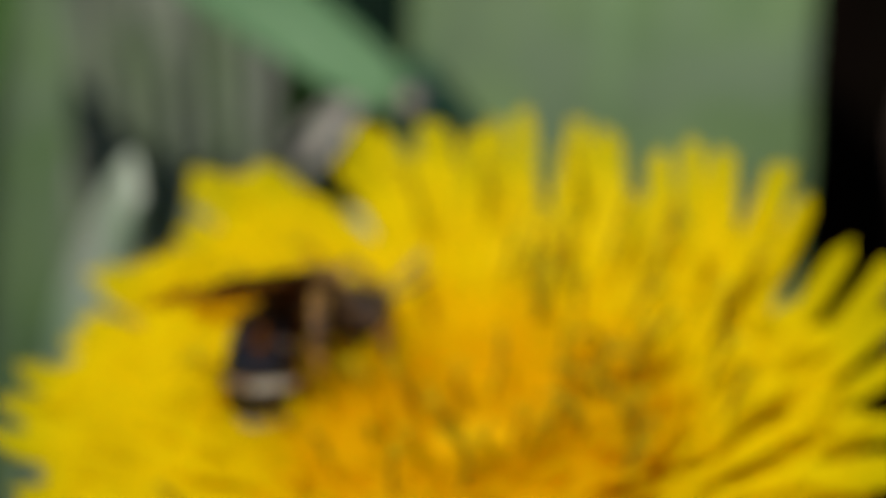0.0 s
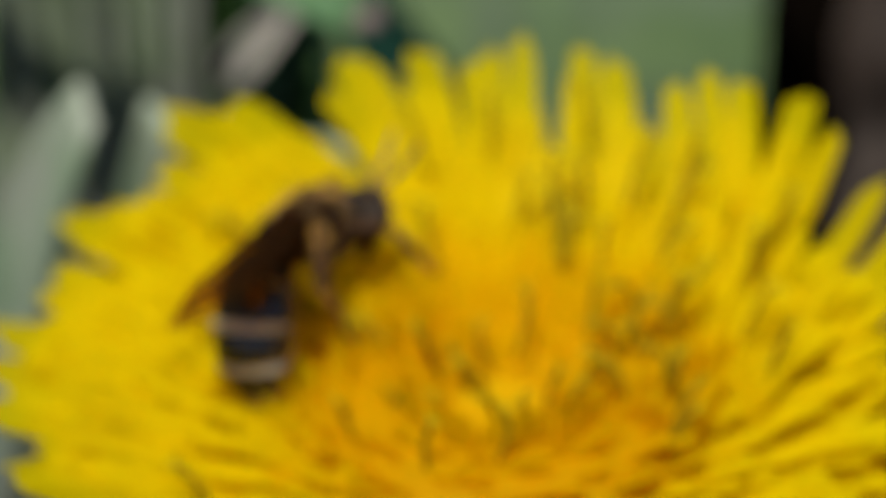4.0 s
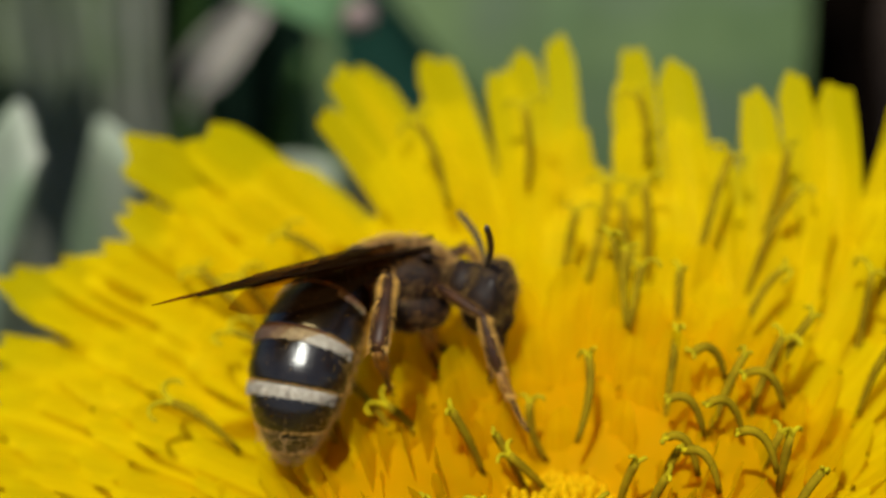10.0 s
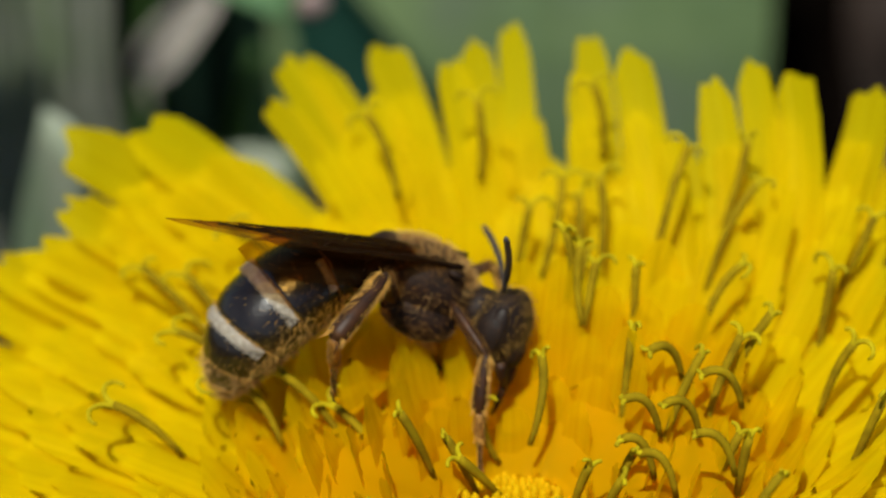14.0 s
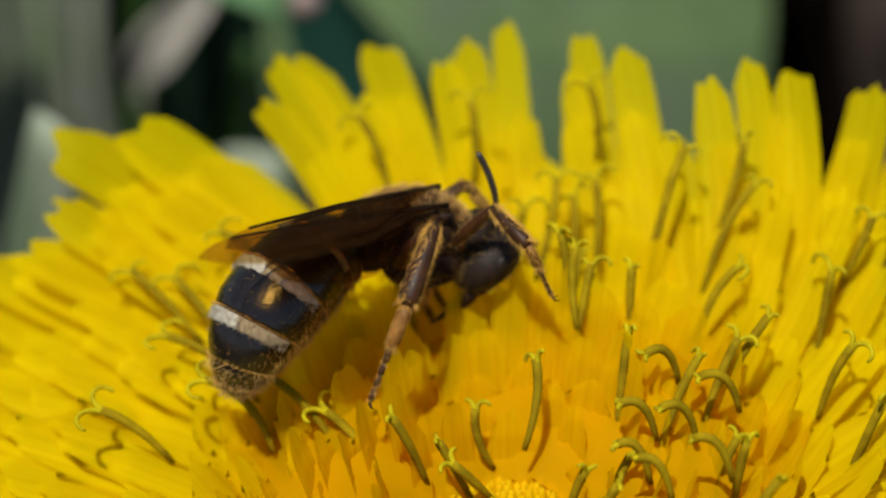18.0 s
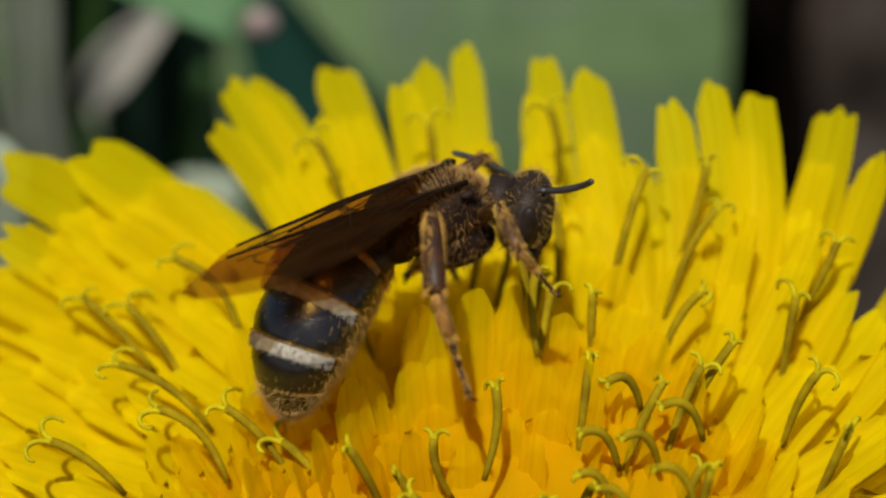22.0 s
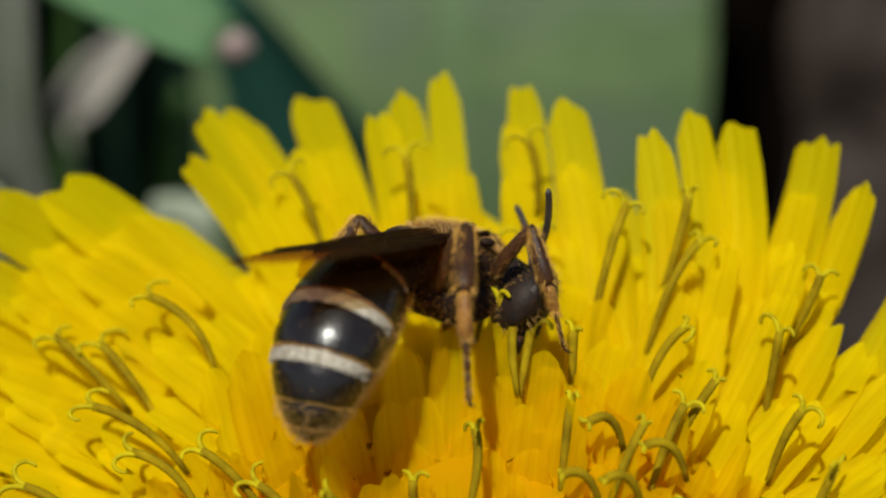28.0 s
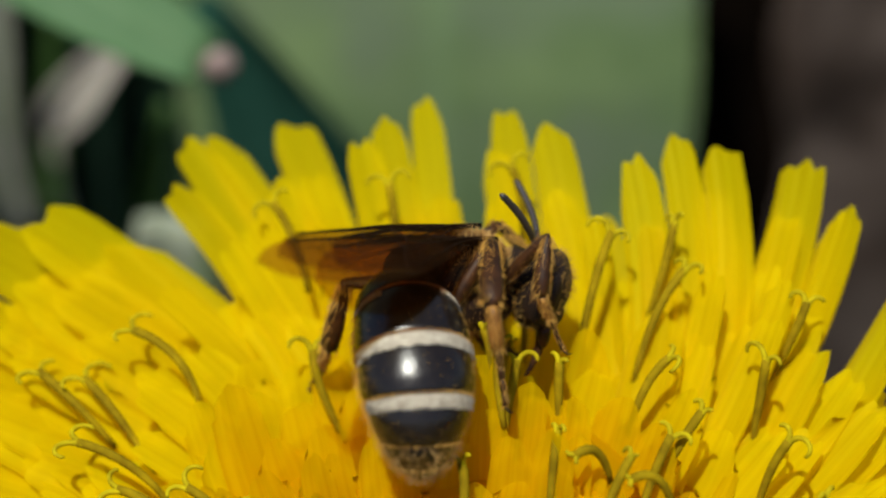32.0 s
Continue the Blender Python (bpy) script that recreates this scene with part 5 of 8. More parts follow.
    walk(abdomen, [
        (0, pose(-0.0015, 0, -0.00035, 0, -52.75, 69.43)),
        (0.5, pose(-0.0015, 0, -0.00035, 0, -41.13, 41.32)),
        (1, pose(-0.0015, 0, -0.00035, 0, -46.5, 48.47)),
        (1.5, pose(-0.0015, 0, -0.00035, 0, -38.62, 52.76)),
        (2, pose(-0.0015, 0, -0.00035, 0, -39.74, 48.55)),
        (2.5, pose(-0.0015, 0, -0.00035, 0, -27.97, 35.51)),
        (4.5, pose(-0.0015, 0, -0.00035, 0, -30.6, 40.26)),
        (5, pose(-0.0015, 0, -0.00035, 0, -36.11, 43.05)),
        (5.5, pose(-0.0015, 0, -0.00035, 0, -32.84, 41.02)),
        (6, pose(-0.0015, 0, -0.00035, 0, -33.89, 33.75)),
        (6.5, pose(-0.0015, 0, -0.00035, 0, -28.04, 33.89)),
        (7, pose(-0.0015, 0, -0.00035, 0, -21.23, 25.92)),
        (7.5, pose(-0.0015, 0, -0.00035, 0, -20.13, 31.64)),
        (8, pose(-0.0015, 0, -0.00035, 0, -23.74, 31.73)),
        (8.5, pose(-0.0015, 0, -0.00035, 0, -26.29, 31.44)),
        (9, pose(-0.0015, 0, -0.00035, 0, -28.51, 31)),
        (9.5, pose(-0.0015, 0, -0.00035, 0, -27.15, 40.11)),
        (10, pose(-0.0015, 0, -0.00035, 0, -32.97, 69.92)),
        (10.5, pose(-0.0015, 0, -0.00035, 0, -26.51, 56.16)),
        (11, pose(-0.0015, 0, -0.00035, 0, -23.58, 45.59)),
        (11.5, pose(-0.0015, 0, -0.00035, 0, -24.4, 39.55)),
        (12, pose(-0.0015, 0, -0.00035, 0, -28.83, 36.19)),
        (12.5, pose(-0.0015, 0, -0.00035, 0, -28.51, 30.86)),
        (13, pose(-0.0015, 0, -0.00035, 0, -18.56, 22.6)),
        (13.5, pose(-0.0015, 0, -0.00035, 0, -30.84, 31.94)),
        (14, pose(-0.0015, 0, -0.00035, 0, -38.57, 33.97)),
        (14.5, pose(-0.0015, 0, -0.00035, 0, -23.56, 22.23)),
        (15, pose(-0.0015, 0, -0.00035, 0, -25.8, 22.31)),
        (15.5, pose(-0.0015, 0, -0.00035, 0, -20.09, 23.98)),
        (17.5, pose(-0.0015, 0, -0.00035, 0, -12.1, 34.93)),
        (18, pose(-0.0015, 0, -0.00035, 0, -13.37, 35.99)),
        (18.5, pose(-0.0015, 0, -0.00035, 0, -9.557, 36.81)),
        (19, pose(-0.0015, 0, -0.00035, 0, -13.05, 22.31)),
        (19.5, pose(-0.0015, 0, -0.00035, 0, -10.13, 30.17)),
        (20, pose(-0.0015, 0, -0.00035, 0, -30.89, 52.74)),
        (20.5, pose(-0.0015, 0, -0.00035, 0, -23.49, 85.06)),
        (21, pose(-0.0015, 0, -0.00035, 0, -21.69, 83.89)),
        (21.5, pose(-0.0015, 0, -0.00035, 0, -21.5, 74.81)),
        (22, pose(-0.0015, 0, -0.00035, 0, -12.74, 34.21)),
        (22.5, pose(-0.0015, 0, -0.00035, 0, -3.263, 20.96)),
        (23, pose(-0.0015, 0, -0.00035, 0, 1.647, 15.18)),
        (23.5, pose(-0.0015, 0, -0.00035, 0, 6.644, 10.97)),
        (24, pose(-0.0015, 0, -0.00035, 0, 4.48, 9.077)),
        (25, pose(-0.0015, 0, -0.00035, 0, -8.441, 21.47)),
        (25.5, pose(-0.0015, 0, -0.00035, 0, -11.15, 17.68)),
        (27.5, pose(-0.0015, 0, -0.00035, 0, -17.6, 24.32)),
        (28, pose(-0.0015, 0, -0.00035, 0, -30.94, 47.25)),
        (28.5, pose(-0.0015, 0, -0.00035, 0, -32.4, 45.65)),
        (29, pose(-0.0015, 0, -0.00035, 0, -33.2, 45.67)),
        (29.5, pose(-0.0015, 0, -0.00035, 0, -26.3, 42.53)),
        (30, pose(-0.0015, 0, -0.00035, 0, -16.21, 35.93)),
        (30.5, pose(-0.0015, 0, -0.00035, 0, -16.61, 39.36)),
        (31, pose(-0.0015, 0, -0.00035, 0, -16.02, 40)),
        (31.5, pose(-0.0015, 0, -0.00035, 0, -11.55, 65.89)),
        (32, pose(-0.0015, 0, -0.00035, 0, -24.09, 80.56)),
    ])
    walk(head, [
        (0, pose(0.0015, 0, -0.00012, 0, 49.45, -5.935)),
        (0.5, pose(0.0015, 0, -0.00012, 0, 58.8, -2.427)),
        (1, pose(0.0015, 0, -0.00012, 0, 54.12, -7.525)),
        (1.5, pose(0.0015, 0, -0.00012, 0, 40.09, -8.503)),
        (2, pose(0.0015, 0, -0.00012, 0, 59.15, -5.056)),
        (2.5, pose(0.0015, 0, -0.00012, 0, 44.72, -4.407)),
        (4.5, pose(0.0015, 0, -0.00012, 0, 43.21, -3.176)),
        (5, pose(0.0015, 0, -0.00012, 0, 46.43, -3.242)),
        (5.5, pose(0.0015, 0, -0.00012, 0, 49.65, -7.008)),
        (6, pose(0.0015, 0, -0.00012, 0, 62.5, -6.336)),
        (6.5, pose(0.0015, 0, -0.00012, 0, 51.71, -11.09)),
        (7, pose(0.0015, 0, -0.00012, 0, 46.22, -12.24)),
        (7.5, pose(0.0015, 0, -0.00012, 0, 41.64, -11.81)),
        (8, pose(0.0015, 0, -0.00012, 0, 47.32, -10.17)),
        (8.5, pose(0.0015, 0, -0.00012, 0, 32.38, -10.14)),
        (9, pose(0.0015, 0, -0.00012, 0, 15.15, -4.401)),
        (9.5, pose(0.0015, 0, -0.00012, 0, 23.28, -4.917)),
        (10, pose(0.0015, 0, -0.00012, 0, 13.91, -5.304)),
        (10.5, pose(0.0015, 0, -0.00012, 0, 11.6, -9.021)),
        (11, pose(0.0015, 0, -0.00012, 0, 8.531, -10.63)),
        (11.5, pose(0.0015, 0, -0.00012, 0, 1.174, -7.526)),
        (12, pose(0.0015, 0, -0.00012, 0, -2.311, -3.687)),
        (12.5, pose(0.0015, 0, -0.00012, 0, -2.848, -4.461)),
        (13, pose(0.0015, 0, -0.00012, 0, -6.249, -1.318)),
        (13.5, pose(0.0015, 0, -0.00012, 0, -4.648, -8.159)),
        (14, pose(0.0015, 0, -0.00012, 0, -3.068, -12.91)),
        (14.5, pose(0.0015, 0, -0.00012, 0, -1.336, -9.081)),
        (15, pose(0.0015, 0, -0.00012, 0, 9.38, -6.656)),
        (15.5, pose(0.0015, 0, -0.00012, 0, 14.81, -5.754)),
        (17.5, pose(0.0015, 0, -0.00012, 0, 47.34, -8.847)),
        (18, pose(0.0015, 0, -0.00012, 0, 49.73, -8.002)),
        (18.5, pose(0.0015, 0, -0.00012, 0, 46.58, -11.4)),
        (19, pose(0.0015, 0, -0.00012, 0, 64.41, -6.329)),
        (19.5, pose(0.0015, 0, -0.00012, 0, 41.03, -14.5)),
        (20, pose(0.0015, 0, -0.00012, 0, 37.73, -30.52)),
        (20.5, pose(0.0015, 0, -0.00012, 0, 18.76, -23.44)),
        (21, pose(0.0015, 0, -0.00012, 0, 19.61, -14.48)),
        (21.5, pose(0.0015, 0, -0.00012, 0, 17.18, -19.24)),
        (22, pose(0.0015, 0, -0.00012, 0, 22.82, -23.84)),
        (22.5, pose(0.0015, 0, -0.00012, 0, 56.93, -11.75)),
        (23, pose(0.0015, 0, -0.00012, 0, 88.48, -2.546)),
        (23.5, pose(0.0015, 0, -0.00012, 0, 92.63, -5.042)),
        (24, pose(0.0015, 0, -0.00012, 0, 95.8, -6.907)),
        (25, pose(0.0015, 0, -0.00012, 0, 64.66, -8.38)),
        (25.5, pose(0.0015, 0, -0.00012, 0, 57.88, -11.12)),
        (27.5, pose(0.0015, 0, -0.00012, 0, 30.99, -19.17)),
        (28, pose(0.0015, 0, -0.00012, 0, 30.11, -23.23)),
        (28.5, pose(0.0015, 0, -0.00012, 0, 29.42, -20.87)),
        (29, pose(0.0015, 0, -0.00012, 0, 27.94, -19.14)),
        (29.5, pose(0.0015, 0, -0.00012, 0, 34.08, -20.13)),
        (30, pose(0.0015, 0, -0.00012, 0, 34.85, -21.79)),
        (30.5, pose(0.0015, 0, -0.00012, 0, 36.11, -20.63)),
        (31, pose(0.0015, 0, -0.00012, 0, 36.6, -18.96)),
        (31.5, pose(0.0015, 0, -0.00012, 0, 22.75, -18.6)),
        (32, pose(0.0015, 0, -0.00012, 0, 24.02, -20.78)),
    ])
    walk(forewing_near, [
        (0, pose(0.0008, -0.00068, 0.0008, 6, 9.39, 23.82)),
        (0.5, pose(0.0008, -0.00068, 0.0008, 6.5, -2.566, 17.76)),
        (1, pose(0.0008, -0.00068, 0.0008, 7, 1.446, 21.11)),
        (1.5, pose(0.0008, -0.00068, 0.0008, 7.5, 9.896, 26.95)),
        (2, pose(0.0008, -0.00068, 0.0008, 8, 6.687, 12.06)),
        (2.5, pose(0.0008, -0.00068, 0.0008, 7.333, 4.12, 16.13)),
        (4.5, pose(0.0008, -0.00068, 0.0008, 4.667, 1.978, 14.63)),
        (5, pose(0.0008, -0.00068, 0.0008, 4, 0.8267, 10.94)),
        (5.5, pose(0.0008, -0.00068, 0.0008, 6, 4.475, 19.42)),
        (6, pose(0.0008, -0.00068, 0.0008, 8, -0.3407, 9.63)),
        (6.5, pose(0.0008, -0.00068, 0.0008, 9, 4.363, 19.9)),
        (7, pose(0.0008, -0.00068, 0.0008, 10, 6.724, 16.94)),
        (7.5, pose(0.0008, -0.00068, 0.0008, 7.5, 9.277, 21.63)),
        (8, pose(0.0008, -0.00068, 0.0008, 5, 2.674, 14.72)),
        (8.5, pose(0.0008, -0.00068, 0.0008, 4.5, 1.247, 29.16)),
        (9, pose(0.0008, -0.00068, 0.0008, 4, -12.21, 24.18)),
        (9.5, pose(0.0008, -0.00068, 0.0008, 3, -11.9, 22.87)),
        (10, pose(0.0008, -0.00068, 0.0008, 2, -10.14, 27.43)),
        (10.5, pose(0.0008, -0.00068, 0.0008, 2, -8.352, 26.93)),
        (11, pose(0.0008, -0.00068, 0.0008, 2, -13.31, 19.17)),
        (11.5, pose(0.0008, -0.00068, 0.0008, 2, -11.49, 24.54)),
        (12, pose(0.0008, -0.00068, 0.0008, 2, -17.1, 19.68)),
        (12.5, pose(0.0008, -0.00068, 0.0008, 2, -11.24, 28.12)),
        (13, pose(0.0008, -0.00068, 0.0008, 2, -11.25, 21.58)),
        (13.5, pose(0.0008, -0.00068, 0.0008, 4, -12.52, 24.5)),
        (14, pose(0.0008, -0.00068, 0.0008, 6, -12.34, 17.22)),
        (14.5, pose(0.0008, -0.00068, 0.0008, 7, -6.887, 26.59)),
        (15, pose(0.0008, -0.00068, 0.0008, 8, -10.11, 19.92)),
        (15.5, pose(0.0008, -0.00068, 0.0008, 8.4, -6.617, 24.5)),
        (17.5, pose(0.0008, -0.00068, 0.0008, 13.2, -0.07909, 27.9)),
        (18, pose(0.0008, -0.00068, 0.0008, 14, 3.659, 26.13)),
        (18.5, pose(0.0008, -0.00068, 0.0008, 15.33, -0.8425, 21.59)),
        (19, pose(0.0008, -0.00068, 0.0008, 16.67, 5.526, 9.989)),
        (19.5, pose(0.0008, -0.00068, 0.0008, 18, 0.625, 15.67)),
        (20, pose(0.0008, -0.00068, 0.0008, 25, -5.23, 22.51)),
        (20.5, pose(0.0008, -0.00068, 0.0008, 34, 4.686, 29.68)),
        (21, pose(0.0008, -0.00068, 0.0008, 34, 10.75, 29.29)),
        (21.5, pose(0.0008, -0.00068, 0.0008, 34, 10.81, 24.64)),
        (22, pose(0.0008, -0.00068, 0.0008, 18, 1.378, 9.973)),
        (22.5, pose(0.0008, -0.00068, 0.0008, 13, 8.817, 10.22)),
        (23, pose(0.0008, -0.00068, 0.0008, 10, 8.461, -0.2079)),
        (23.5, pose(0.0008, -0.00068, 0.0008, 15, 8.366, -3.477)),
        (24, pose(0.0008, -0.00068, 0.0008, 20, 8.204, 1.638)),
        (25, pose(0.0008, -0.00068, 0.0008, 20, -0.4917, 6.35)),
        (25.5, pose(0.0008, -0.00068, 0.0008, 20, -1.871, 6.255)),
        (27.5, pose(0.0008, -0.00068, 0.0008, 18.4, -7.333, 9.51)),
        (28, pose(0.0008, -0.00068, 0.0008, 16.29, -10.93, 15.18)),
        (28.5, pose(0.0008, -0.00068, 0.0008, 16.57, -11.29, 12.72)),
        (29, pose(0.0008, -0.00068, 0.0008, 16.86, -10.37, 11.45)),
        (29.5, pose(0.0008, -0.00068, 0.0008, 17.14, -17.3, 14.38)),
        (30, pose(0.0008, -0.00068, 0.0008, 17.43, -9.399, 15.76)),
        (30.5, pose(0.0008, -0.00068, 0.0008, 17.71, -8.621, 17.54)),
        (31, pose(0.0008, -0.00068, 0.0008, 18, -7.467, 17.96)),
        (31.5, pose(0.0008, -0.00068, 0.0008, 26, -8.928, 23.28)),
        (32, pose(0.0008, -0.00068, 0.0008, 36, 7.034, 18.22)),
    ])
    walk(hindwing_near, [
        (0, pose(0.0003, -0.0006, 0.00072, 22, 7.765, 25.68)),
        (0.5, pose(0.0003, -0.0006, 0.00072, 22.5, -4.758, 19.35)),
        (1, pose(0.0003, -0.0006, 0.00072, 23, -0.4071, 22.95)),
        (1.5, pose(0.0003, -0.0006, 0.00072, 23.5, 8.41, 29.31)),
        (2, pose(0.0003, -0.0006, 0.00072, 24, 4.964, 13.8)),
        (2.5, pose(0.0003, -0.0006, 0.00072, 23.33, 2.27, 18.05)),
        (4.5, pose(0.0003, -0.0006, 0.00072, 20.67, 0.06031, 16.18)),
        (5, pose(0.0003, -0.0006, 0.00072, 20, -1.151, 12.2)),
        (5.5, pose(0.0003, -0.0006, 0.00072, 22, 2.799, 21.18)),
        (6, pose(0.0003, -0.0006, 0.00072, 24, -2.225, 10.78)),
        (6.5, pose(0.0003, -0.0006, 0.00072, 25, 2.755, 21.8)),
        (7, pose(0.0003, -0.0006, 0.00072, 26, 5.252, 18.82)),
        (7.5, pose(0.0003, -0.0006, 0.00072, 23.5, 7.843, 23.77)),
        (8, pose(0.0003, -0.0006, 0.00072, 21, 0.7874, 16.46)),
        (8.5, pose(0.0003, -0.0006, 0.00072, 20.5, -0.501, 31.46)),
        (9, pose(0.0003, -0.0006, 0.00072, 20, -14.47, 26)),
        (9.5, pose(0.0003, -0.0006, 0.00072, 19, -14.08, 24.52)),
        (10, pose(0.0003, -0.0006, 0.00072, 18, -12.14, 29.26)),
        (10.5, pose(0.0003, -0.0006, 0.00072, 18, -10.25, 28.95)),
        (11, pose(0.0003, -0.0006, 0.00072, 18, -15.48, 21)),
        (11.5, pose(0.0003, -0.0006, 0.00072, 18, -13.44, 26.63)),
        (12, pose(0.0003, -0.0006, 0.00072, 18, -19.24, 21.49)),
        (12.5, pose(0.0003, -0.0006, 0.00072, 18, -13.01, 30.27)),
        (13, pose(0.0003, -0.0006, 0.00072, 18, -12.99, 23.23)),
        (13.5, pose(0.0003, -0.0006, 0.00072, 20, -14.36, 26.47)),
        (14, pose(0.0003, -0.0006, 0.00072, 22, -14.21, 18.92)),
        (14.5, pose(0.0003, -0.0006, 0.00072, 23, -8.547, 28.8)),
        (15, pose(0.0003, -0.0006, 0.00072, 24, -12.03, 21.74)),
        (15.5, pose(0.0003, -0.0006, 0.00072, 24.4, -8.394, 26.6)),
        (17.5, pose(0.0003, -0.0006, 0.00072, 29.2, -1.717, 30.29)),
        (18, pose(0.0003, -0.0006, 0.00072, 30, 2.17, 28.47)),
        (18.5, pose(0.0003, -0.0006, 0.00072, 31.33, -2.646, 23.72)),
        (19, pose(0.0003, -0.0006, 0.00072, 32.67, 4.005, 11.5)),
        (19.5, pose(0.0003, -0.0006, 0.00072, 34, -0.9643, 17.4)),
        (20, pose(0.0003, -0.0006, 0.00072, 41, -6.937, 24.52)),
        (20.5, pose(0.0003, -0.0006, 0.00072, 50, 3.13, 31.95)),
        (21, pose(0.0003, -0.0006, 0.00072, 50, 9.154, 31.4)),
        (21.5, pose(0.0003, -0.0006, 0.00072, 50, 9.319, 26.78)),
        (22, pose(0.0003, -0.0006, 0.00072, 34, -0.5305, 11.57)),
        (22.5, pose(0.0003, -0.0006, 0.00072, 29, 7.287, 11.96)),
        (23, pose(0.0003, -0.0006, 0.00072, 26, 6.864, 1.031)),
        (23.5, pose(0.0003, -0.0006, 0.00072, 31, 6.715, -2.504)),
        (24, pose(0.0003, -0.0006, 0.00072, 36, 6.493, 2.873)),
        (25, pose(0.0003, -0.0006, 0.00072, 36, -2.289, 7.724)),
        (25.5, pose(0.0003, -0.0006, 0.00072, 36, -3.665, 7.576)),
        (27.5, pose(0.0003, -0.0006, 0.00072, 34.4, -9.106, 10.84)),
        (28, pose(0.0003, -0.0006, 0.00072, 32.29, -12.82, 16.81)),
        (28.5, pose(0.0003, -0.0006, 0.00072, 32.57, -13.19, 14.17)),
        (29, pose(0.0003, -0.0006, 0.00072, 32.86, -12.19, 12.8)),
        (29.5, pose(0.0003, -0.0006, 0.00072, 33.14, -19.69, 15.97)),
        (30, pose(0.0003, -0.0006, 0.00072, 33.43, -11.54, 17.44)),
        (30.5, pose(0.0003, -0.0006, 0.00072, 33.71, -10.67, 19.28)),
        (31, pose(0.0003, -0.0006, 0.00072, 34, -9.409, 19.7)),
        (31.5, pose(0.0003, -0.0006, 0.00072, 42, -11.23, 25.03)),
        (32, pose(0.0003, -0.0006, 0.00072, 52, 5.308, 19.3)),
    ])
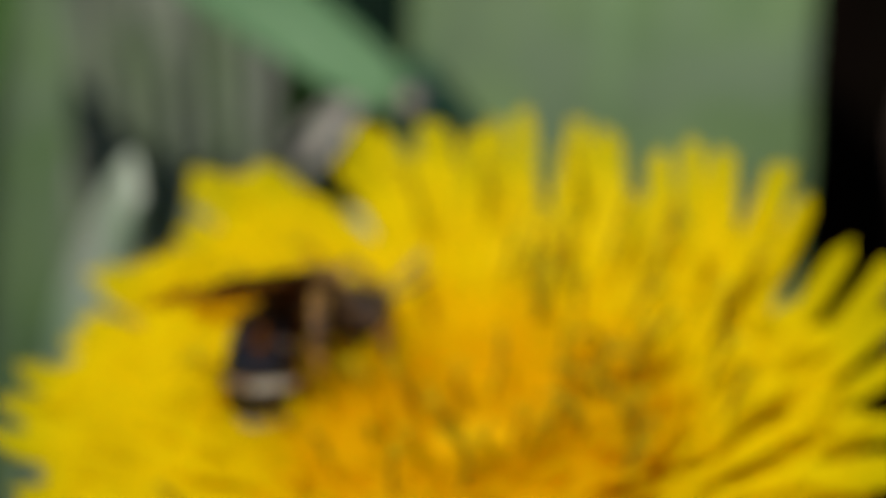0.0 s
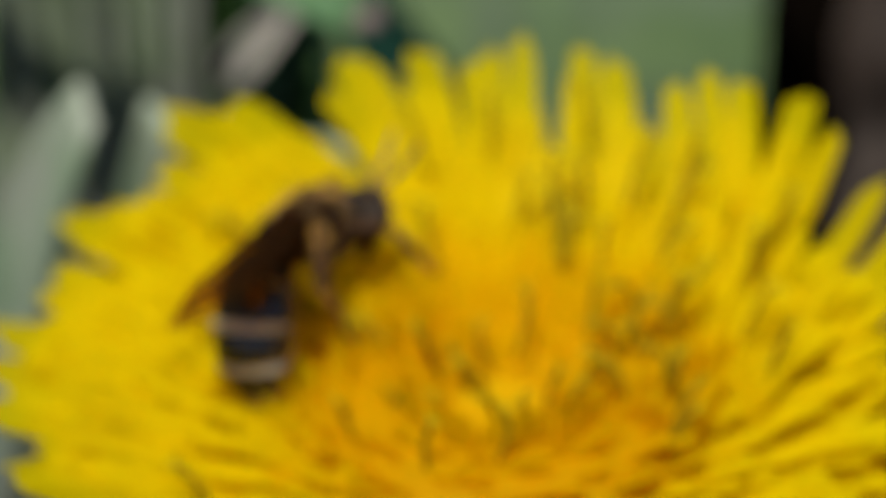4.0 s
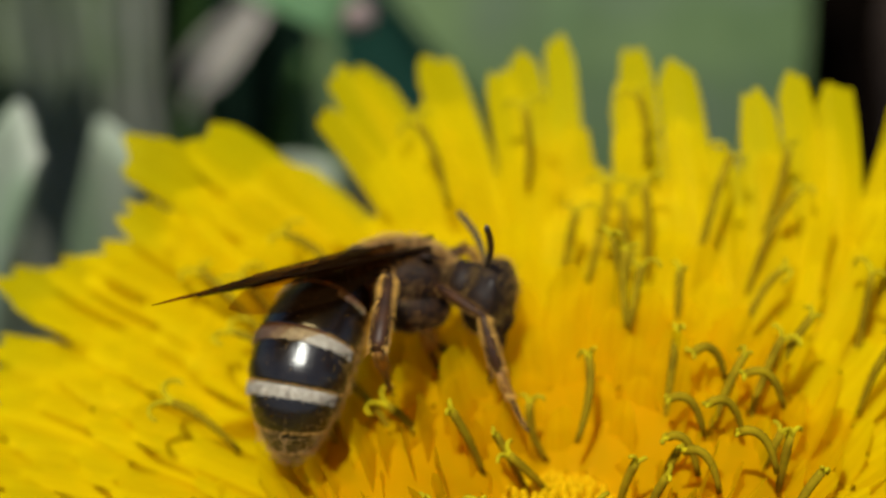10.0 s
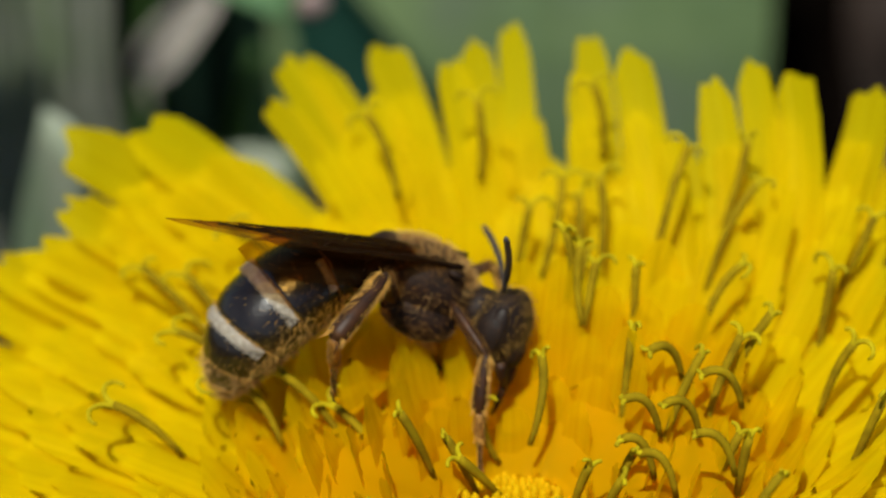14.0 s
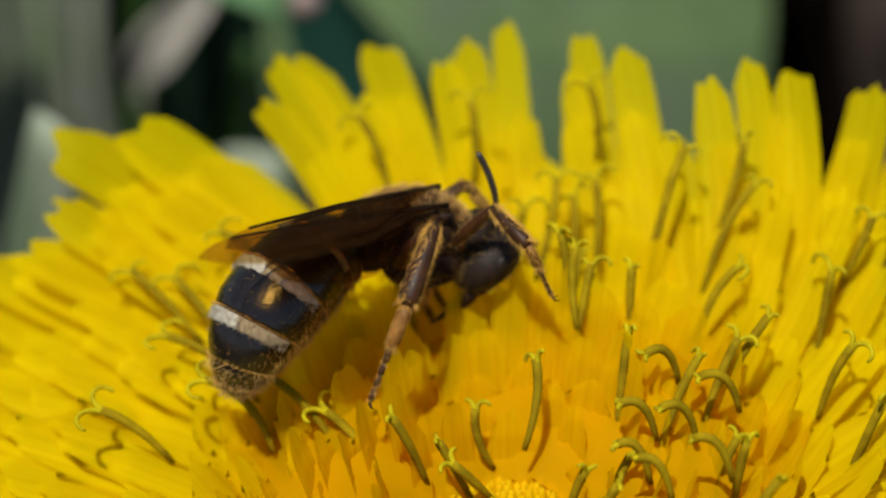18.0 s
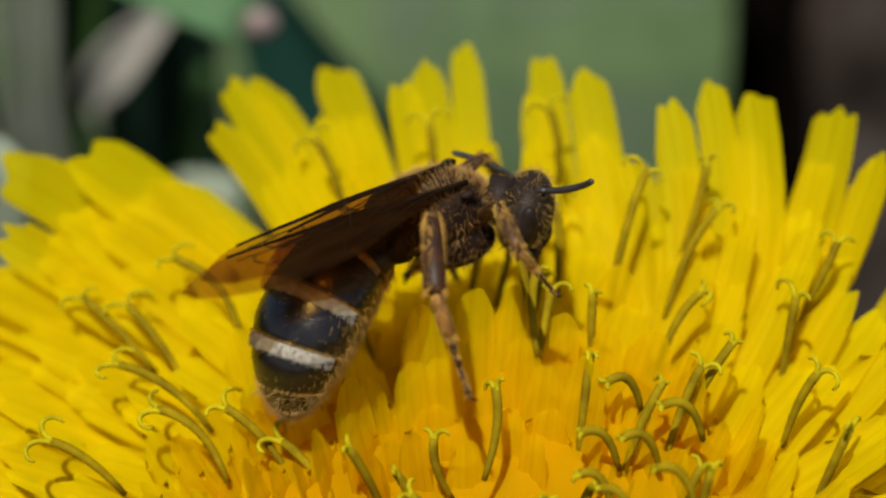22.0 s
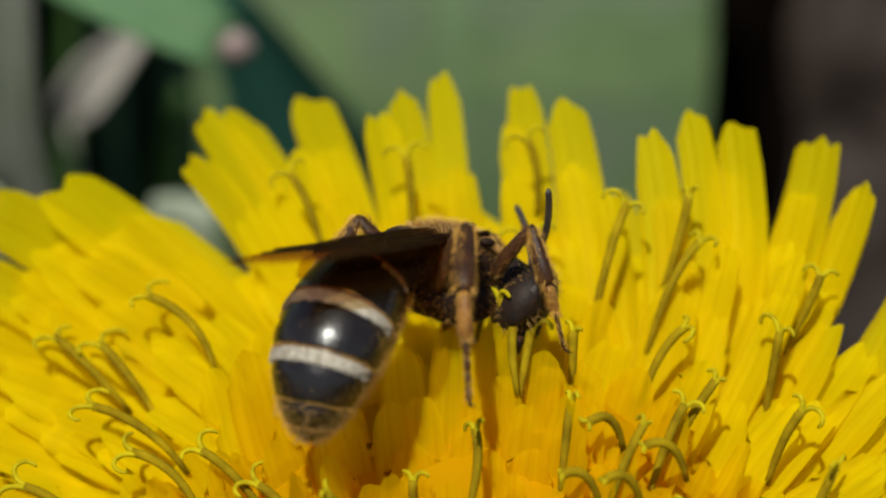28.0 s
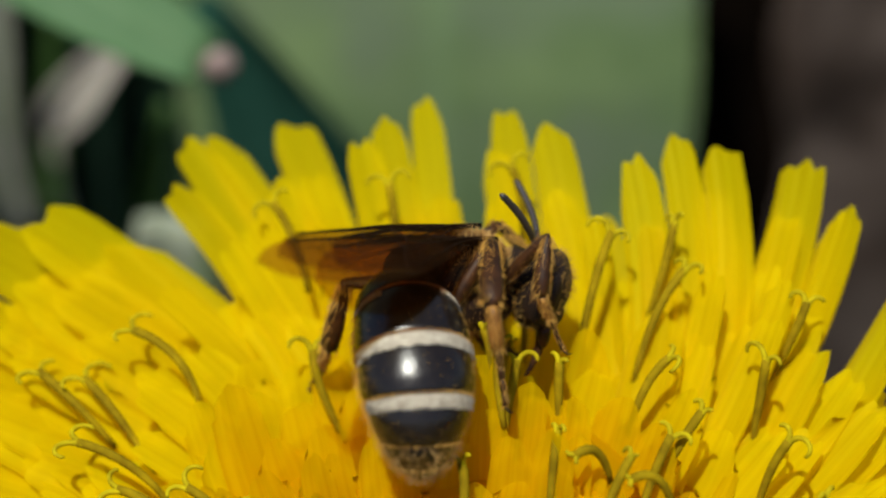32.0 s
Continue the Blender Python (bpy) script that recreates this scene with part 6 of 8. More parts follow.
    walk(forewing_far, [
        (0, pose(0.00075, 0.00025, 0.00093, 2, 8.736, 29.98)),
        (0.5, pose(0.00075, 0.00025, 0.00093, 2.5, -3.21, 24.01)),
        (1, pose(0.00075, 0.00025, 0.00093, 3, 0.8212, 27.28)),
        (1.5, pose(0.00075, 0.00025, 0.00093, 3.5, 9.137, 32.96)),
        (2, pose(0.00075, 0.00025, 0.00093, 4, 6.048, 18.24)),
        (2.5, pose(0.00075, 0.00025, 0.00093, 3.333, 3.5, 22.29)),
        (4.5, pose(0.00075, 0.00025, 0.00093, 0.6667, 1.334, 20.83)),
        (5, pose(0.00075, 0.00025, 0.00093, 0, 0.1463, 17.14)),
        (5.5, pose(0.00075, 0.00025, 0.00093, 2, 3.833, 25.6)),
        (6, pose(0.00075, 0.00025, 0.00093, 4, -1.011, 15.8)),
        (6.5, pose(0.00075, 0.00025, 0.00093, 5, 3.704, 26.06)),
        (7, pose(0.00075, 0.00025, 0.00093, 6, 6.051, 23.13)),
        (7.5, pose(0.00075, 0.00025, 0.00093, 3.5, 8.547, 27.75)),
        (8, pose(0.00075, 0.00025, 0.00093, 1, 2.046, 20.9)),
        (8.5, pose(0.00075, 0.00025, 0.00093, 0.5, 0.6074, 35.17)),
        (9, pose(0.00075, 0.00025, 0.00093, 0, -12.78, 30.44)),
        (9.5, pose(0.00075, 0.00025, 0.00093, -1, -12.52, 29.12)),
        (10, pose(0.00075, 0.00025, 0.00093, -2, -10.75, 33.61)),
        (10.5, pose(0.00075, 0.00025, 0.00093, -2, -8.952, 33.05)),
        (11, pose(0.00075, 0.00025, 0.00093, -2, -13.89, 25.4)),
        (11.5, pose(0.00075, 0.00025, 0.00093, -2, -12.07, 30.65)),
        (12, pose(0.00075, 0.00025, 0.00093, -2, -17.7, 25.89)),
        (12.5, pose(0.00075, 0.00025, 0.00093, -2, -11.86, 34.2)),
        (13, pose(0.00075, 0.00025, 0.00093, -2, -11.89, 27.76)),
        (13.5, pose(0.00075, 0.00025, 0.00093, 0, -13.13, 30.64)),
        (14, pose(0.00075, 0.00025, 0.00093, 2, -12.97, 23.41)),
        (14.5, pose(0.00075, 0.00025, 0.00093, 3, -7.556, 32.65)),
        (15, pose(0.00075, 0.00025, 0.00093, 4, -10.73, 26.1)),
        (15.5, pose(0.00075, 0.00025, 0.00093, 4.4, -7.246, 30.6)),
        (17.5, pose(0.00075, 0.00025, 0.00093, 9.2, -0.7739, 33.88)),
        (18, pose(0.00075, 0.00025, 0.00093, 10, 2.907, 32.16)),
        (18.5, pose(0.00075, 0.00025, 0.00093, 11.33, -1.463, 27.68)),
        (19, pose(0.00075, 0.00025, 0.00093, 12.67, 4.903, 16.2)),
        (19.5, pose(0.00075, 0.00025, 0.00093, 14, -0.02135, 21.85)),
        (20, pose(0.00075, 0.00025, 0.00093, 21, -5.877, 28.64)),
        (20.5, pose(0.00075, 0.00025, 0.00093, 30, 3.972, 35.73)),
        (21, pose(0.00075, 0.00025, 0.00093, 30, 10.07, 35.4)),
        (21.5, pose(0.00075, 0.00025, 0.00093, 30, 10.09, 30.75)),
        (22, pose(0.00075, 0.00025, 0.00093, 14, 0.7394, 16.17)),
        (22.5, pose(0.00075, 0.00025, 0.00093, 9, 8.167, 16.42)),
        (23, pose(0.00075, 0.00025, 0.00093, 6, 7.854, 5.981)),
        (23.5, pose(0.00075, 0.00025, 0.00093, 11, 7.759, 2.662)),
        (24, pose(0.00075, 0.00025, 0.00093, 16, 7.574, 7.82)),
        (25, pose(0.00075, 0.00025, 0.00093, 16, -1.136, 12.54)),
        (25.5, pose(0.00075, 0.00025, 0.00093, 16, -2.516, 12.44)),
        (27.5, pose(0.00075, 0.00025, 0.00093, 14.4, -7.974, 15.7)),
        (28, pose(0.00075, 0.00025, 0.00093, 12.29, -11.57, 21.37)),
        (28.5, pose(0.00075, 0.00025, 0.00093, 12.57, -11.94, 18.92)),
        (29, pose(0.00075, 0.00025, 0.00093, 12.86, -11.02, 17.65)),
        (29.5, pose(0.00075, 0.00025, 0.00093, 13.14, -17.95, 20.7)),
        (30, pose(0.00075, 0.00025, 0.00093, 13.43, -10.02, 22)),
        (30.5, pose(0.00075, 0.00025, 0.00093, 13.71, -9.236, 23.74)),
        (31, pose(0.00075, 0.00025, 0.00093, 14, -8.091, 24.15)),
        (31.5, pose(0.00075, 0.00025, 0.00093, 22, -9.524, 29.57)),
        (32, pose(0.00075, 0.00025, 0.00093, 32, 6.403, 24.38)),
    ])
    walk(hindwing_far, [
        (0, pose(0.0003, 0.0003, 0.00085, 4, 8.484, 33.94)),
        (0.5, pose(0.0003, 0.0003, 0.00085, 4.5, -3.879, 27.85)),
        (1, pose(0.0003, 0.0003, 0.00085, 5, 0.4203, 31.22)),
        (1.5, pose(0.0003, 0.0003, 0.00085, 5.5, 8.937, 37.14)),
        (2, pose(0.0003, 0.0003, 0.00085, 6, 5.731, 22.13)),
        (2.5, pose(0.0003, 0.0003, 0.00085, 5.333, 3.104, 26.26)),
        (4.5, pose(0.0003, 0.0003, 0.00085, 2.667, 0.8712, 24.62)),
        (5, pose(0.0003, 0.0003, 0.00085, 2, -0.386, 20.75)),
        (5.5, pose(0.0003, 0.0003, 0.00085, 4, 3.548, 29.5)),
        (6, pose(0.0003, 0.0003, 0.00085, 6, -1.471, 19.33)),
        (6.5, pose(0.0003, 0.0003, 0.00085, 7, 3.461, 30.04)),
        (7, pose(0.0003, 0.0003, 0.00085, 8, 5.895, 27.1)),
        (7.5, pose(0.0003, 0.0003, 0.00085, 5.5, 8.393, 31.85)),
        (8, pose(0.0003, 0.0003, 0.00085, 3, 1.617, 24.8)),
        (8.5, pose(0.0003, 0.0003, 0.00085, 2.5, 0.2842, 39.31)),
        (9, pose(0.0003, 0.0003, 0.00085, 2, -13.47, 34.42)),
        (9.5, pose(0.0003, 0.0003, 0.00085, 1, -13.18, 32.99)),
        (10, pose(0.0003, 0.0003, 0.00085, 0, -11.25, 37.57)),
        (10.5, pose(0.0003, 0.0003, 0.00085, 0, -9.372, 37.09)),
        (11, pose(0.0003, 0.0003, 0.00085, 0, -14.52, 29.36)),
        (11.5, pose(0.0003, 0.0003, 0.00085, 0, -12.51, 34.71)),
        (12, pose(0.0003, 0.0003, 0.00085, 0, -18.29, 29.85)),
        (12.5, pose(0.0003, 0.0003, 0.00085, 0, -12.21, 38.28)),
        (13, pose(0.0003, 0.0003, 0.00085, 0, -12.21, 31.61)),
        (13.5, pose(0.0003, 0.0003, 0.00085, 2, -13.52, 34.64)),
        (14, pose(0.0003, 0.0003, 0.00085, 4, -13.39, 27.28)),
        (14.5, pose(0.0003, 0.0003, 0.00085, 5, -7.835, 36.76)),
        (15, pose(0.0003, 0.0003, 0.00085, 6, -11.17, 30.03)),
        (15.5, pose(0.0003, 0.0003, 0.00085, 6.4, -7.59, 34.66)),
        (17.5, pose(0.0003, 0.0003, 0.00085, 11.2, -1.045, 38.04)),
        (18, pose(0.0003, 0.0003, 0.00085, 12, 2.708, 36.32)),
        (18.5, pose(0.0003, 0.0003, 0.00085, 13.33, -1.821, 31.75)),
        (19, pose(0.0003, 0.0003, 0.00085, 14.67, 4.734, 19.97)),
        (19.5, pose(0.0003, 0.0003, 0.00085, 16, -0.247, 25.75)),
        (20, pose(0.0003, 0.0003, 0.00085, 23, -6.182, 32.66)),
        (20.5, pose(0.0003, 0.0003, 0.00085, 32, 3.745, 39.86)),
        (21, pose(0.0003, 0.0003, 0.00085, 32, 9.829, 39.46)),
        (21.5, pose(0.0003, 0.0003, 0.00085, 32, 9.908, 34.84)),
        (22, pose(0.0003, 0.0003, 0.00085, 16, 0.2861, 19.99)),
        (22.5, pose(0.0003, 0.0003, 0.00085, 11, 7.981, 20.32)),
        (23, pose(0.0003, 0.0003, 0.00085, 8, 7.636, 9.575)),
        (23.5, pose(0.0003, 0.0003, 0.00085, 13, 7.502, 6.064)),
        (24, pose(0.0003, 0.0003, 0.00085, 18, 7.264, 11.41)),
        (25, pose(0.0003, 0.0003, 0.00085, 18, -1.514, 16.22)),
        (25.5, pose(0.0003, 0.0003, 0.00085, 18, -2.893, 16.09)),
        (27.5, pose(0.0003, 0.0003, 0.00085, 16.4, -8.334, 19.35)),
        (28, pose(0.0003, 0.0003, 0.00085, 14.29, -12.01, 25.21)),
        (28.5, pose(0.0003, 0.0003, 0.00085, 14.57, -12.4, 22.65)),
        (29, pose(0.0003, 0.0003, 0.00085, 14.86, -11.42, 21.31)),
        (29.5, pose(0.0003, 0.0003, 0.00085, 15.14, -18.78, 24.58)),
        (30, pose(0.0003, 0.0003, 0.00085, 15.43, -10.64, 25.88)),
        (30.5, pose(0.0003, 0.0003, 0.00085, 15.71, -9.779, 27.65)),
        (31, pose(0.0003, 0.0003, 0.00085, 16, -8.559, 28.05)),
        (31.5, pose(0.0003, 0.0003, 0.00085, 24, -10.25, 33.52)),
        (32, pose(0.0003, 0.0003, 0.00085, 34, 6.078, 27.86)),
    ])
    walk(antenna_near, [
        (0, pose(0.00056, -0.0002016, 0.000504, -1.981, -15.88, -3.752)),
        (1, pose(0.00056, -0.0002016, 0.000504, -3.304, -20.18, -4.072)),
        (2, pose(0.00056, -0.0002016, 0.000504, -17.61, -25.64, 4.311)),
        (2.5, pose(0.00056, -0.0002016, 0.000504, -15.31, -11.4, 5.687)),
        (4.5, pose(0.00056, -0.0002016, 0.000504, -14.08, -10.02, 5.264)),
        (5, pose(0.00056, -0.0002016, 0.000504, 0.1715, -7.703, -2.643)),
        (6, pose(0.00056, -0.0002016, 0.000504, -26.2, -28.66, 9.607)),
        (7, pose(0.00056, -0.0002016, 0.000504, 8.946, -37.4, -18.17)),
        (8, pose(0.00056, -0.0002016, 0.000504, 6.315, -22.57, -11.5)),
        (9, pose(0.00056, -0.0002016, 0.000504, -21.68, -4.762, 10.62)),
        (10, pose(0.00056, -0.0002016, 0.000504, 34.45, -10.91, -27.98)),
        (11, pose(0.00056, -0.0002016, 0.000504, 3.363, 24.48, 8.43)),
        (12, pose(0.00056, -0.0002016, 0.000504, 17.6, -18.44, -18.32)),
        (13, pose(0.00056, -0.0002016, 0.000504, 11.46, 29.17, 8.184)),
        (14, pose(0.00056, -0.0002016, 0.000504, 25.72, -19.01, -24.81)),
        (15, pose(0.00056, -0.0002016, 0.000504, 23.1, 13.42, -6.678)),
        (15.5, pose(0.00056, -0.0002016, 0.000504, 22.73, 9.346, -8.836)),
        (17.5, pose(0.00056, -0.0002016, 0.000504, 20.91, -12.75, -18.44)),
        (18, pose(0.00056, -0.0002016, 0.000504, 82.22, -73.48, -102.5)),
        (19, pose(0.00056, -0.0002016, 0.000504, 12.85, 21.76, 3.234)),
        (20, pose(0.00056, -0.0002016, 0.000504, 26.12, -28.52, -29.09)),
        (21, pose(0.00056, -0.0002016, 0.000504, 27.86, -22.32, -27.97)),
        (22, pose(0.00056, -0.0002016, 0.000504, 12.21, 13.58, -0.8463)),
        (23, pose(0.00056, -0.0002016, 0.000504, 84.91, -38.59, -94.3)),
        (24, pose(0.00056, -0.0002016, 0.000504, -177.2, -84.72, 151.1)),
        (25, pose(0.00056, -0.0002016, 0.000504, 41.4, -77.12, -61.58)),
        (25.5, pose(0.00056, -0.0002016, 0.000504, 14.72, -74.19, -34.49)),
        (27.5, pose(0.00056, -0.0002016, 0.000504, -14.4, -49.7, -2.528)),
        (28, pose(0.00056, -0.0002016, 0.000504, 29.84, -36.99, -35.67)),
        (29, pose(0.00056, -0.0002016, 0.000504, 36.47, -35.07, -40.88)),
        (30, pose(0.00056, -0.0002016, 0.000504, 54.95, -58.8, -68.63)),
        (31, pose(0.00056, -0.0002016, 0.000504, 71.7, -48.91, -82.81)),
        (32, pose(0.00056, -0.0002016, 0.000504, 54.2, -51.6, -65.08)),
    ])
    walk(antenna_far, [
        (0, pose(0.00056, 0.0002016, 0.000504, -8.241, -16.04, 10.69)),
        (1, pose(0.00056, 0.0002016, 0.000504, -10.27, -19.82, 13.44)),
        (2, pose(0.00056, 0.0002016, 0.000504, -8.989, -24.09, 13.95)),
        (2.5, pose(0.00056, 0.0002016, 0.000504, -6.627, -12.04, 8.208)),
        (4.5, pose(0.00056, 0.0002016, 0.000504, -5.581, -10.67, 7.049)),
        (5, pose(0.00056, 0.0002016, 0.000504, -5.735, -13.46, 8.103)),
        (6, pose(0.00056, 0.0002016, 0.000504, -95.9, 2.191, 88.43)),
        (7, pose(0.00056, 0.0002016, 0.000504, -81.14, 25.51, 39.63)),
        (8, pose(0.00056, 0.0002016, 0.000504, -84.43, 20.14, 51.86)),
        (9, pose(0.00056, 0.0002016, 0.000504, -70.16, -4.056, 57.84)),
        (10, pose(0.00056, 0.0002016, 0.000504, -60.47, -24.88, 59.72)),
        (11, pose(0.00056, 0.0002016, 0.000504, -59.43, -29.6, 60.97)),
        (12, pose(0.00056, 0.0002016, 0.000504, -63.52, -59.9, 78.02)),
        (13, pose(0.00056, 0.0002016, 0.000504, -18.84, -29.73, 23.55)),
        (14, pose(0.00056, 0.0002016, 0.000504, -57.03, -39.25, 62.88)),
        (15, pose(0.00056, 0.0002016, 0.000504, -54.92, -35.46, 59)),
        (15.5, pose(0.00056, 0.0002016, 0.000504, -59.01, -34.07, 62.64)),
        (17.5, pose(0.00056, 0.0002016, 0.000504, -82.2, -17.98, 81.49)),
        (18, pose(0.00056, 0.0002016, 0.000504, -109.9, -0.0228, 114.7)),
        (19, pose(0.00056, 0.0002016, 0.000504, -111.9, 33.31, 82.11)),
        (20, pose(0.00056, 0.0002016, 0.000504, -155.4, -40.84, -170.8)),
        (21, pose(0.00056, 0.0002016, 0.000504, -121.5, -50.63, 143.9)),
        (22, pose(0.00056, 0.0002016, 0.000504, -89.1, -1.006, 80.27)),
        (23, pose(0.00056, 0.0002016, 0.000504, -45.2, -34.61, 48.91)),
        (24, pose(0.00056, 0.0002016, 0.000504, -54.01, -31.44, 56.21)),
        (25, pose(0.00056, 0.0002016, 0.000504, -67.3, -18.6, 63.81)),
        (25.5, pose(0.00056, 0.0002016, 0.000504, -65.5, -20.32, 62.77)),
        (27.5, pose(0.00056, 0.0002016, 0.000504, -54.74, -26.39, 54.51)),
        (28, pose(0.00056, 0.0002016, 0.000504, -56.66, -27.7, 57.14)),
        (29, pose(0.00056, 0.0002016, 0.000504, -52.77, -26.53, 52.58)),
        (30, pose(0.00056, 0.0002016, 0.000504, -58.91, -26.58, 58.93)),
        (31, pose(0.00056, 0.0002016, 0.000504, -58.2, -25.68, 57.73)),
        (32, pose(0.00056, 0.0002016, 0.000504, -51.19, -27.15, 51.31)),
    ])
    walk(fore_leg_near, [
        (0, pose(0.001, -0.00085, -0.00015, 90, 20.35, -32.01)),
        (1, pose(0.001, -0.00085, -0.00015, 90, 20.35, -32.01)),
        (2, pose(0.001, -0.00085, -0.00015, 90, 20.35, -32.01)),
        (5, pose(0.001, -0.00085, -0.00015, 90, 20.35, -32.01)),
        (6, pose(0.001, -0.00085, -0.00015, 90, 20.35, -32.01)),
        (7, pose(0.001, -0.00085, -0.00015, 90, -34.17, -83.84)),
        (8, pose(0.001, -0.00085, -0.00015, 90, -40.81, -87.07)),
        (9, pose(0.001, -0.00085, -0.00015, 90, -28.82, -58.75)),
        (10, pose(0.001, -0.00085, -0.00015, 90, 20.35, -32.01)),
        (11, pose(0.001, -0.00085, -0.00015, 90, 20.35, -32.01)),
        (12, pose(0.001, -0.00085, -0.00015, 90, 20.35, -32.01)),
        (13, pose(0.001, -0.00085, -0.00015, 90, 7.472, -28.06)),
        (14, pose(0.001, -0.00085, -0.00015, 90, 20.35, -32.01)),
        (15, pose(0.001, -0.00085, -0.00015, 90, 20.35, -32.01)),
        (18, pose(0.001, -0.00085, -0.00015, 90, -51.04, -44.06)),
        (19, pose(0.001, -0.00085, -0.00015, -128.5, -82.76, 38.23)),
        (20, pose(0.001, -0.00085, -0.00015, -42.49, -78.97, -46.98)),
        (21, pose(0.001, -0.00085, -0.00015, -100.5, -65.13, 9.549)),
        (22, pose(0.001, -0.00085, -0.00015, 90, -38.02, -84.64)),
        (23, pose(0.001, -0.00085, -0.00015, 90, -54.64, -111.2)),
        (24, pose(0.001, -0.00085, -0.00015, 90, -33.2, -107.4)),
        (25, pose(0.001, -0.00085, -0.00015, 90, -34.82, -107.4)),
        (28, pose(0.001, -0.00085, -0.00015, 90, -52.75, -63.41)),
        (29, pose(0.001, -0.00085, -0.00015, 90, -55.62, -73.25)),
        (30, pose(0.001, -0.00085, -0.00015, 90, -17.6, -112.4)),
        (31, pose(0.001, -0.00085, -0.00015, 90, -17.96, -110.9)),
        (32, pose(0.001, -0.00085, -0.00015, 90, -49.52, -50.26)),
    ])
    walk(fore_leg_near_shin, [
        (0, pose(0.0016, 1.1102e-19, -3.3307e-19, 59.83, 5.43, -50.37)),
        (1, pose(0.0016, 2.2204e-19, -1.1102e-19, 59.83, 5.43, -50.37)),
        (2, pose(0.0016, 0, -1.5447e-20, 59.83, 5.43, -50.37)),
        (5, pose(0.0016, 0, 0, 59.83, 5.43, -50.37)),
        (6, pose(0.0016, 1.1102e-19, -3.0894e-20, 59.83, 5.43, -50.37)),
        (7, pose(0.0016, -1.1102e-19, 6.2355e-21, 8.871, -1.519, -67.46)),
        (8, pose(0.0016, 0, -6.6078e-20, 21.42, 7.651, -66.57)),
        (9, pose(0.0016, 0, 1.3243e-19, 29.44, -17.48, -65.68)),
        (10, pose(0.0016, 0, -2.2204e-19, 59.83, 5.43, -50.37)),
        (11, pose(0.0016, 2.2204e-19, -1.5447e-20, 59.83, 5.43, -50.37)),
        (12, pose(0.0016, 0, 1.1102e-19, 59.83, 5.43, -50.37)),
        (13, pose(0.0016, -2.7756e-20, 1.4437e-21, 60.44, -20.49, -83.35)),
        (14, pose(0.0016, 1.1102e-19, -1.2647e-19, 59.83, 5.43, -50.37)),
        (15, pose(0.0016, 0, 9.5575e-20, 59.83, 5.43, -50.37)),
        (18, pose(0.0016, 0, -1.1102e-19, 64.38, -15.25, -72.18)),
        (19, pose(0.0016, 8.3267e-20, -4.1633e-20, -82.97, 59.9, 128.9)),
        (20, pose(0.0016, -5.5511e-20, -1.1102e-19, -100.8, 58.42, 119.7)),
        (21, pose(0.0016, -1.1102e-19, -1.3878e-20, -84.65, 34.99, 72.88)),
        (22, pose(0.0016, 0, 1.3878e-20, -87.73, -1.414, -63.04)),
        (23, pose(0.0016, -3.3307e-19, 0, -19.03, 9.863, -111)),
        (24, pose(0.0016, -1.1102e-19, 3.1197e-20, -20.91, -3.089, -95.32)),
        (25, pose(0.0016, -1.1102e-19, 1.6653e-19, -9.477, 16.99, -91.49)),
        (28, pose(0.0016, -1.1102e-19, 5.5511e-20, 31.71, 9.541, -118.3)),
        (29, pose(0.0016, -3.3307e-19, -1.1992e-19, 22.01, 2.312, -109.1)),
        (30, pose(0.0016, 0, 6.715e-21, -25.61, 8.67, -54.48)),
        (31, pose(0.0016, 0, -6.8465e-21, -26.94, 5.165, -55.27)),
        (32, pose(0.0016, 0, 6.7553e-20, 38.27, -15.48, -136.6)),
    ])
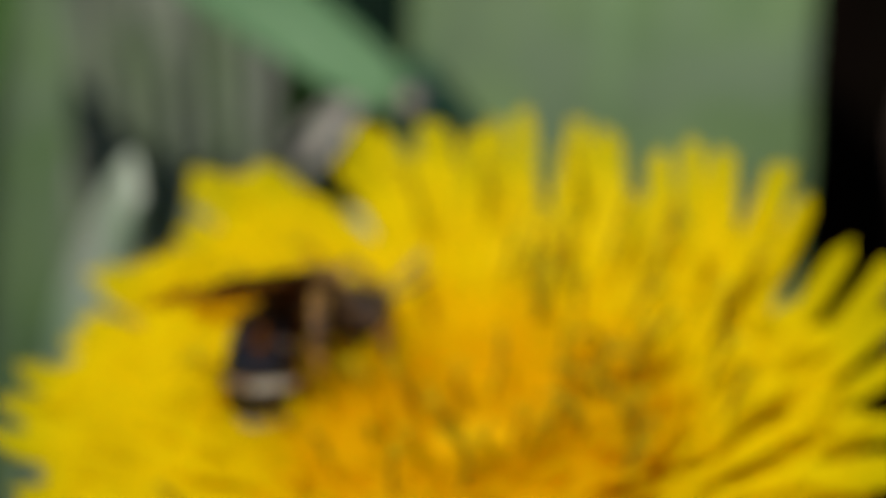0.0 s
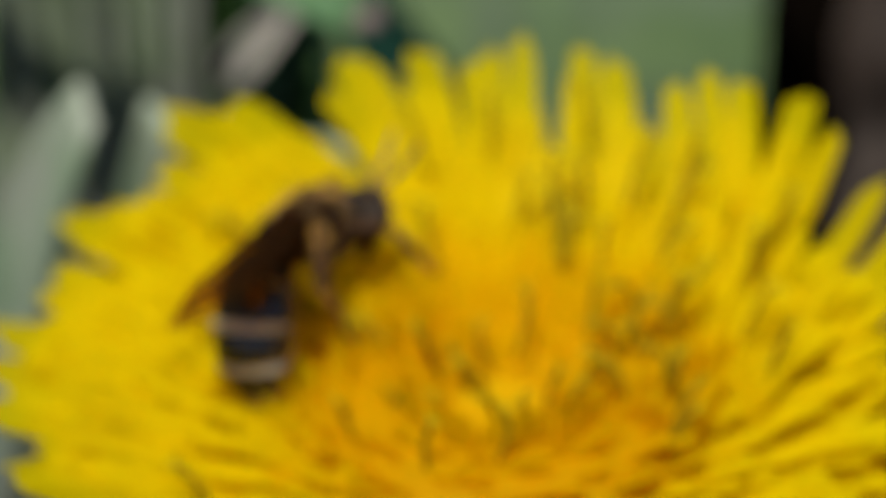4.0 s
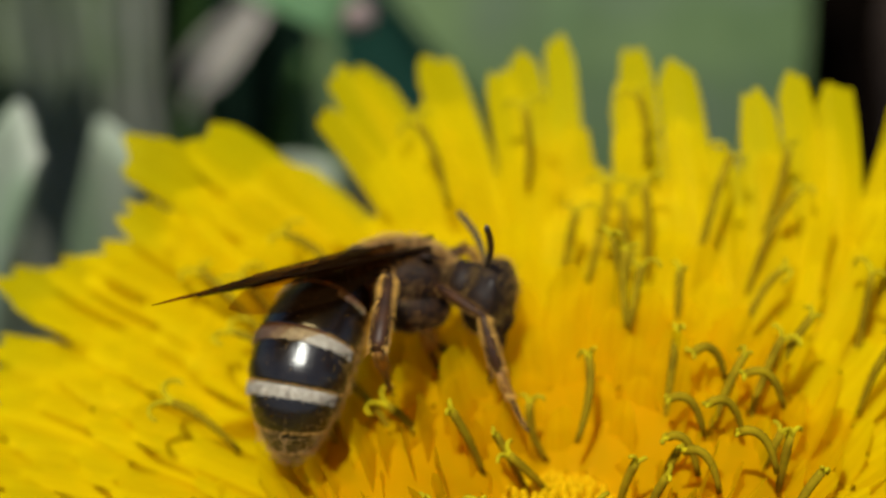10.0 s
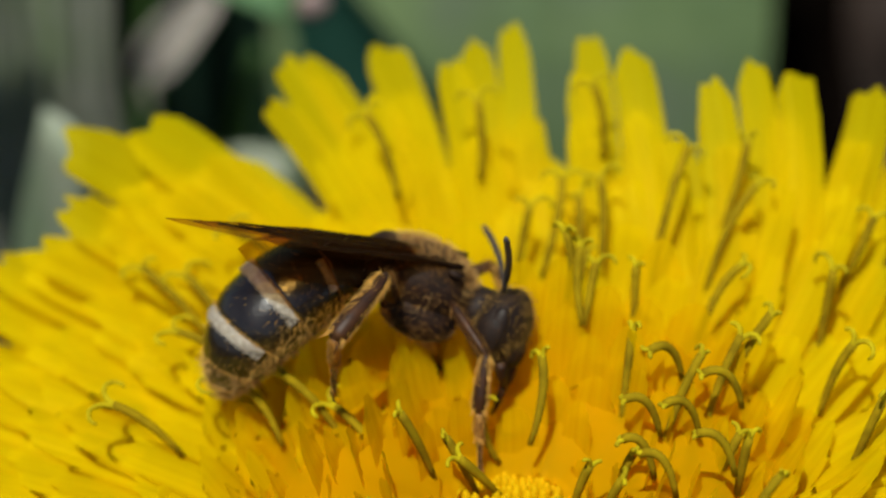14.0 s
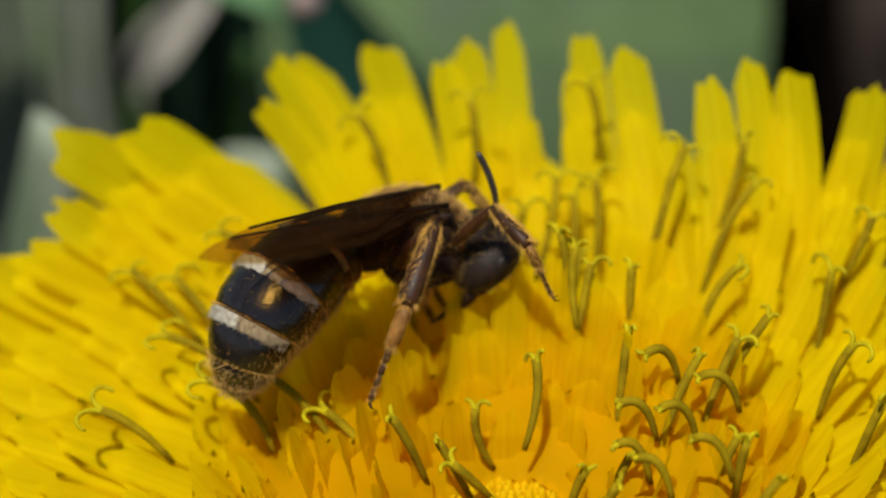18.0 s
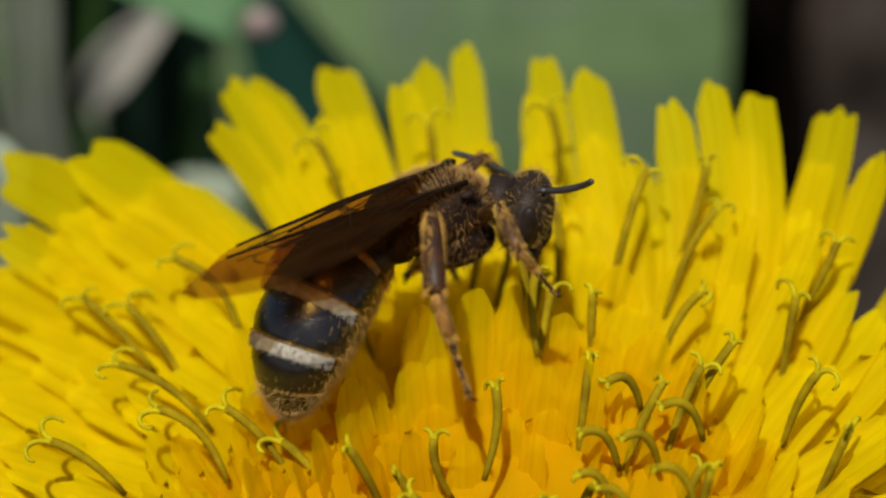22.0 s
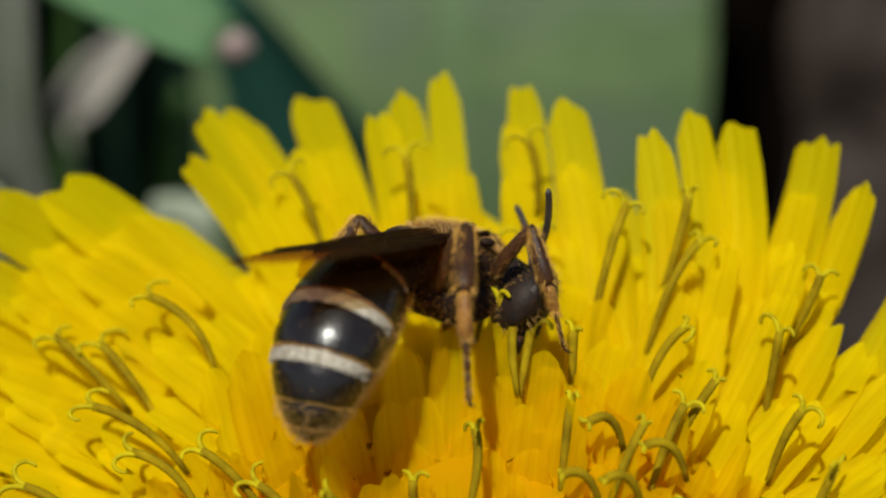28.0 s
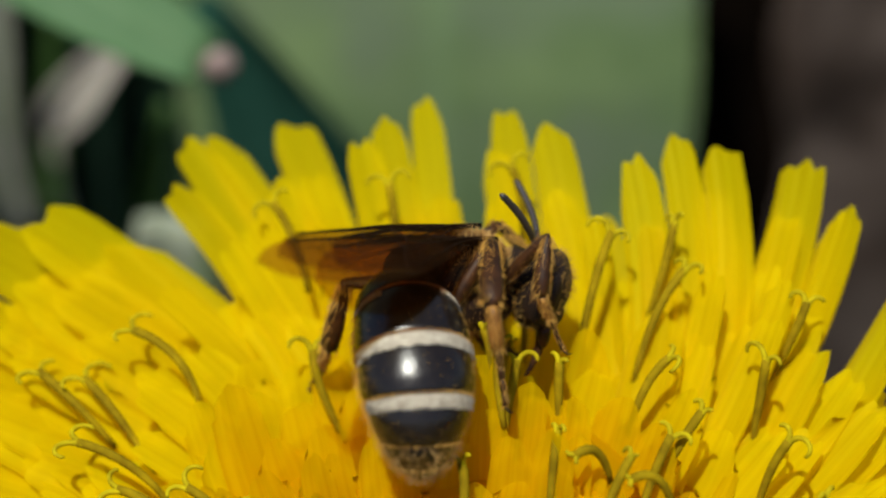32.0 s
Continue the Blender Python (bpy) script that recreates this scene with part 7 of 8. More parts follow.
    walk(fore_leg_near_foot, [
        (0, pose(0.0025208, -0.0011117, -0.00013721, 60.07, 18.16, -49.29)),
        (1, pose(0.0025208, -0.0011117, -0.00013721, 60.07, 18.16, -49.29)),
        (2, pose(0.0025208, -0.0011117, -0.00013721, 60.07, 18.16, -49.29)),
        (5, pose(0.0025208, -0.0011117, -0.00013721, 60.07, 18.16, -49.29)),
        (6, pose(0.0025208, -0.0011117, -0.00013721, 60.07, 18.16, -49.29)),
        (7, pose(0.0021557, -0.0013387, 3.8441e-05, 4.322, 26.9, -126.8)),
        (8, pose(0.0021713, -0.0013186, -0.00019304, 0.7086, 26.71, -135.1)),
        (9, pose(0.0021695, -0.0012604, 0.00043545, 32.26, 25.28, -109)),
        (10, pose(0.0025208, -0.0011117, -0.00013721, 60.07, 18.16, -49.29)),
        (11, pose(0.0025208, -0.0011117, -0.00013721, 60.07, 18.16, -49.29)),
        (12, pose(0.0025208, -0.0011117, -0.00013721, 60.07, 18.16, -49.29)),
        (13, pose(0.0017573, -0.0013492, 0.00050748, 63.94, 16.75, -61.01)),
        (14, pose(0.0025208, -0.0011117, -0.00013721, 60.07, 18.16, -49.29)),
        (15, pose(0.0025208, -0.0011117, -0.00013721, 60.07, 18.16, -49.29)),
        (18, pose(0.0020282, -0.0013318, 0.00038128, 47.88, 21.95, -124.9)),
        (19, pose(0.0011432, 0.00056598, -0.0012544, -87.97, -9.127, 147.5)),
        (20, pose(0.0012241, 0.00065985, -0.0012352, -93.62, 2.15, 146)),
        (21, pose(0.0019496, 0.0011352, -0.00083157, -88.01, -9.04, 128.7)),
        (22, pose(0.0022571, -0.0012921, 3.577e-05, 3.434, 26.86, -131)),
        (23, pose(0.001087, -0.0013333, -0.00024838, -25.47, 22.53, -160)),
        (24, pose(0.0014657, -0.0014416, 7.8136e-05, -21.46, 23.48, -137)),
        (25, pose(0.001564, -0.0013862, -0.00042375, -21.5, 23.47, -138.6)),
        (28, pose(0.00092287, -0.0012595, -0.00024034, 27.15, 25.99, -135.1)),
        (29, pose(0.0011265, -0.0013693, -5.8503e-05, 16.2, 26.89, -142.9)),
        (30, pose(0.0024328, -0.0011667, -0.00021859, -26.77, 22.19, -123.4)),
        (31, pose(0.0024228, -0.0011868, -0.00013053, -25.12, 22.61, -123.1)),
        (32, pose(0.00058463, -0.00096011, 0.00038693, 41.39, 23.54, -125.9)),
    ])
    walk(mid_leg_near, [
        (0, pose(0.0002, -0.00075, -0.0004, 60.947, -12.374, -20.087)),
        (0.5, pose(0.0002, -0.00075, -0.0004, 55.551, 4.1784, -2.0876)),
        (1, pose(0.0002, -0.00075, -0.0004, 60.438, -5.0074, -13.551)),
        (1.5, pose(0.0002, -0.00075, -0.0004, 60.323, -4.7966, -13.036)),
        (2, pose(0.0002, -0.00075, -0.0004, 58.819, -2.4489, -9.6144)),
        (2.5, pose(0.0002, -0.00075, -0.0004, 56.381, 6.9006, 0.77555)),
        (4.5, pose(0.0002, -0.00075, -0.0004, 56.29, 1.2331, -4.2084)),
        (5, pose(0.0002, -0.00075, -0.0004, 56.91, -2.5782, -5.7608)),
        (5.5, pose(0.0002, -0.00075, -0.0004, 59.128, -2.0644, -7.2353)),
        (6, pose(0.0002, -0.00075, -0.0004, 58.55, 5.6126, 4.3426)),
        (6.5, pose(0.0002, -0.00075, -0.0004, 60.971, 3.1319, -0.8638)),
        (7, pose(0.0002, -0.00075, -0.0004, 62.103, 5.6568, 3.4094)),
        (7.5, pose(0.0002, -0.00075, -0.0004, 61.484, 1.6622, -1.9507)),
        (8, pose(0.0002, -0.00075, -0.0004, 59.332, 2.1156, 1.1123)),
        (8.5, pose(0.0002, -0.00075, -0.0004, 60.79, -1.1676, -4.5734)),
        (9, pose(0.0002, -0.00075, -0.0004, 57.139, 1.7852, 3.2278)),
        (9.5, pose(0.0002, -0.00075, -0.0004, 57.502, -2.353, -2.7638)),
        (10, pose(0.0002, -0.00075, -0.0004, 57.083, -5.943, -6.5395)),
        (10.5, pose(0.0002, -0.00075, -0.0004, 56.834, -4.2732, -6.6596)),
        (11, pose(0.0002, -0.00075, -0.0004, 53.763, 4.0419, 3.7221)),
        (11.5, pose(0.0002, -0.00075, -0.0004, 53.252, -3.1828, -7.1346)),
        (12, pose(0.0002, -0.00075, -0.0004, 51.81, -0.39485, -2.1955)),
        (12.5, pose(0.0002, -0.00075, -0.0004, 52.038, 0.53723, -7.6267)),
        (13, pose(0.0002, -0.00075, -0.0004, 54.487, 13.848, 11.138)),
        (13.5, pose(0.0002, -0.00075, -0.0004, 53.115, -4.4521, -3.3328)),
        (14, pose(0.0002, -0.00075, -0.0004, 55.643, -11.581, -4.2278)),
        (14.5, pose(0.0002, -0.00075, -0.0004, 57.362, 3.1738, 13.955)),
        (15, pose(0.0002, -0.00075, -0.0004, 56.585, -5.5513, 11.864)),
        (15.5, pose(0.0002, -0.00075, -0.0004, 53.128, -2.0526, 10.248)),
        (17.5, pose(0.0002, -0.00075, -0.0004, 44.03, -1.0023, 4.8288)),
        (18, pose(0.0002, -0.00075, -0.0004, 41.214, -0.063494, 4.641)),
        (18.5, pose(0.0002, -0.00075, -0.0004, 39.032, 11.689, 14.588)),
        (19, pose(0.0002, -0.00075, -0.0004, 32.16, 3.8914, 4.1714)),
        (19.5, pose(0.0002, -0.00075, -0.0004, 25.973, 2.149, 1.9672)),
        (20, pose(0.0002, -0.00075, -0.0004, 23.884, -4.9271, -2.887)),
        (20.5, pose(0.0002, -0.00075, -0.0004, 31.067, -5.5423, -6.3999)),
        (21, pose(0.0002, -0.00075, -0.0004, 37.991, 2.9528, -6.4524)),
        (21.5, pose(0.0002, -0.00075, -0.0004, 43.864, 9.7953, -7.508)),
        (22, pose(0.0002, -0.00075, -0.0004, 59.786, 32.061, 16.523)),
        (22.5, pose(0.0002, -0.00075, -0.0004, 48.929, 25.113, 0.009797)),
        (23, pose(0.0002, -0.00075, -0.0004, 45.306, 23.558, -2.5307)),
        (23.5, pose(0.0002, -0.00075, -0.0004, 45.678, 22.221, -0.27311)),
        (24, pose(0.0002, -0.00075, -0.0004, 44.202, 18.945, -3.0696)),
        (25, pose(0.0002, -0.00075, -0.0004, 41.867, 9.0047, -4.3925)),
        (25.5, pose(0.0002, -0.00075, -0.0004, 43.498, 7.1926, -3.4994)),
        (27.5, pose(0.0002, -0.00075, -0.0004, 47.964, -1.4376, 5.84)),
        (28, pose(0.0002, -0.00075, -0.0004, 51.685, -12.124, -0.004004)),
        (28.5, pose(0.0002, -0.00075, -0.0004, 53.609, -13.949, 0.33874)),
        (29, pose(0.0002, -0.00075, -0.0004, 55.654, -15.322, 1.1022)),
        (29.5, pose(0.0002, -0.00075, -0.0004, 50.709, -15.403, 3.7723)),
        (30, pose(0.0002, -0.00075, -0.0004, 48.149, -19.929, 5.277)),
        (30.5, pose(0.0002, -0.00075, -0.0004, 44.911, -20.999, 4.5181)),
        (31, pose(0.0002, -0.00075, -0.0004, 41.743, -21.181, 3.5621)),
        (31.5, pose(0.0002, -0.00075, -0.0004, 32.698, -20.133, 10.53)),
        (32, pose(0.0002, -0.00075, -0.0004, 39.527, -20.935, -5.2359)),
    ])
    walk(hind_leg_near, [
        (0, pose(-0.00045, -0.00105, -0.0006, 90, -57.71, -38.5)),
        (1, pose(-0.00045, -0.00105, -0.0006, 90, -49.99, -67.94)),
        (2, pose(-0.00045, -0.00105, -0.0006, 90, -62.09, -38.3)),
        (5, pose(-0.00045, -0.00105, -0.0006, 90, -62.21, -82.16)),
        (6, pose(-0.00045, -0.00105, -0.0006, 90, -51.23, -95.17)),
        (7, pose(-0.00045, -0.00105, -0.0006, 90, -44.4, -96.23)),
        (8, pose(-0.00045, -0.00105, -0.0006, 90, -46.24, -96.24)),
        (9, pose(-0.00045, -0.00105, -0.0006, 90, -29.76, -74.39)),
        (10, pose(-0.00045, -0.00105, -0.0006, 90, -31.08, -73.93)),
        (11, pose(-0.00045, -0.00105, -0.0006, 90, -20.42, -75.46)),
        (12, pose(-0.00045, -0.00105, -0.0006, 90, -24.63, -93.58)),
        (13, pose(-0.00045, -0.00105, -0.0006, 90, -11.54, -99.58)),
        (14, pose(-0.00045, -0.00105, -0.0006, 90, -26.43, -102.3)),
        (15, pose(-0.00045, -0.00105, -0.0006, 90, -18.38, -121.3)),
        (18, pose(-0.00045, -0.00105, -0.0006, 90, -52.07, -49.24)),
        (19, pose(-0.00045, -0.00105, -0.0006, -12.75, -81.73, -77.12)),
        (20, pose(-0.00045, -0.00105, -0.0006, 90, -58.35, -51.64)),
        (21, pose(-0.00045, -0.00105, -0.0006, 90, -62.29, 9.012)),
        (22, pose(-0.00045, -0.00105, -0.0006, 90, -59.46, -88.54)),
        (23, pose(-0.00045, -0.00105, -0.0006, 14.17, -71.97, -104.9)),
        (24, pose(-0.00045, -0.00105, -0.0006, 90, -60.57, -114.7)),
        (25, pose(-0.00045, -0.00105, -0.0006, 90, -46.75, -106.7)),
        (28, pose(-0.00045, -0.00105, -0.0006, 90, -60.58, -77.67)),
        (29, pose(-0.00045, -0.00105, -0.0006, 90, -60.46, -83.35)),
        (30, pose(-0.00045, -0.00105, -0.0006, 90, -49.2, -97.8)),
        (31, pose(-0.00045, -0.00105, -0.0006, 90, -50.42, -96.51)),
        (32, pose(-0.00045, -0.00105, -0.0006, 90, -57.8, -1.571)),
    ])
    walk(hind_leg_near_shin, [
        (0, pose(0.00175, 4.4409e-19, -6.9961e-20, 41.5, -35.22, -128.1)),
        (1, pose(0.00175, 6.6613e-19, -9.2713e-20, -5.232, -40.52, -104)),
        (2, pose(0.00175, 3.3307e-19, 5.5511e-20, 46.57, -36.07, -155.1)),
        (5, pose(0.00175, -1.1102e-19, 1.3878e-20, -3.535, -26.92, -128.9)),
        (6, pose(0.00175, -5.5511e-19, 2.7756e-20, -20.16, -25.02, -108.7)),
        (7, pose(0.00175, -3.3307e-19, -1.926e-20, -22.04, -34.28, -106.2)),
        (8, pose(0.00175, 2.2204e-19, 3.6526e-20, -23.16, -30.98, -104.6)),
        (9, pose(0.00175, 2.2204e-19, -6.7564e-20, 8.994, -26.28, -107.2)),
        (10, pose(0.00175, 0, 5.5511e-20, 10.49, -12.47, -80.24)),
        (11, pose(0.00175, -1.1102e-19, 1.0255e-19, 8.18, -13.93, -77.38)),
        (12, pose(0.00175, 1.1102e-19, 4.1633e-20, -4.066, -1.176, -98.53)),
        (13, pose(0.00175, -1.6653e-19, 5.5511e-20, -13.02, -1.241, -63.49)),
        (14, pose(0.00175, -3.3307e-19, -1.0021e-19, -18.36, -2.08, -73.57)),
        (15, pose(0.00175, 1.1102e-19, -1.1102e-19, -32.35, 1.786, -89.27)),
        (18, pose(0.00175, -2.2204e-19, -3.8314e-20, 23.29, -44.27, -124.9)),
        (19, pose(0.00175, -1.3878e-20, 0, -80.88, 34.55, -108.4)),
        (20, pose(0.00175, -2.2204e-19, 1.1102e-19, 37.59, -11.97, -147.1)),
        (21, pose(0.00175, 4.4409e-19, 2.7756e-20, 46.05, -72.32, 162.2)),
        (22, pose(0.00175, 1.1102e-19, 2.5141e-20, -24.12, -16.38, -89.02)),
        (23, pose(0.00175, 5.5511e-20, -1.1102e-19, -71.8, 34.71, -107.2)),
        (24, pose(0.00175, 3.3307e-19, 4.2302e-20, -40.85, -30.83, -114.3)),
        (25, pose(0.00175, -5.5511e-19, 0, -42.46, -30.58, -90.13)),
        (28, pose(0.00175, -9.992e-19, -2.7756e-20, -2.038, -19.53, -106.7)),
        (29, pose(0.00175, 1.1102e-19, -3.313e-21, -1.125, -12.95, -115.1)),
        (30, pose(0.00175, -8.8818e-19, 1.8384e-20, -20.84, -23.08, -108.4)),
        (31, pose(0.00175, 1.1102e-19, 7.3907e-20, -21.48, -19.06, -102.3)),
        (32, pose(0.00175, -6.6613e-19, -1.1449e-19, 87.74, -54.59, -179.6)),
    ])
    walk(hind_leg_near_foot, [
        (0, pose(0.00066595, -0.001382, 0.00124, 51.41, 7.515, -145.3)),
        (1, pose(0.0013558, -0.0015862, 0.0013968, 21.7, 7.732, -141.6)),
        (2, pose(0.00017333, -0.0007307, 0.001266, 51.61, 7.506, -149.6)),
        (5, pose(0.00054741, -0.0014928, 0.00097352, 7.374, 7.101, -155.7)),
        (6, pose(0.0011256, -0.0018455, 0.00090925, -5.693, 6.14, -146.2)),
        (7, pose(0.0012556, -0.0017063, 0.001211, -10.86, 3.829, -172.8)),
        (8, pose(0.0012866, -0.001784, 0.0011068, -9.858, 3.356, -171.1)),
        (9, pose(0.0011786, -0.0018412, 0.00095178, 4.824, 15.86, -172.6)),
        (10, pose(0.002106, -0.0020689, 0.00046414, 5.586, 15.8, -174.7)),
        (11, pose(0.0022059, -0.0020363, 0.00051766, 17.89, 3.937, -160.8)),
        (12, pose(0.0014311, -0.0021258, 4.4121e-05, -4.775, -0.5433, -163)),
        (13, pose(0.0027095, -0.0019234, 4.656e-05, 7.168, -18.07, -152.3)),
        (14, pose(0.0023576, -0.0020609, 7.8039e-05, -19.65, 3.144, -160.5)),
        (15, pose(0.0017773, -0.0021488, -6.7012e-05, -23.54, -22.05, -160.1)),
        (18, pose(0.00086867, -0.0012622, 0.0015009, 39.52, -23.32, -146.5)),
        (19, pose(0.0011924, -0.0016807, -0.0012193, -88.58, 17.23, -171.8)),
        (20, pose(-1.6434e-05, -0.0011416, 0.00044594, 37.95, 6.806, -162.1)),
        (21, pose(0.0011283, 0.00019916, 0.0020485, 99.12, -9.03, -152.5)),
        (22, pose(0.0017853, -0.0020624, 0.00060627, 3.608, 4.289, -124.3)),
        (23, pose(0.0012271, -0.0016883, -0.0012242, -83.37, 47.28, -156.1)),
        (24, pose(0.00098886, -0.001682, 0.0011019, -26.43, -2.724, -132.9)),
        (25, pose(0.0017458, -0.001851, 0.0010937, -20.75, -3.851, -108)),
        (28, pose(0.0011682, -0.001941, 0.0007186, 13.67, 7.036, -140.2)),
        (29, pose(0.00086126, -0.0018975, 0.00048184, 8.503, 11.14, -140.7)),
        (30, pose(0.0011262, -0.0018769, 0.00084288, -7.036, 14.78, -137.1)),
        (31, pose(0.0013172, -0.0019856, 0.00070201, -5.223, 11.58, -134.4)),
        (32, pose(0.00050417, -9.0801e-06, 0.0017522, 88.45, -2.742, -138.9)),
    ])
    walk(fore_leg_far, [
        (0, pose(0.00075, 0.00085, 0.00015, 1.747, -10.815, -7.841)),
        (0.5, pose(0.00075, 0.00085, 0.00015, -2.433, 13.127, -12.43)),
        (1, pose(0.00075, 0.00085, 0.00015, 2.5419, -1.4582, -10.758)),
        (1.5, pose(0.00075, 0.00085, 0.00015, 2.4685, -0.91219, -10.664)),
        (2, pose(0.00075, 0.00085, 0.00015, 1.1782, 3.2287, -10.826)),
        (2.5, pose(0.00075, 0.00085, 0.00015, -2.0981, 16.983, -13.272)),
        (4.5, pose(0.00075, 0.00085, 0.00015, -1.3178, 9.765, -11.04)),
        (5, pose(0.00075, 0.00085, 0.00015, -0.37826, 6.4052, -8.6395)),
        (5.5, pose(0.00075, 0.00085, 0.00015, 1.6527, 5.4412, -9.8729)),
        (6, pose(0.00075, 0.00085, 0.00015, 0.653, 19.318, -10.154)),
        (6.5, pose(0.00075, 0.00085, 0.00015, 3.2738, 13.604, -10.851)),
        (7, pose(0.00075, 0.00085, 0.00015, 4.1157, 18.555, -10.715)),
        (7.5, pose(0.00075, 0.00085, 0.00015, 3.9813, 11.9, -10.176)),
        (8, pose(0.00075, 0.00085, 0.00015, 2.0284, 14.723, -8.8736)),
        (8.5, pose(0.00075, 0.00085, 0.00015, 4.3802, 6.5966, -8.1535)),
        (9, pose(0.00075, 0.00085, 0.00015, 1.8754, 13.105, -5.1168)),
        (9.5, pose(0.00075, 0.00085, 0.00015, 2.9789, 4.1895, -4.14)),
        (10, pose(0.00075, 0.00085, 0.00015, 3.0186, -2.6189, -2.4874)),
        (10.5, pose(0.00075, 0.00085, 0.00015, 3.5301, -3.3916, -3.0132)),
        (11, pose(0.00075, 0.00085, 0.00015, 1.1548, 8.2292, -2.4118)),
        (11.5, pose(0.00075, 0.00085, 0.00015, 1.381, -6.4459, -2.4247)),
        (12, pose(0.00075, 0.00085, 0.00015, 0.65627, -2.5352, -0.64552)),
        (12.5, pose(0.00075, 0.00085, 0.00015, 1.9141, -7.8292, -3.9497)),
        (13, pose(0.00075, 0.00085, 0.00015, 2.7088, 13.291, -1.4794)),
        (13.5, pose(0.00075, 0.00085, 0.00015, 2.3146, -11.117, -0.25839)),
        (14, pose(0.00075, 0.00085, 0.00015, 2.9851, -17.934, 1.1792)),
        (14.5, pose(0.00075, 0.00085, 0.00015, 5.6854, 3.6931, -3.0489)),
        (15, pose(0.00075, 0.00085, 0.00015, 4.3747, -5.0556, -1.3397)),
        (15.5, pose(0.00075, 0.00085, 0.00015, 3.1789, -4.2967, -4.3322)),
        (17.5, pose(0.00075, 0.00085, 0.00015, 2.7127, -7.8748, -6.0733)),
        (18, pose(0.00075, 0.00085, 0.00015, 2.0718, -7.3608, -6.1758)),
        (18.5, pose(0.00075, 0.00085, 0.00015, 4.0375, 9.4348, -3.8127)),
        (19, pose(0.00075, 0.00085, 0.00015, 3.3854, -1.1646, -6.6892)),
        (19.5, pose(0.00075, 0.00085, 0.00015, 2.4088, -2.0999, -6.62)),
        (20, pose(0.00075, 0.00085, 0.00015, 5.4733, -8.803, -7.6925)),
        (20.5, pose(0.00075, 0.00085, 0.00015, 5.4841, -17.001, -6.63)),
        (21, pose(0.00075, 0.00085, 0.00015, 5.836, -15.779, -6.3459)),
        (21.5, pose(0.00075, 0.00085, 0.00015, 5.4342, -16.995, -6.8098)),
        (22, pose(0.00075, 0.00085, 0.00015, 4.6085, 8.4574, -4.4722)),
        (22.5, pose(0.00075, 0.00085, 0.00015, 3.7291, -4.1235, -10.576)),
        (23, pose(0.00075, 0.00085, 0.00015, 3.0851, -3.713, -13.534)),
        (23.5, pose(0.00075, 0.00085, 0.00015, 4.2837, -0.14489, -13.399)),
        (24, pose(0.00075, 0.00085, 0.00015, 5.4962, -1.1313, -15.584)),
        (25, pose(0.00075, 0.00085, 0.00015, 6.5267, -3.38, -15.346)),
        (25.5, pose(0.00075, 0.00085, 0.00015, 6.8316, -3.6359, -15.638)),
        (27.5, pose(0.00075, 0.00085, 0.00015, 5.8828, -1.5033, -11.288)),
        (28, pose(0.00075, 0.00085, 0.00015, 7.4436, -12.519, -10.203)),
        (28.5, pose(0.00075, 0.00085, 0.00015, 7.9957, -12.821, -10.524)),
        (29, pose(0.00075, 0.00085, 0.00015, 8.7771, -12.493, -10.863)),
        (29.5, pose(0.00075, 0.00085, 0.00015, 6.8825, -9.7589, -9.0155)),
        (30, pose(0.00075, 0.00085, 0.00015, 6.7669, -11.295, -4.867)),
        (30.5, pose(0.00075, 0.00085, 0.00015, 6.0217, -11.841, -4.8222)),
        (31, pose(0.00075, 0.00085, 0.00015, 5.4203, -11.774, -5.5528)),
        (31.5, pose(0.00075, 0.00085, 0.00015, 0.84975, -6.5876, -0.67978)),
        (32, pose(0.00075, 0.00085, 0.00015, 7.1272, -14.298, -13.015)),
    ])
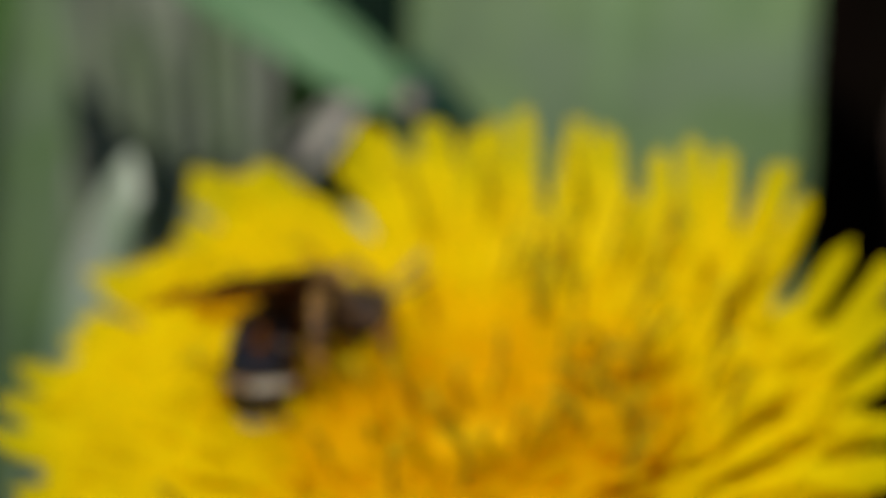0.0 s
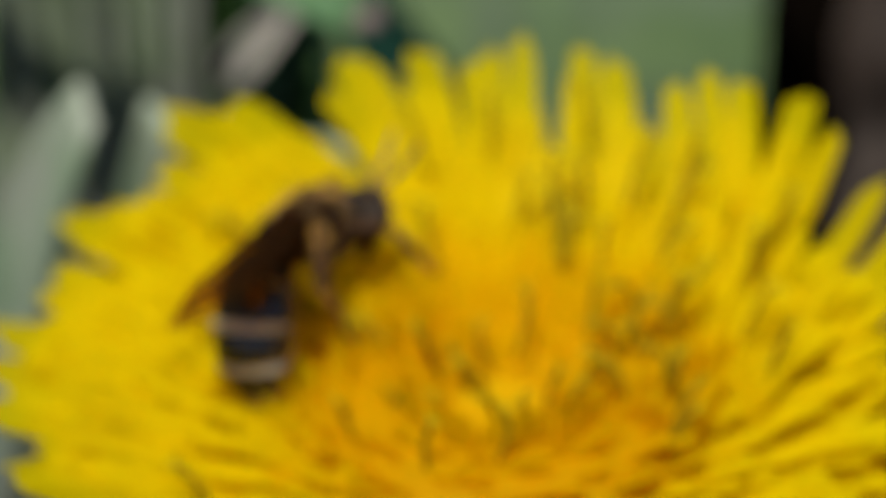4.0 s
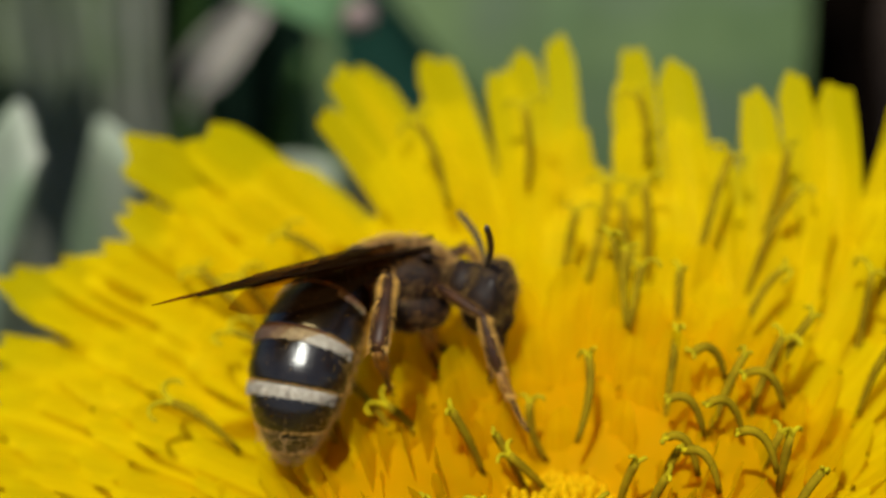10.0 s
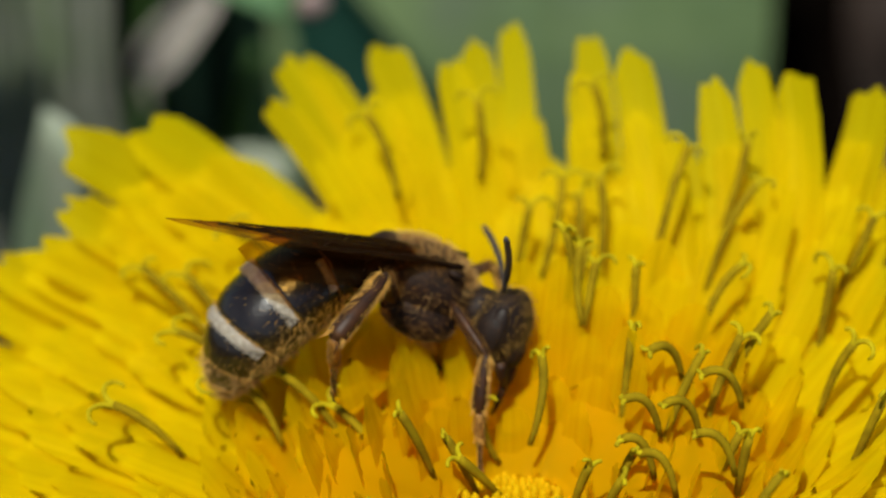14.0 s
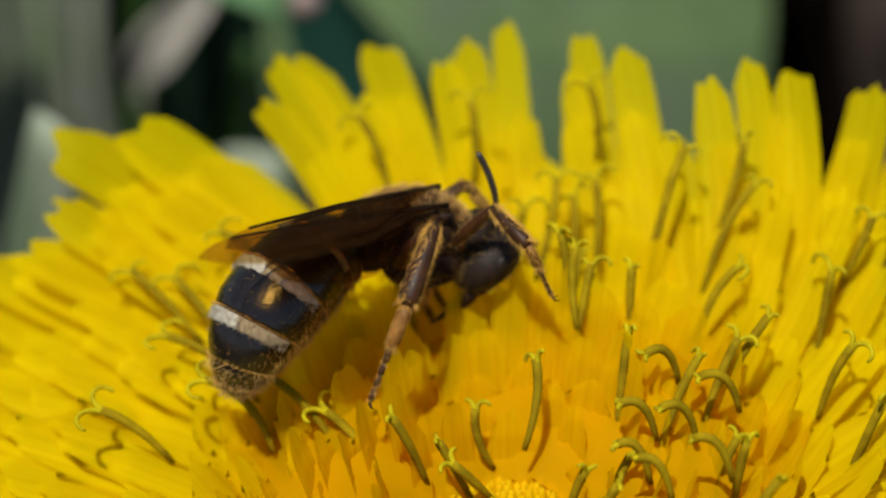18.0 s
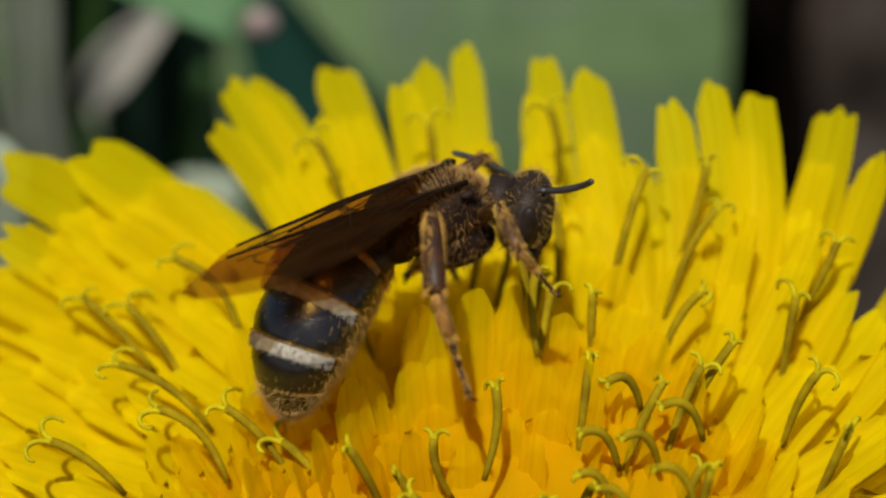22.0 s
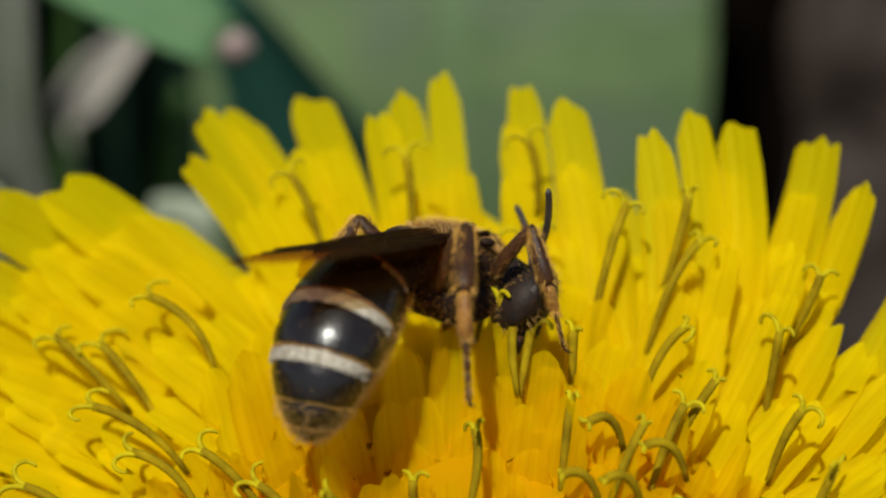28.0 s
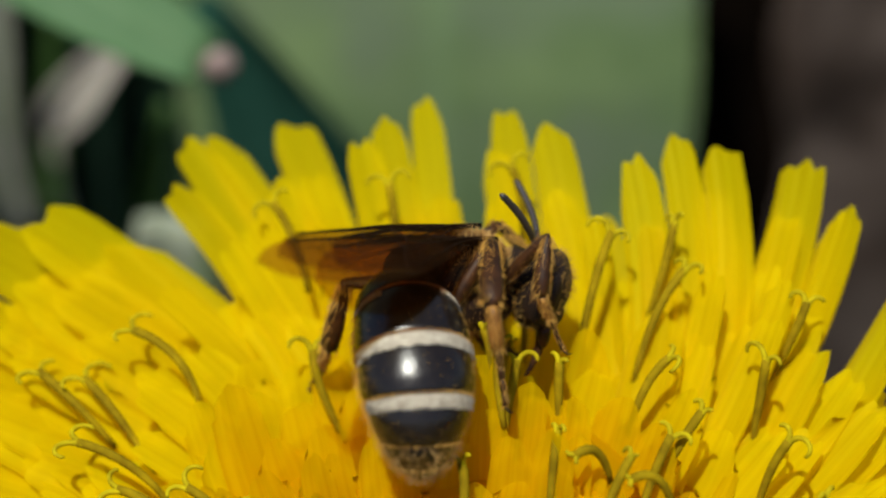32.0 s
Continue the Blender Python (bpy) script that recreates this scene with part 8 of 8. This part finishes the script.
    walk(mid_leg_far, [
        (0, pose(0.0002, 0.00065, -0.0006, 1.747, -10.815, -7.841)),
        (0.5, pose(0.0002, 0.00065, -0.0006, -2.433, 13.127, -12.43)),
        (1, pose(0.0002, 0.00065, -0.0006, 2.5419, -1.4582, -10.758)),
        (1.5, pose(0.0002, 0.00065, -0.0006, 2.4685, -0.91219, -10.664)),
        (2, pose(0.0002, 0.00065, -0.0006, 1.1782, 3.2287, -10.826)),
        (2.5, pose(0.0002, 0.00065, -0.0006, -2.0981, 16.983, -13.272)),
        (4.5, pose(0.0002, 0.00065, -0.0006, -1.3178, 9.765, -11.04)),
        (5, pose(0.0002, 0.00065, -0.0006, -0.37826, 6.4052, -8.6395)),
        (5.5, pose(0.0002, 0.00065, -0.0006, 1.6527, 5.4412, -9.8729)),
        (6, pose(0.0002, 0.00065, -0.0006, 0.653, 19.318, -10.154)),
        (6.5, pose(0.0002, 0.00065, -0.0006, 3.2738, 13.604, -10.851)),
        (7, pose(0.0002, 0.00065, -0.0006, 4.1157, 18.555, -10.715)),
        (7.5, pose(0.0002, 0.00065, -0.0006, 3.9813, 11.9, -10.176)),
        (8, pose(0.0002, 0.00065, -0.0006, 2.0284, 14.723, -8.8736)),
        (8.5, pose(0.0002, 0.00065, -0.0006, 4.3802, 6.5966, -8.1535)),
        (9, pose(0.0002, 0.00065, -0.0006, 1.8754, 13.105, -5.1168)),
        (9.5, pose(0.0002, 0.00065, -0.0006, 2.9789, 4.1895, -4.14)),
        (10, pose(0.0002, 0.00065, -0.0006, 3.0186, -2.6189, -2.4874)),
        (10.5, pose(0.0002, 0.00065, -0.0006, 3.5301, -3.3916, -3.0132)),
        (11, pose(0.0002, 0.00065, -0.0006, 1.1548, 8.2292, -2.4118)),
        (11.5, pose(0.0002, 0.00065, -0.0006, 1.381, -6.4459, -2.4247)),
        (12, pose(0.0002, 0.00065, -0.0006, 0.65627, -2.5352, -0.64552)),
        (12.5, pose(0.0002, 0.00065, -0.0006, 1.9141, -7.8292, -3.9497)),
        (13, pose(0.0002, 0.00065, -0.0006, 2.7088, 13.291, -1.4794)),
        (13.5, pose(0.0002, 0.00065, -0.0006, 2.3146, -11.117, -0.25839)),
        (14, pose(0.0002, 0.00065, -0.0006, 2.9851, -17.934, 1.1792)),
        (14.5, pose(0.0002, 0.00065, -0.0006, 5.6854, 3.6931, -3.0489)),
        (15, pose(0.0002, 0.00065, -0.0006, 4.3747, -5.0556, -1.3397)),
        (15.5, pose(0.0002, 0.00065, -0.0006, 3.1789, -4.2967, -4.3322)),
        (17.5, pose(0.0002, 0.00065, -0.0006, 2.7127, -7.8748, -6.0733)),
        (18, pose(0.0002, 0.00065, -0.0006, 2.0718, -7.3608, -6.1758)),
        (18.5, pose(0.0002, 0.00065, -0.0006, 4.0375, 9.4348, -3.8127)),
        (19, pose(0.0002, 0.00065, -0.0006, 3.3854, -1.1646, -6.6892)),
        (19.5, pose(0.0002, 0.00065, -0.0006, 2.4088, -2.0999, -6.62)),
        (20, pose(0.0002, 0.00065, -0.0006, 5.4733, -8.803, -7.6925)),
        (20.5, pose(0.0002, 0.00065, -0.0006, 5.4841, -17.001, -6.63)),
        (21, pose(0.0002, 0.00065, -0.0006, 5.836, -15.779, -6.3459)),
        (21.5, pose(0.0002, 0.00065, -0.0006, 5.4342, -16.995, -6.8098)),
        (22, pose(0.0002, 0.00065, -0.0006, 4.6085, 8.4574, -4.4722)),
        (22.5, pose(0.0002, 0.00065, -0.0006, 3.7291, -4.1235, -10.576)),
        (23, pose(0.0002, 0.00065, -0.0006, 3.0851, -3.713, -13.534)),
        (23.5, pose(0.0002, 0.00065, -0.0006, 4.2837, -0.14489, -13.399)),
        (24, pose(0.0002, 0.00065, -0.0006, 5.4962, -1.1313, -15.584)),
        (25, pose(0.0002, 0.00065, -0.0006, 6.5267, -3.38, -15.346)),
        (25.5, pose(0.0002, 0.00065, -0.0006, 6.8316, -3.6359, -15.638)),
        (27.5, pose(0.0002, 0.00065, -0.0006, 5.8828, -1.5033, -11.288)),
        (28, pose(0.0002, 0.00065, -0.0006, 7.4436, -12.519, -10.203)),
        (28.5, pose(0.0002, 0.00065, -0.0006, 7.9957, -12.821, -10.524)),
        (29, pose(0.0002, 0.00065, -0.0006, 8.7771, -12.493, -10.863)),
        (29.5, pose(0.0002, 0.00065, -0.0006, 6.8825, -9.7589, -9.0155)),
        (30, pose(0.0002, 0.00065, -0.0006, 6.7669, -11.295, -4.867)),
        (30.5, pose(0.0002, 0.00065, -0.0006, 6.0217, -11.841, -4.8222)),
        (31, pose(0.0002, 0.00065, -0.0006, 5.4203, -11.774, -5.5528)),
        (31.5, pose(0.0002, 0.00065, -0.0006, 0.84975, -6.5876, -0.67978)),
        (32, pose(0.0002, 0.00065, -0.0006, 7.1272, -14.298, -13.015)),
    ])
    walk(hind_leg_far, [
        (0, pose(-0.0006, 0.0006, -0.00055, 90, 32.63, 129.8)),
        (1, pose(-0.0006, 0.0006, -0.00055, 90, 32.63, 129.8)),
        (2, pose(-0.0006, 0.0006, -0.00055, 90, 32.63, 129.8)),
        (5, pose(-0.0006, 0.0006, -0.00055, 90, 32.63, 129.8)),
        (6, pose(-0.0006, 0.0006, -0.00055, 90, 32.63, 129.8)),
        (7, pose(-0.0006, 0.0006, -0.00055, 90, 32.63, 129.8)),
        (8, pose(-0.0006, 0.0006, -0.00055, 90, 32.63, 129.8)),
        (9, pose(-0.0006, 0.0006, -0.00055, 90, 32.63, 129.8)),
        (10, pose(-0.0006, 0.0006, -0.00055, 90, 32.63, 129.8)),
        (11, pose(-0.0006, 0.0006, -0.00055, 90, 32.63, 129.8)),
        (12, pose(-0.0006, 0.0006, -0.00055, 90, 32.63, 129.8)),
        (13, pose(-0.0006, 0.0006, -0.00055, 90, 32.63, 129.8)),
        (14, pose(-0.0006, 0.0006, -0.00055, 90, 32.63, 129.8)),
        (15, pose(-0.0006, 0.0006, -0.00055, 90, 32.63, 129.8)),
        (18, pose(-0.0006, 0.0006, -0.00055, 90, 32.63, 129.8)),
        (19, pose(-0.0006, 0.0006, -0.00055, 90, 32.63, 129.8)),
        (20, pose(-0.0006, 0.0006, -0.00055, 90, 6.395, 172.8)),
        (21, pose(-0.0006, 0.0006, -0.00055, 90, -5.112, 170.6)),
        (22, pose(-0.0006, 0.0006, -0.00055, 90, 32.63, 129.8)),
        (23, pose(-0.0006, 0.0006, -0.00055, 90, -16.6, 137.6)),
        (24, pose(-0.0006, 0.0006, -0.00055, 90, -41.23, 121.1)),
        (25, pose(-0.0006, 0.0006, -0.00055, 90, -14.28, 99.7)),
        (28, pose(-0.0006, 0.0006, -0.00055, 90, -41.7, 161.9)),
        (29, pose(-0.0006, 0.0006, -0.00055, 90, -38.82, 162.1)),
        (30, pose(-0.0006, 0.0006, -0.00055, 90, -22.11, 166.5)),
        (31, pose(-0.0006, 0.0006, -0.00055, 90, -26.67, 164.8)),
        (32, pose(-0.0006, 0.0006, -0.00055, 90, -1.433, 160)),
    ])
    walk(hind_leg_far_shin, [
        (0, pose(0.0019, 1.1102e-19, 2.8433e-20, 44.18, 5.916, -31.43)),
        (1, pose(0.0019, 3.3307e-19, -3.3307e-19, 44.18, 5.916, -31.43)),
        (2, pose(0.0019, -1.1102e-19, -2.5048e-19, 44.18, 5.916, -31.43)),
        (5, pose(0.0019, -1.1102e-19, -1.1102e-19, 44.18, 5.916, -31.43)),
        (6, pose(0.0019, 4.4409e-19, 1.6789e-19, 44.18, 5.916, -31.43)),
        (7, pose(0.0019, -2.2204e-19, -8.2589e-20, 44.18, 5.916, -31.43)),
        (8, pose(0.0019, -2.2204e-19, 1.3946e-19, 44.18, 5.916, -31.43)),
        (9, pose(0.0019, -1.1102e-19, 1.3946e-19, 44.18, 5.916, -31.43)),
        (10, pose(0.0019, -3.3307e-19, 5.6866e-20, 44.18, 5.916, -31.43)),
        (11, pose(0.0019, -1.1102e-19, 1.3946e-19, 44.18, 5.916, -31.43)),
        (12, pose(0.0019, -1.1102e-19, 1.1102e-19, 44.18, 5.916, -31.43)),
        (13, pose(0.0019, 2.2204e-19, 2.5048e-19, 44.18, 5.916, -31.43)),
        (14, pose(0.0019, 0, 3.0463e-19, 44.18, 5.916, -31.43)),
        (15, pose(0.0019, -4.4409e-19, 1.6518e-19, 44.18, 5.916, -31.43)),
        (18, pose(0.0019, -1.1102e-19, -5.4156e-20, 44.18, 5.916, -31.43)),
        (19, pose(0.0019, 3.3307e-19, 0, 44.18, 5.916, -31.43)),
        (20, pose(0.0019, 5.5511e-20, 0, 84.96, 7.855, -37.71)),
        (21, pose(0.0019, 0, -5.5511e-20, 82.47, 12.83, -57.76)),
        (22, pose(0.0019, 0, -1.3946e-19, 44.18, 5.916, -31.43)),
        (23, pose(0.0019, -1.1102e-19, 0, 95.26, 7.15, -10.2)),
        (24, pose(0.0019, 3.3307e-19, 1.1102e-19, 36.23, 9.664, -106.4)),
        (25, pose(0.0019, -1.1102e-19, -3.2529e-21, 15.89, 17.9, -84.33)),
        (28, pose(0.0019, 2.2204e-19, -2.0427e-20, 73.08, -8.285, -106.4)),
        (29, pose(0.0019, -3.3307e-19, -7.7963e-20, 73.27, -8.374, -103.5)),
        (30, pose(0.0019, 1.1102e-19, 1.1102e-19, 77.27, -10.22, -87.45)),
        (31, pose(0.0019, 1.1102e-19, -5.5511e-20, 75.7, -9.5, -91.74)),
        (32, pose(0.0019, -6.9389e-21, -1.1102e-19, 68.56, -21.3, -79.66)),
    ])
    walk(hind_leg_far_foot, [
        (0, pose(0.0037248, -0.0011151, -0.0002216, 39.71, -3.048, -53.71)),
        (1, pose(0.0037248, -0.0011151, -0.0002216, 39.71, -3.048, -53.71)),
        (2, pose(0.0037248, -0.0011151, -0.0002216, 39.71, -3.048, -53.71)),
        (5, pose(0.0037248, -0.0011151, -0.0002216, 39.71, -3.048, -53.71)),
        (6, pose(0.0037248, -0.0011151, -0.0002216, 39.71, -3.048, -53.71)),
        (7, pose(0.0037248, -0.0011151, -0.0002216, 39.71, -3.048, -53.71)),
        (8, pose(0.0037248, -0.0011151, -0.0002216, 39.71, -3.048, -53.71)),
        (9, pose(0.0037248, -0.0011151, -0.0002216, 39.71, -3.048, -53.71)),
        (10, pose(0.0037248, -0.0011151, -0.0002216, 39.71, -3.048, -53.71)),
        (11, pose(0.0037248, -0.0011151, -0.0002216, 39.71, -3.048, -53.71)),
        (12, pose(0.0037248, -0.0011151, -0.0002216, 39.71, -3.048, -53.71)),
        (13, pose(0.0037248, -0.0011151, -0.0002216, 39.71, -3.048, -53.71)),
        (14, pose(0.0037248, -0.0011151, -0.0002216, 39.71, -3.048, -53.71)),
        (15, pose(0.0037248, -0.0011151, -0.0002216, 39.71, -3.048, -53.71)),
        (18, pose(0.0037248, -0.0011151, -0.0002216, 39.71, -3.048, -53.71)),
        (19, pose(0.0037248, -0.0011151, -0.0002216, 39.71, -3.048, -53.71)),
        (20, pose(0.0035849, -0.0013028, -0.00029384, 83.65, 11.96, -53.74)),
        (21, pose(0.0030183, -0.0017731, -0.00047747, 80.91, -18.03, -68.64)),
        (22, pose(0.0037248, -0.0011151, -0.0002216, 39.71, -3.048, -53.71)),
        (23, pose(0.0039996, -0.00037775, -0.00026761, 34.5, -40.95, -92.38)),
        (24, pose(0.0013027, -0.0020336, -0.0003609, 31, -2.457, -127.2)),
        (25, pose(0.0021022, -0.0020359, -0.00066097, 9.67, -0.802, -99.59)),
        (28, pose(0.0013002, -0.0020413, 0.0003098, 71.87, -4.528, -130.2)),
        (29, pose(0.0014028, -0.0020681, 0.0003131, 72.08, -4.533, -127.4)),
        (30, pose(0.0019941, -0.0021138, 0.0003813, 76.45, -4.632, -111)),
        (31, pose(0.0018356, -0.0021195, 0.00035485, 74.74, -4.596, -115.4)),
        (32, pose(0.0022596, -0.0019706, 0.00078097, 63.86, -39.24, -73.78)),
    ])


motions()
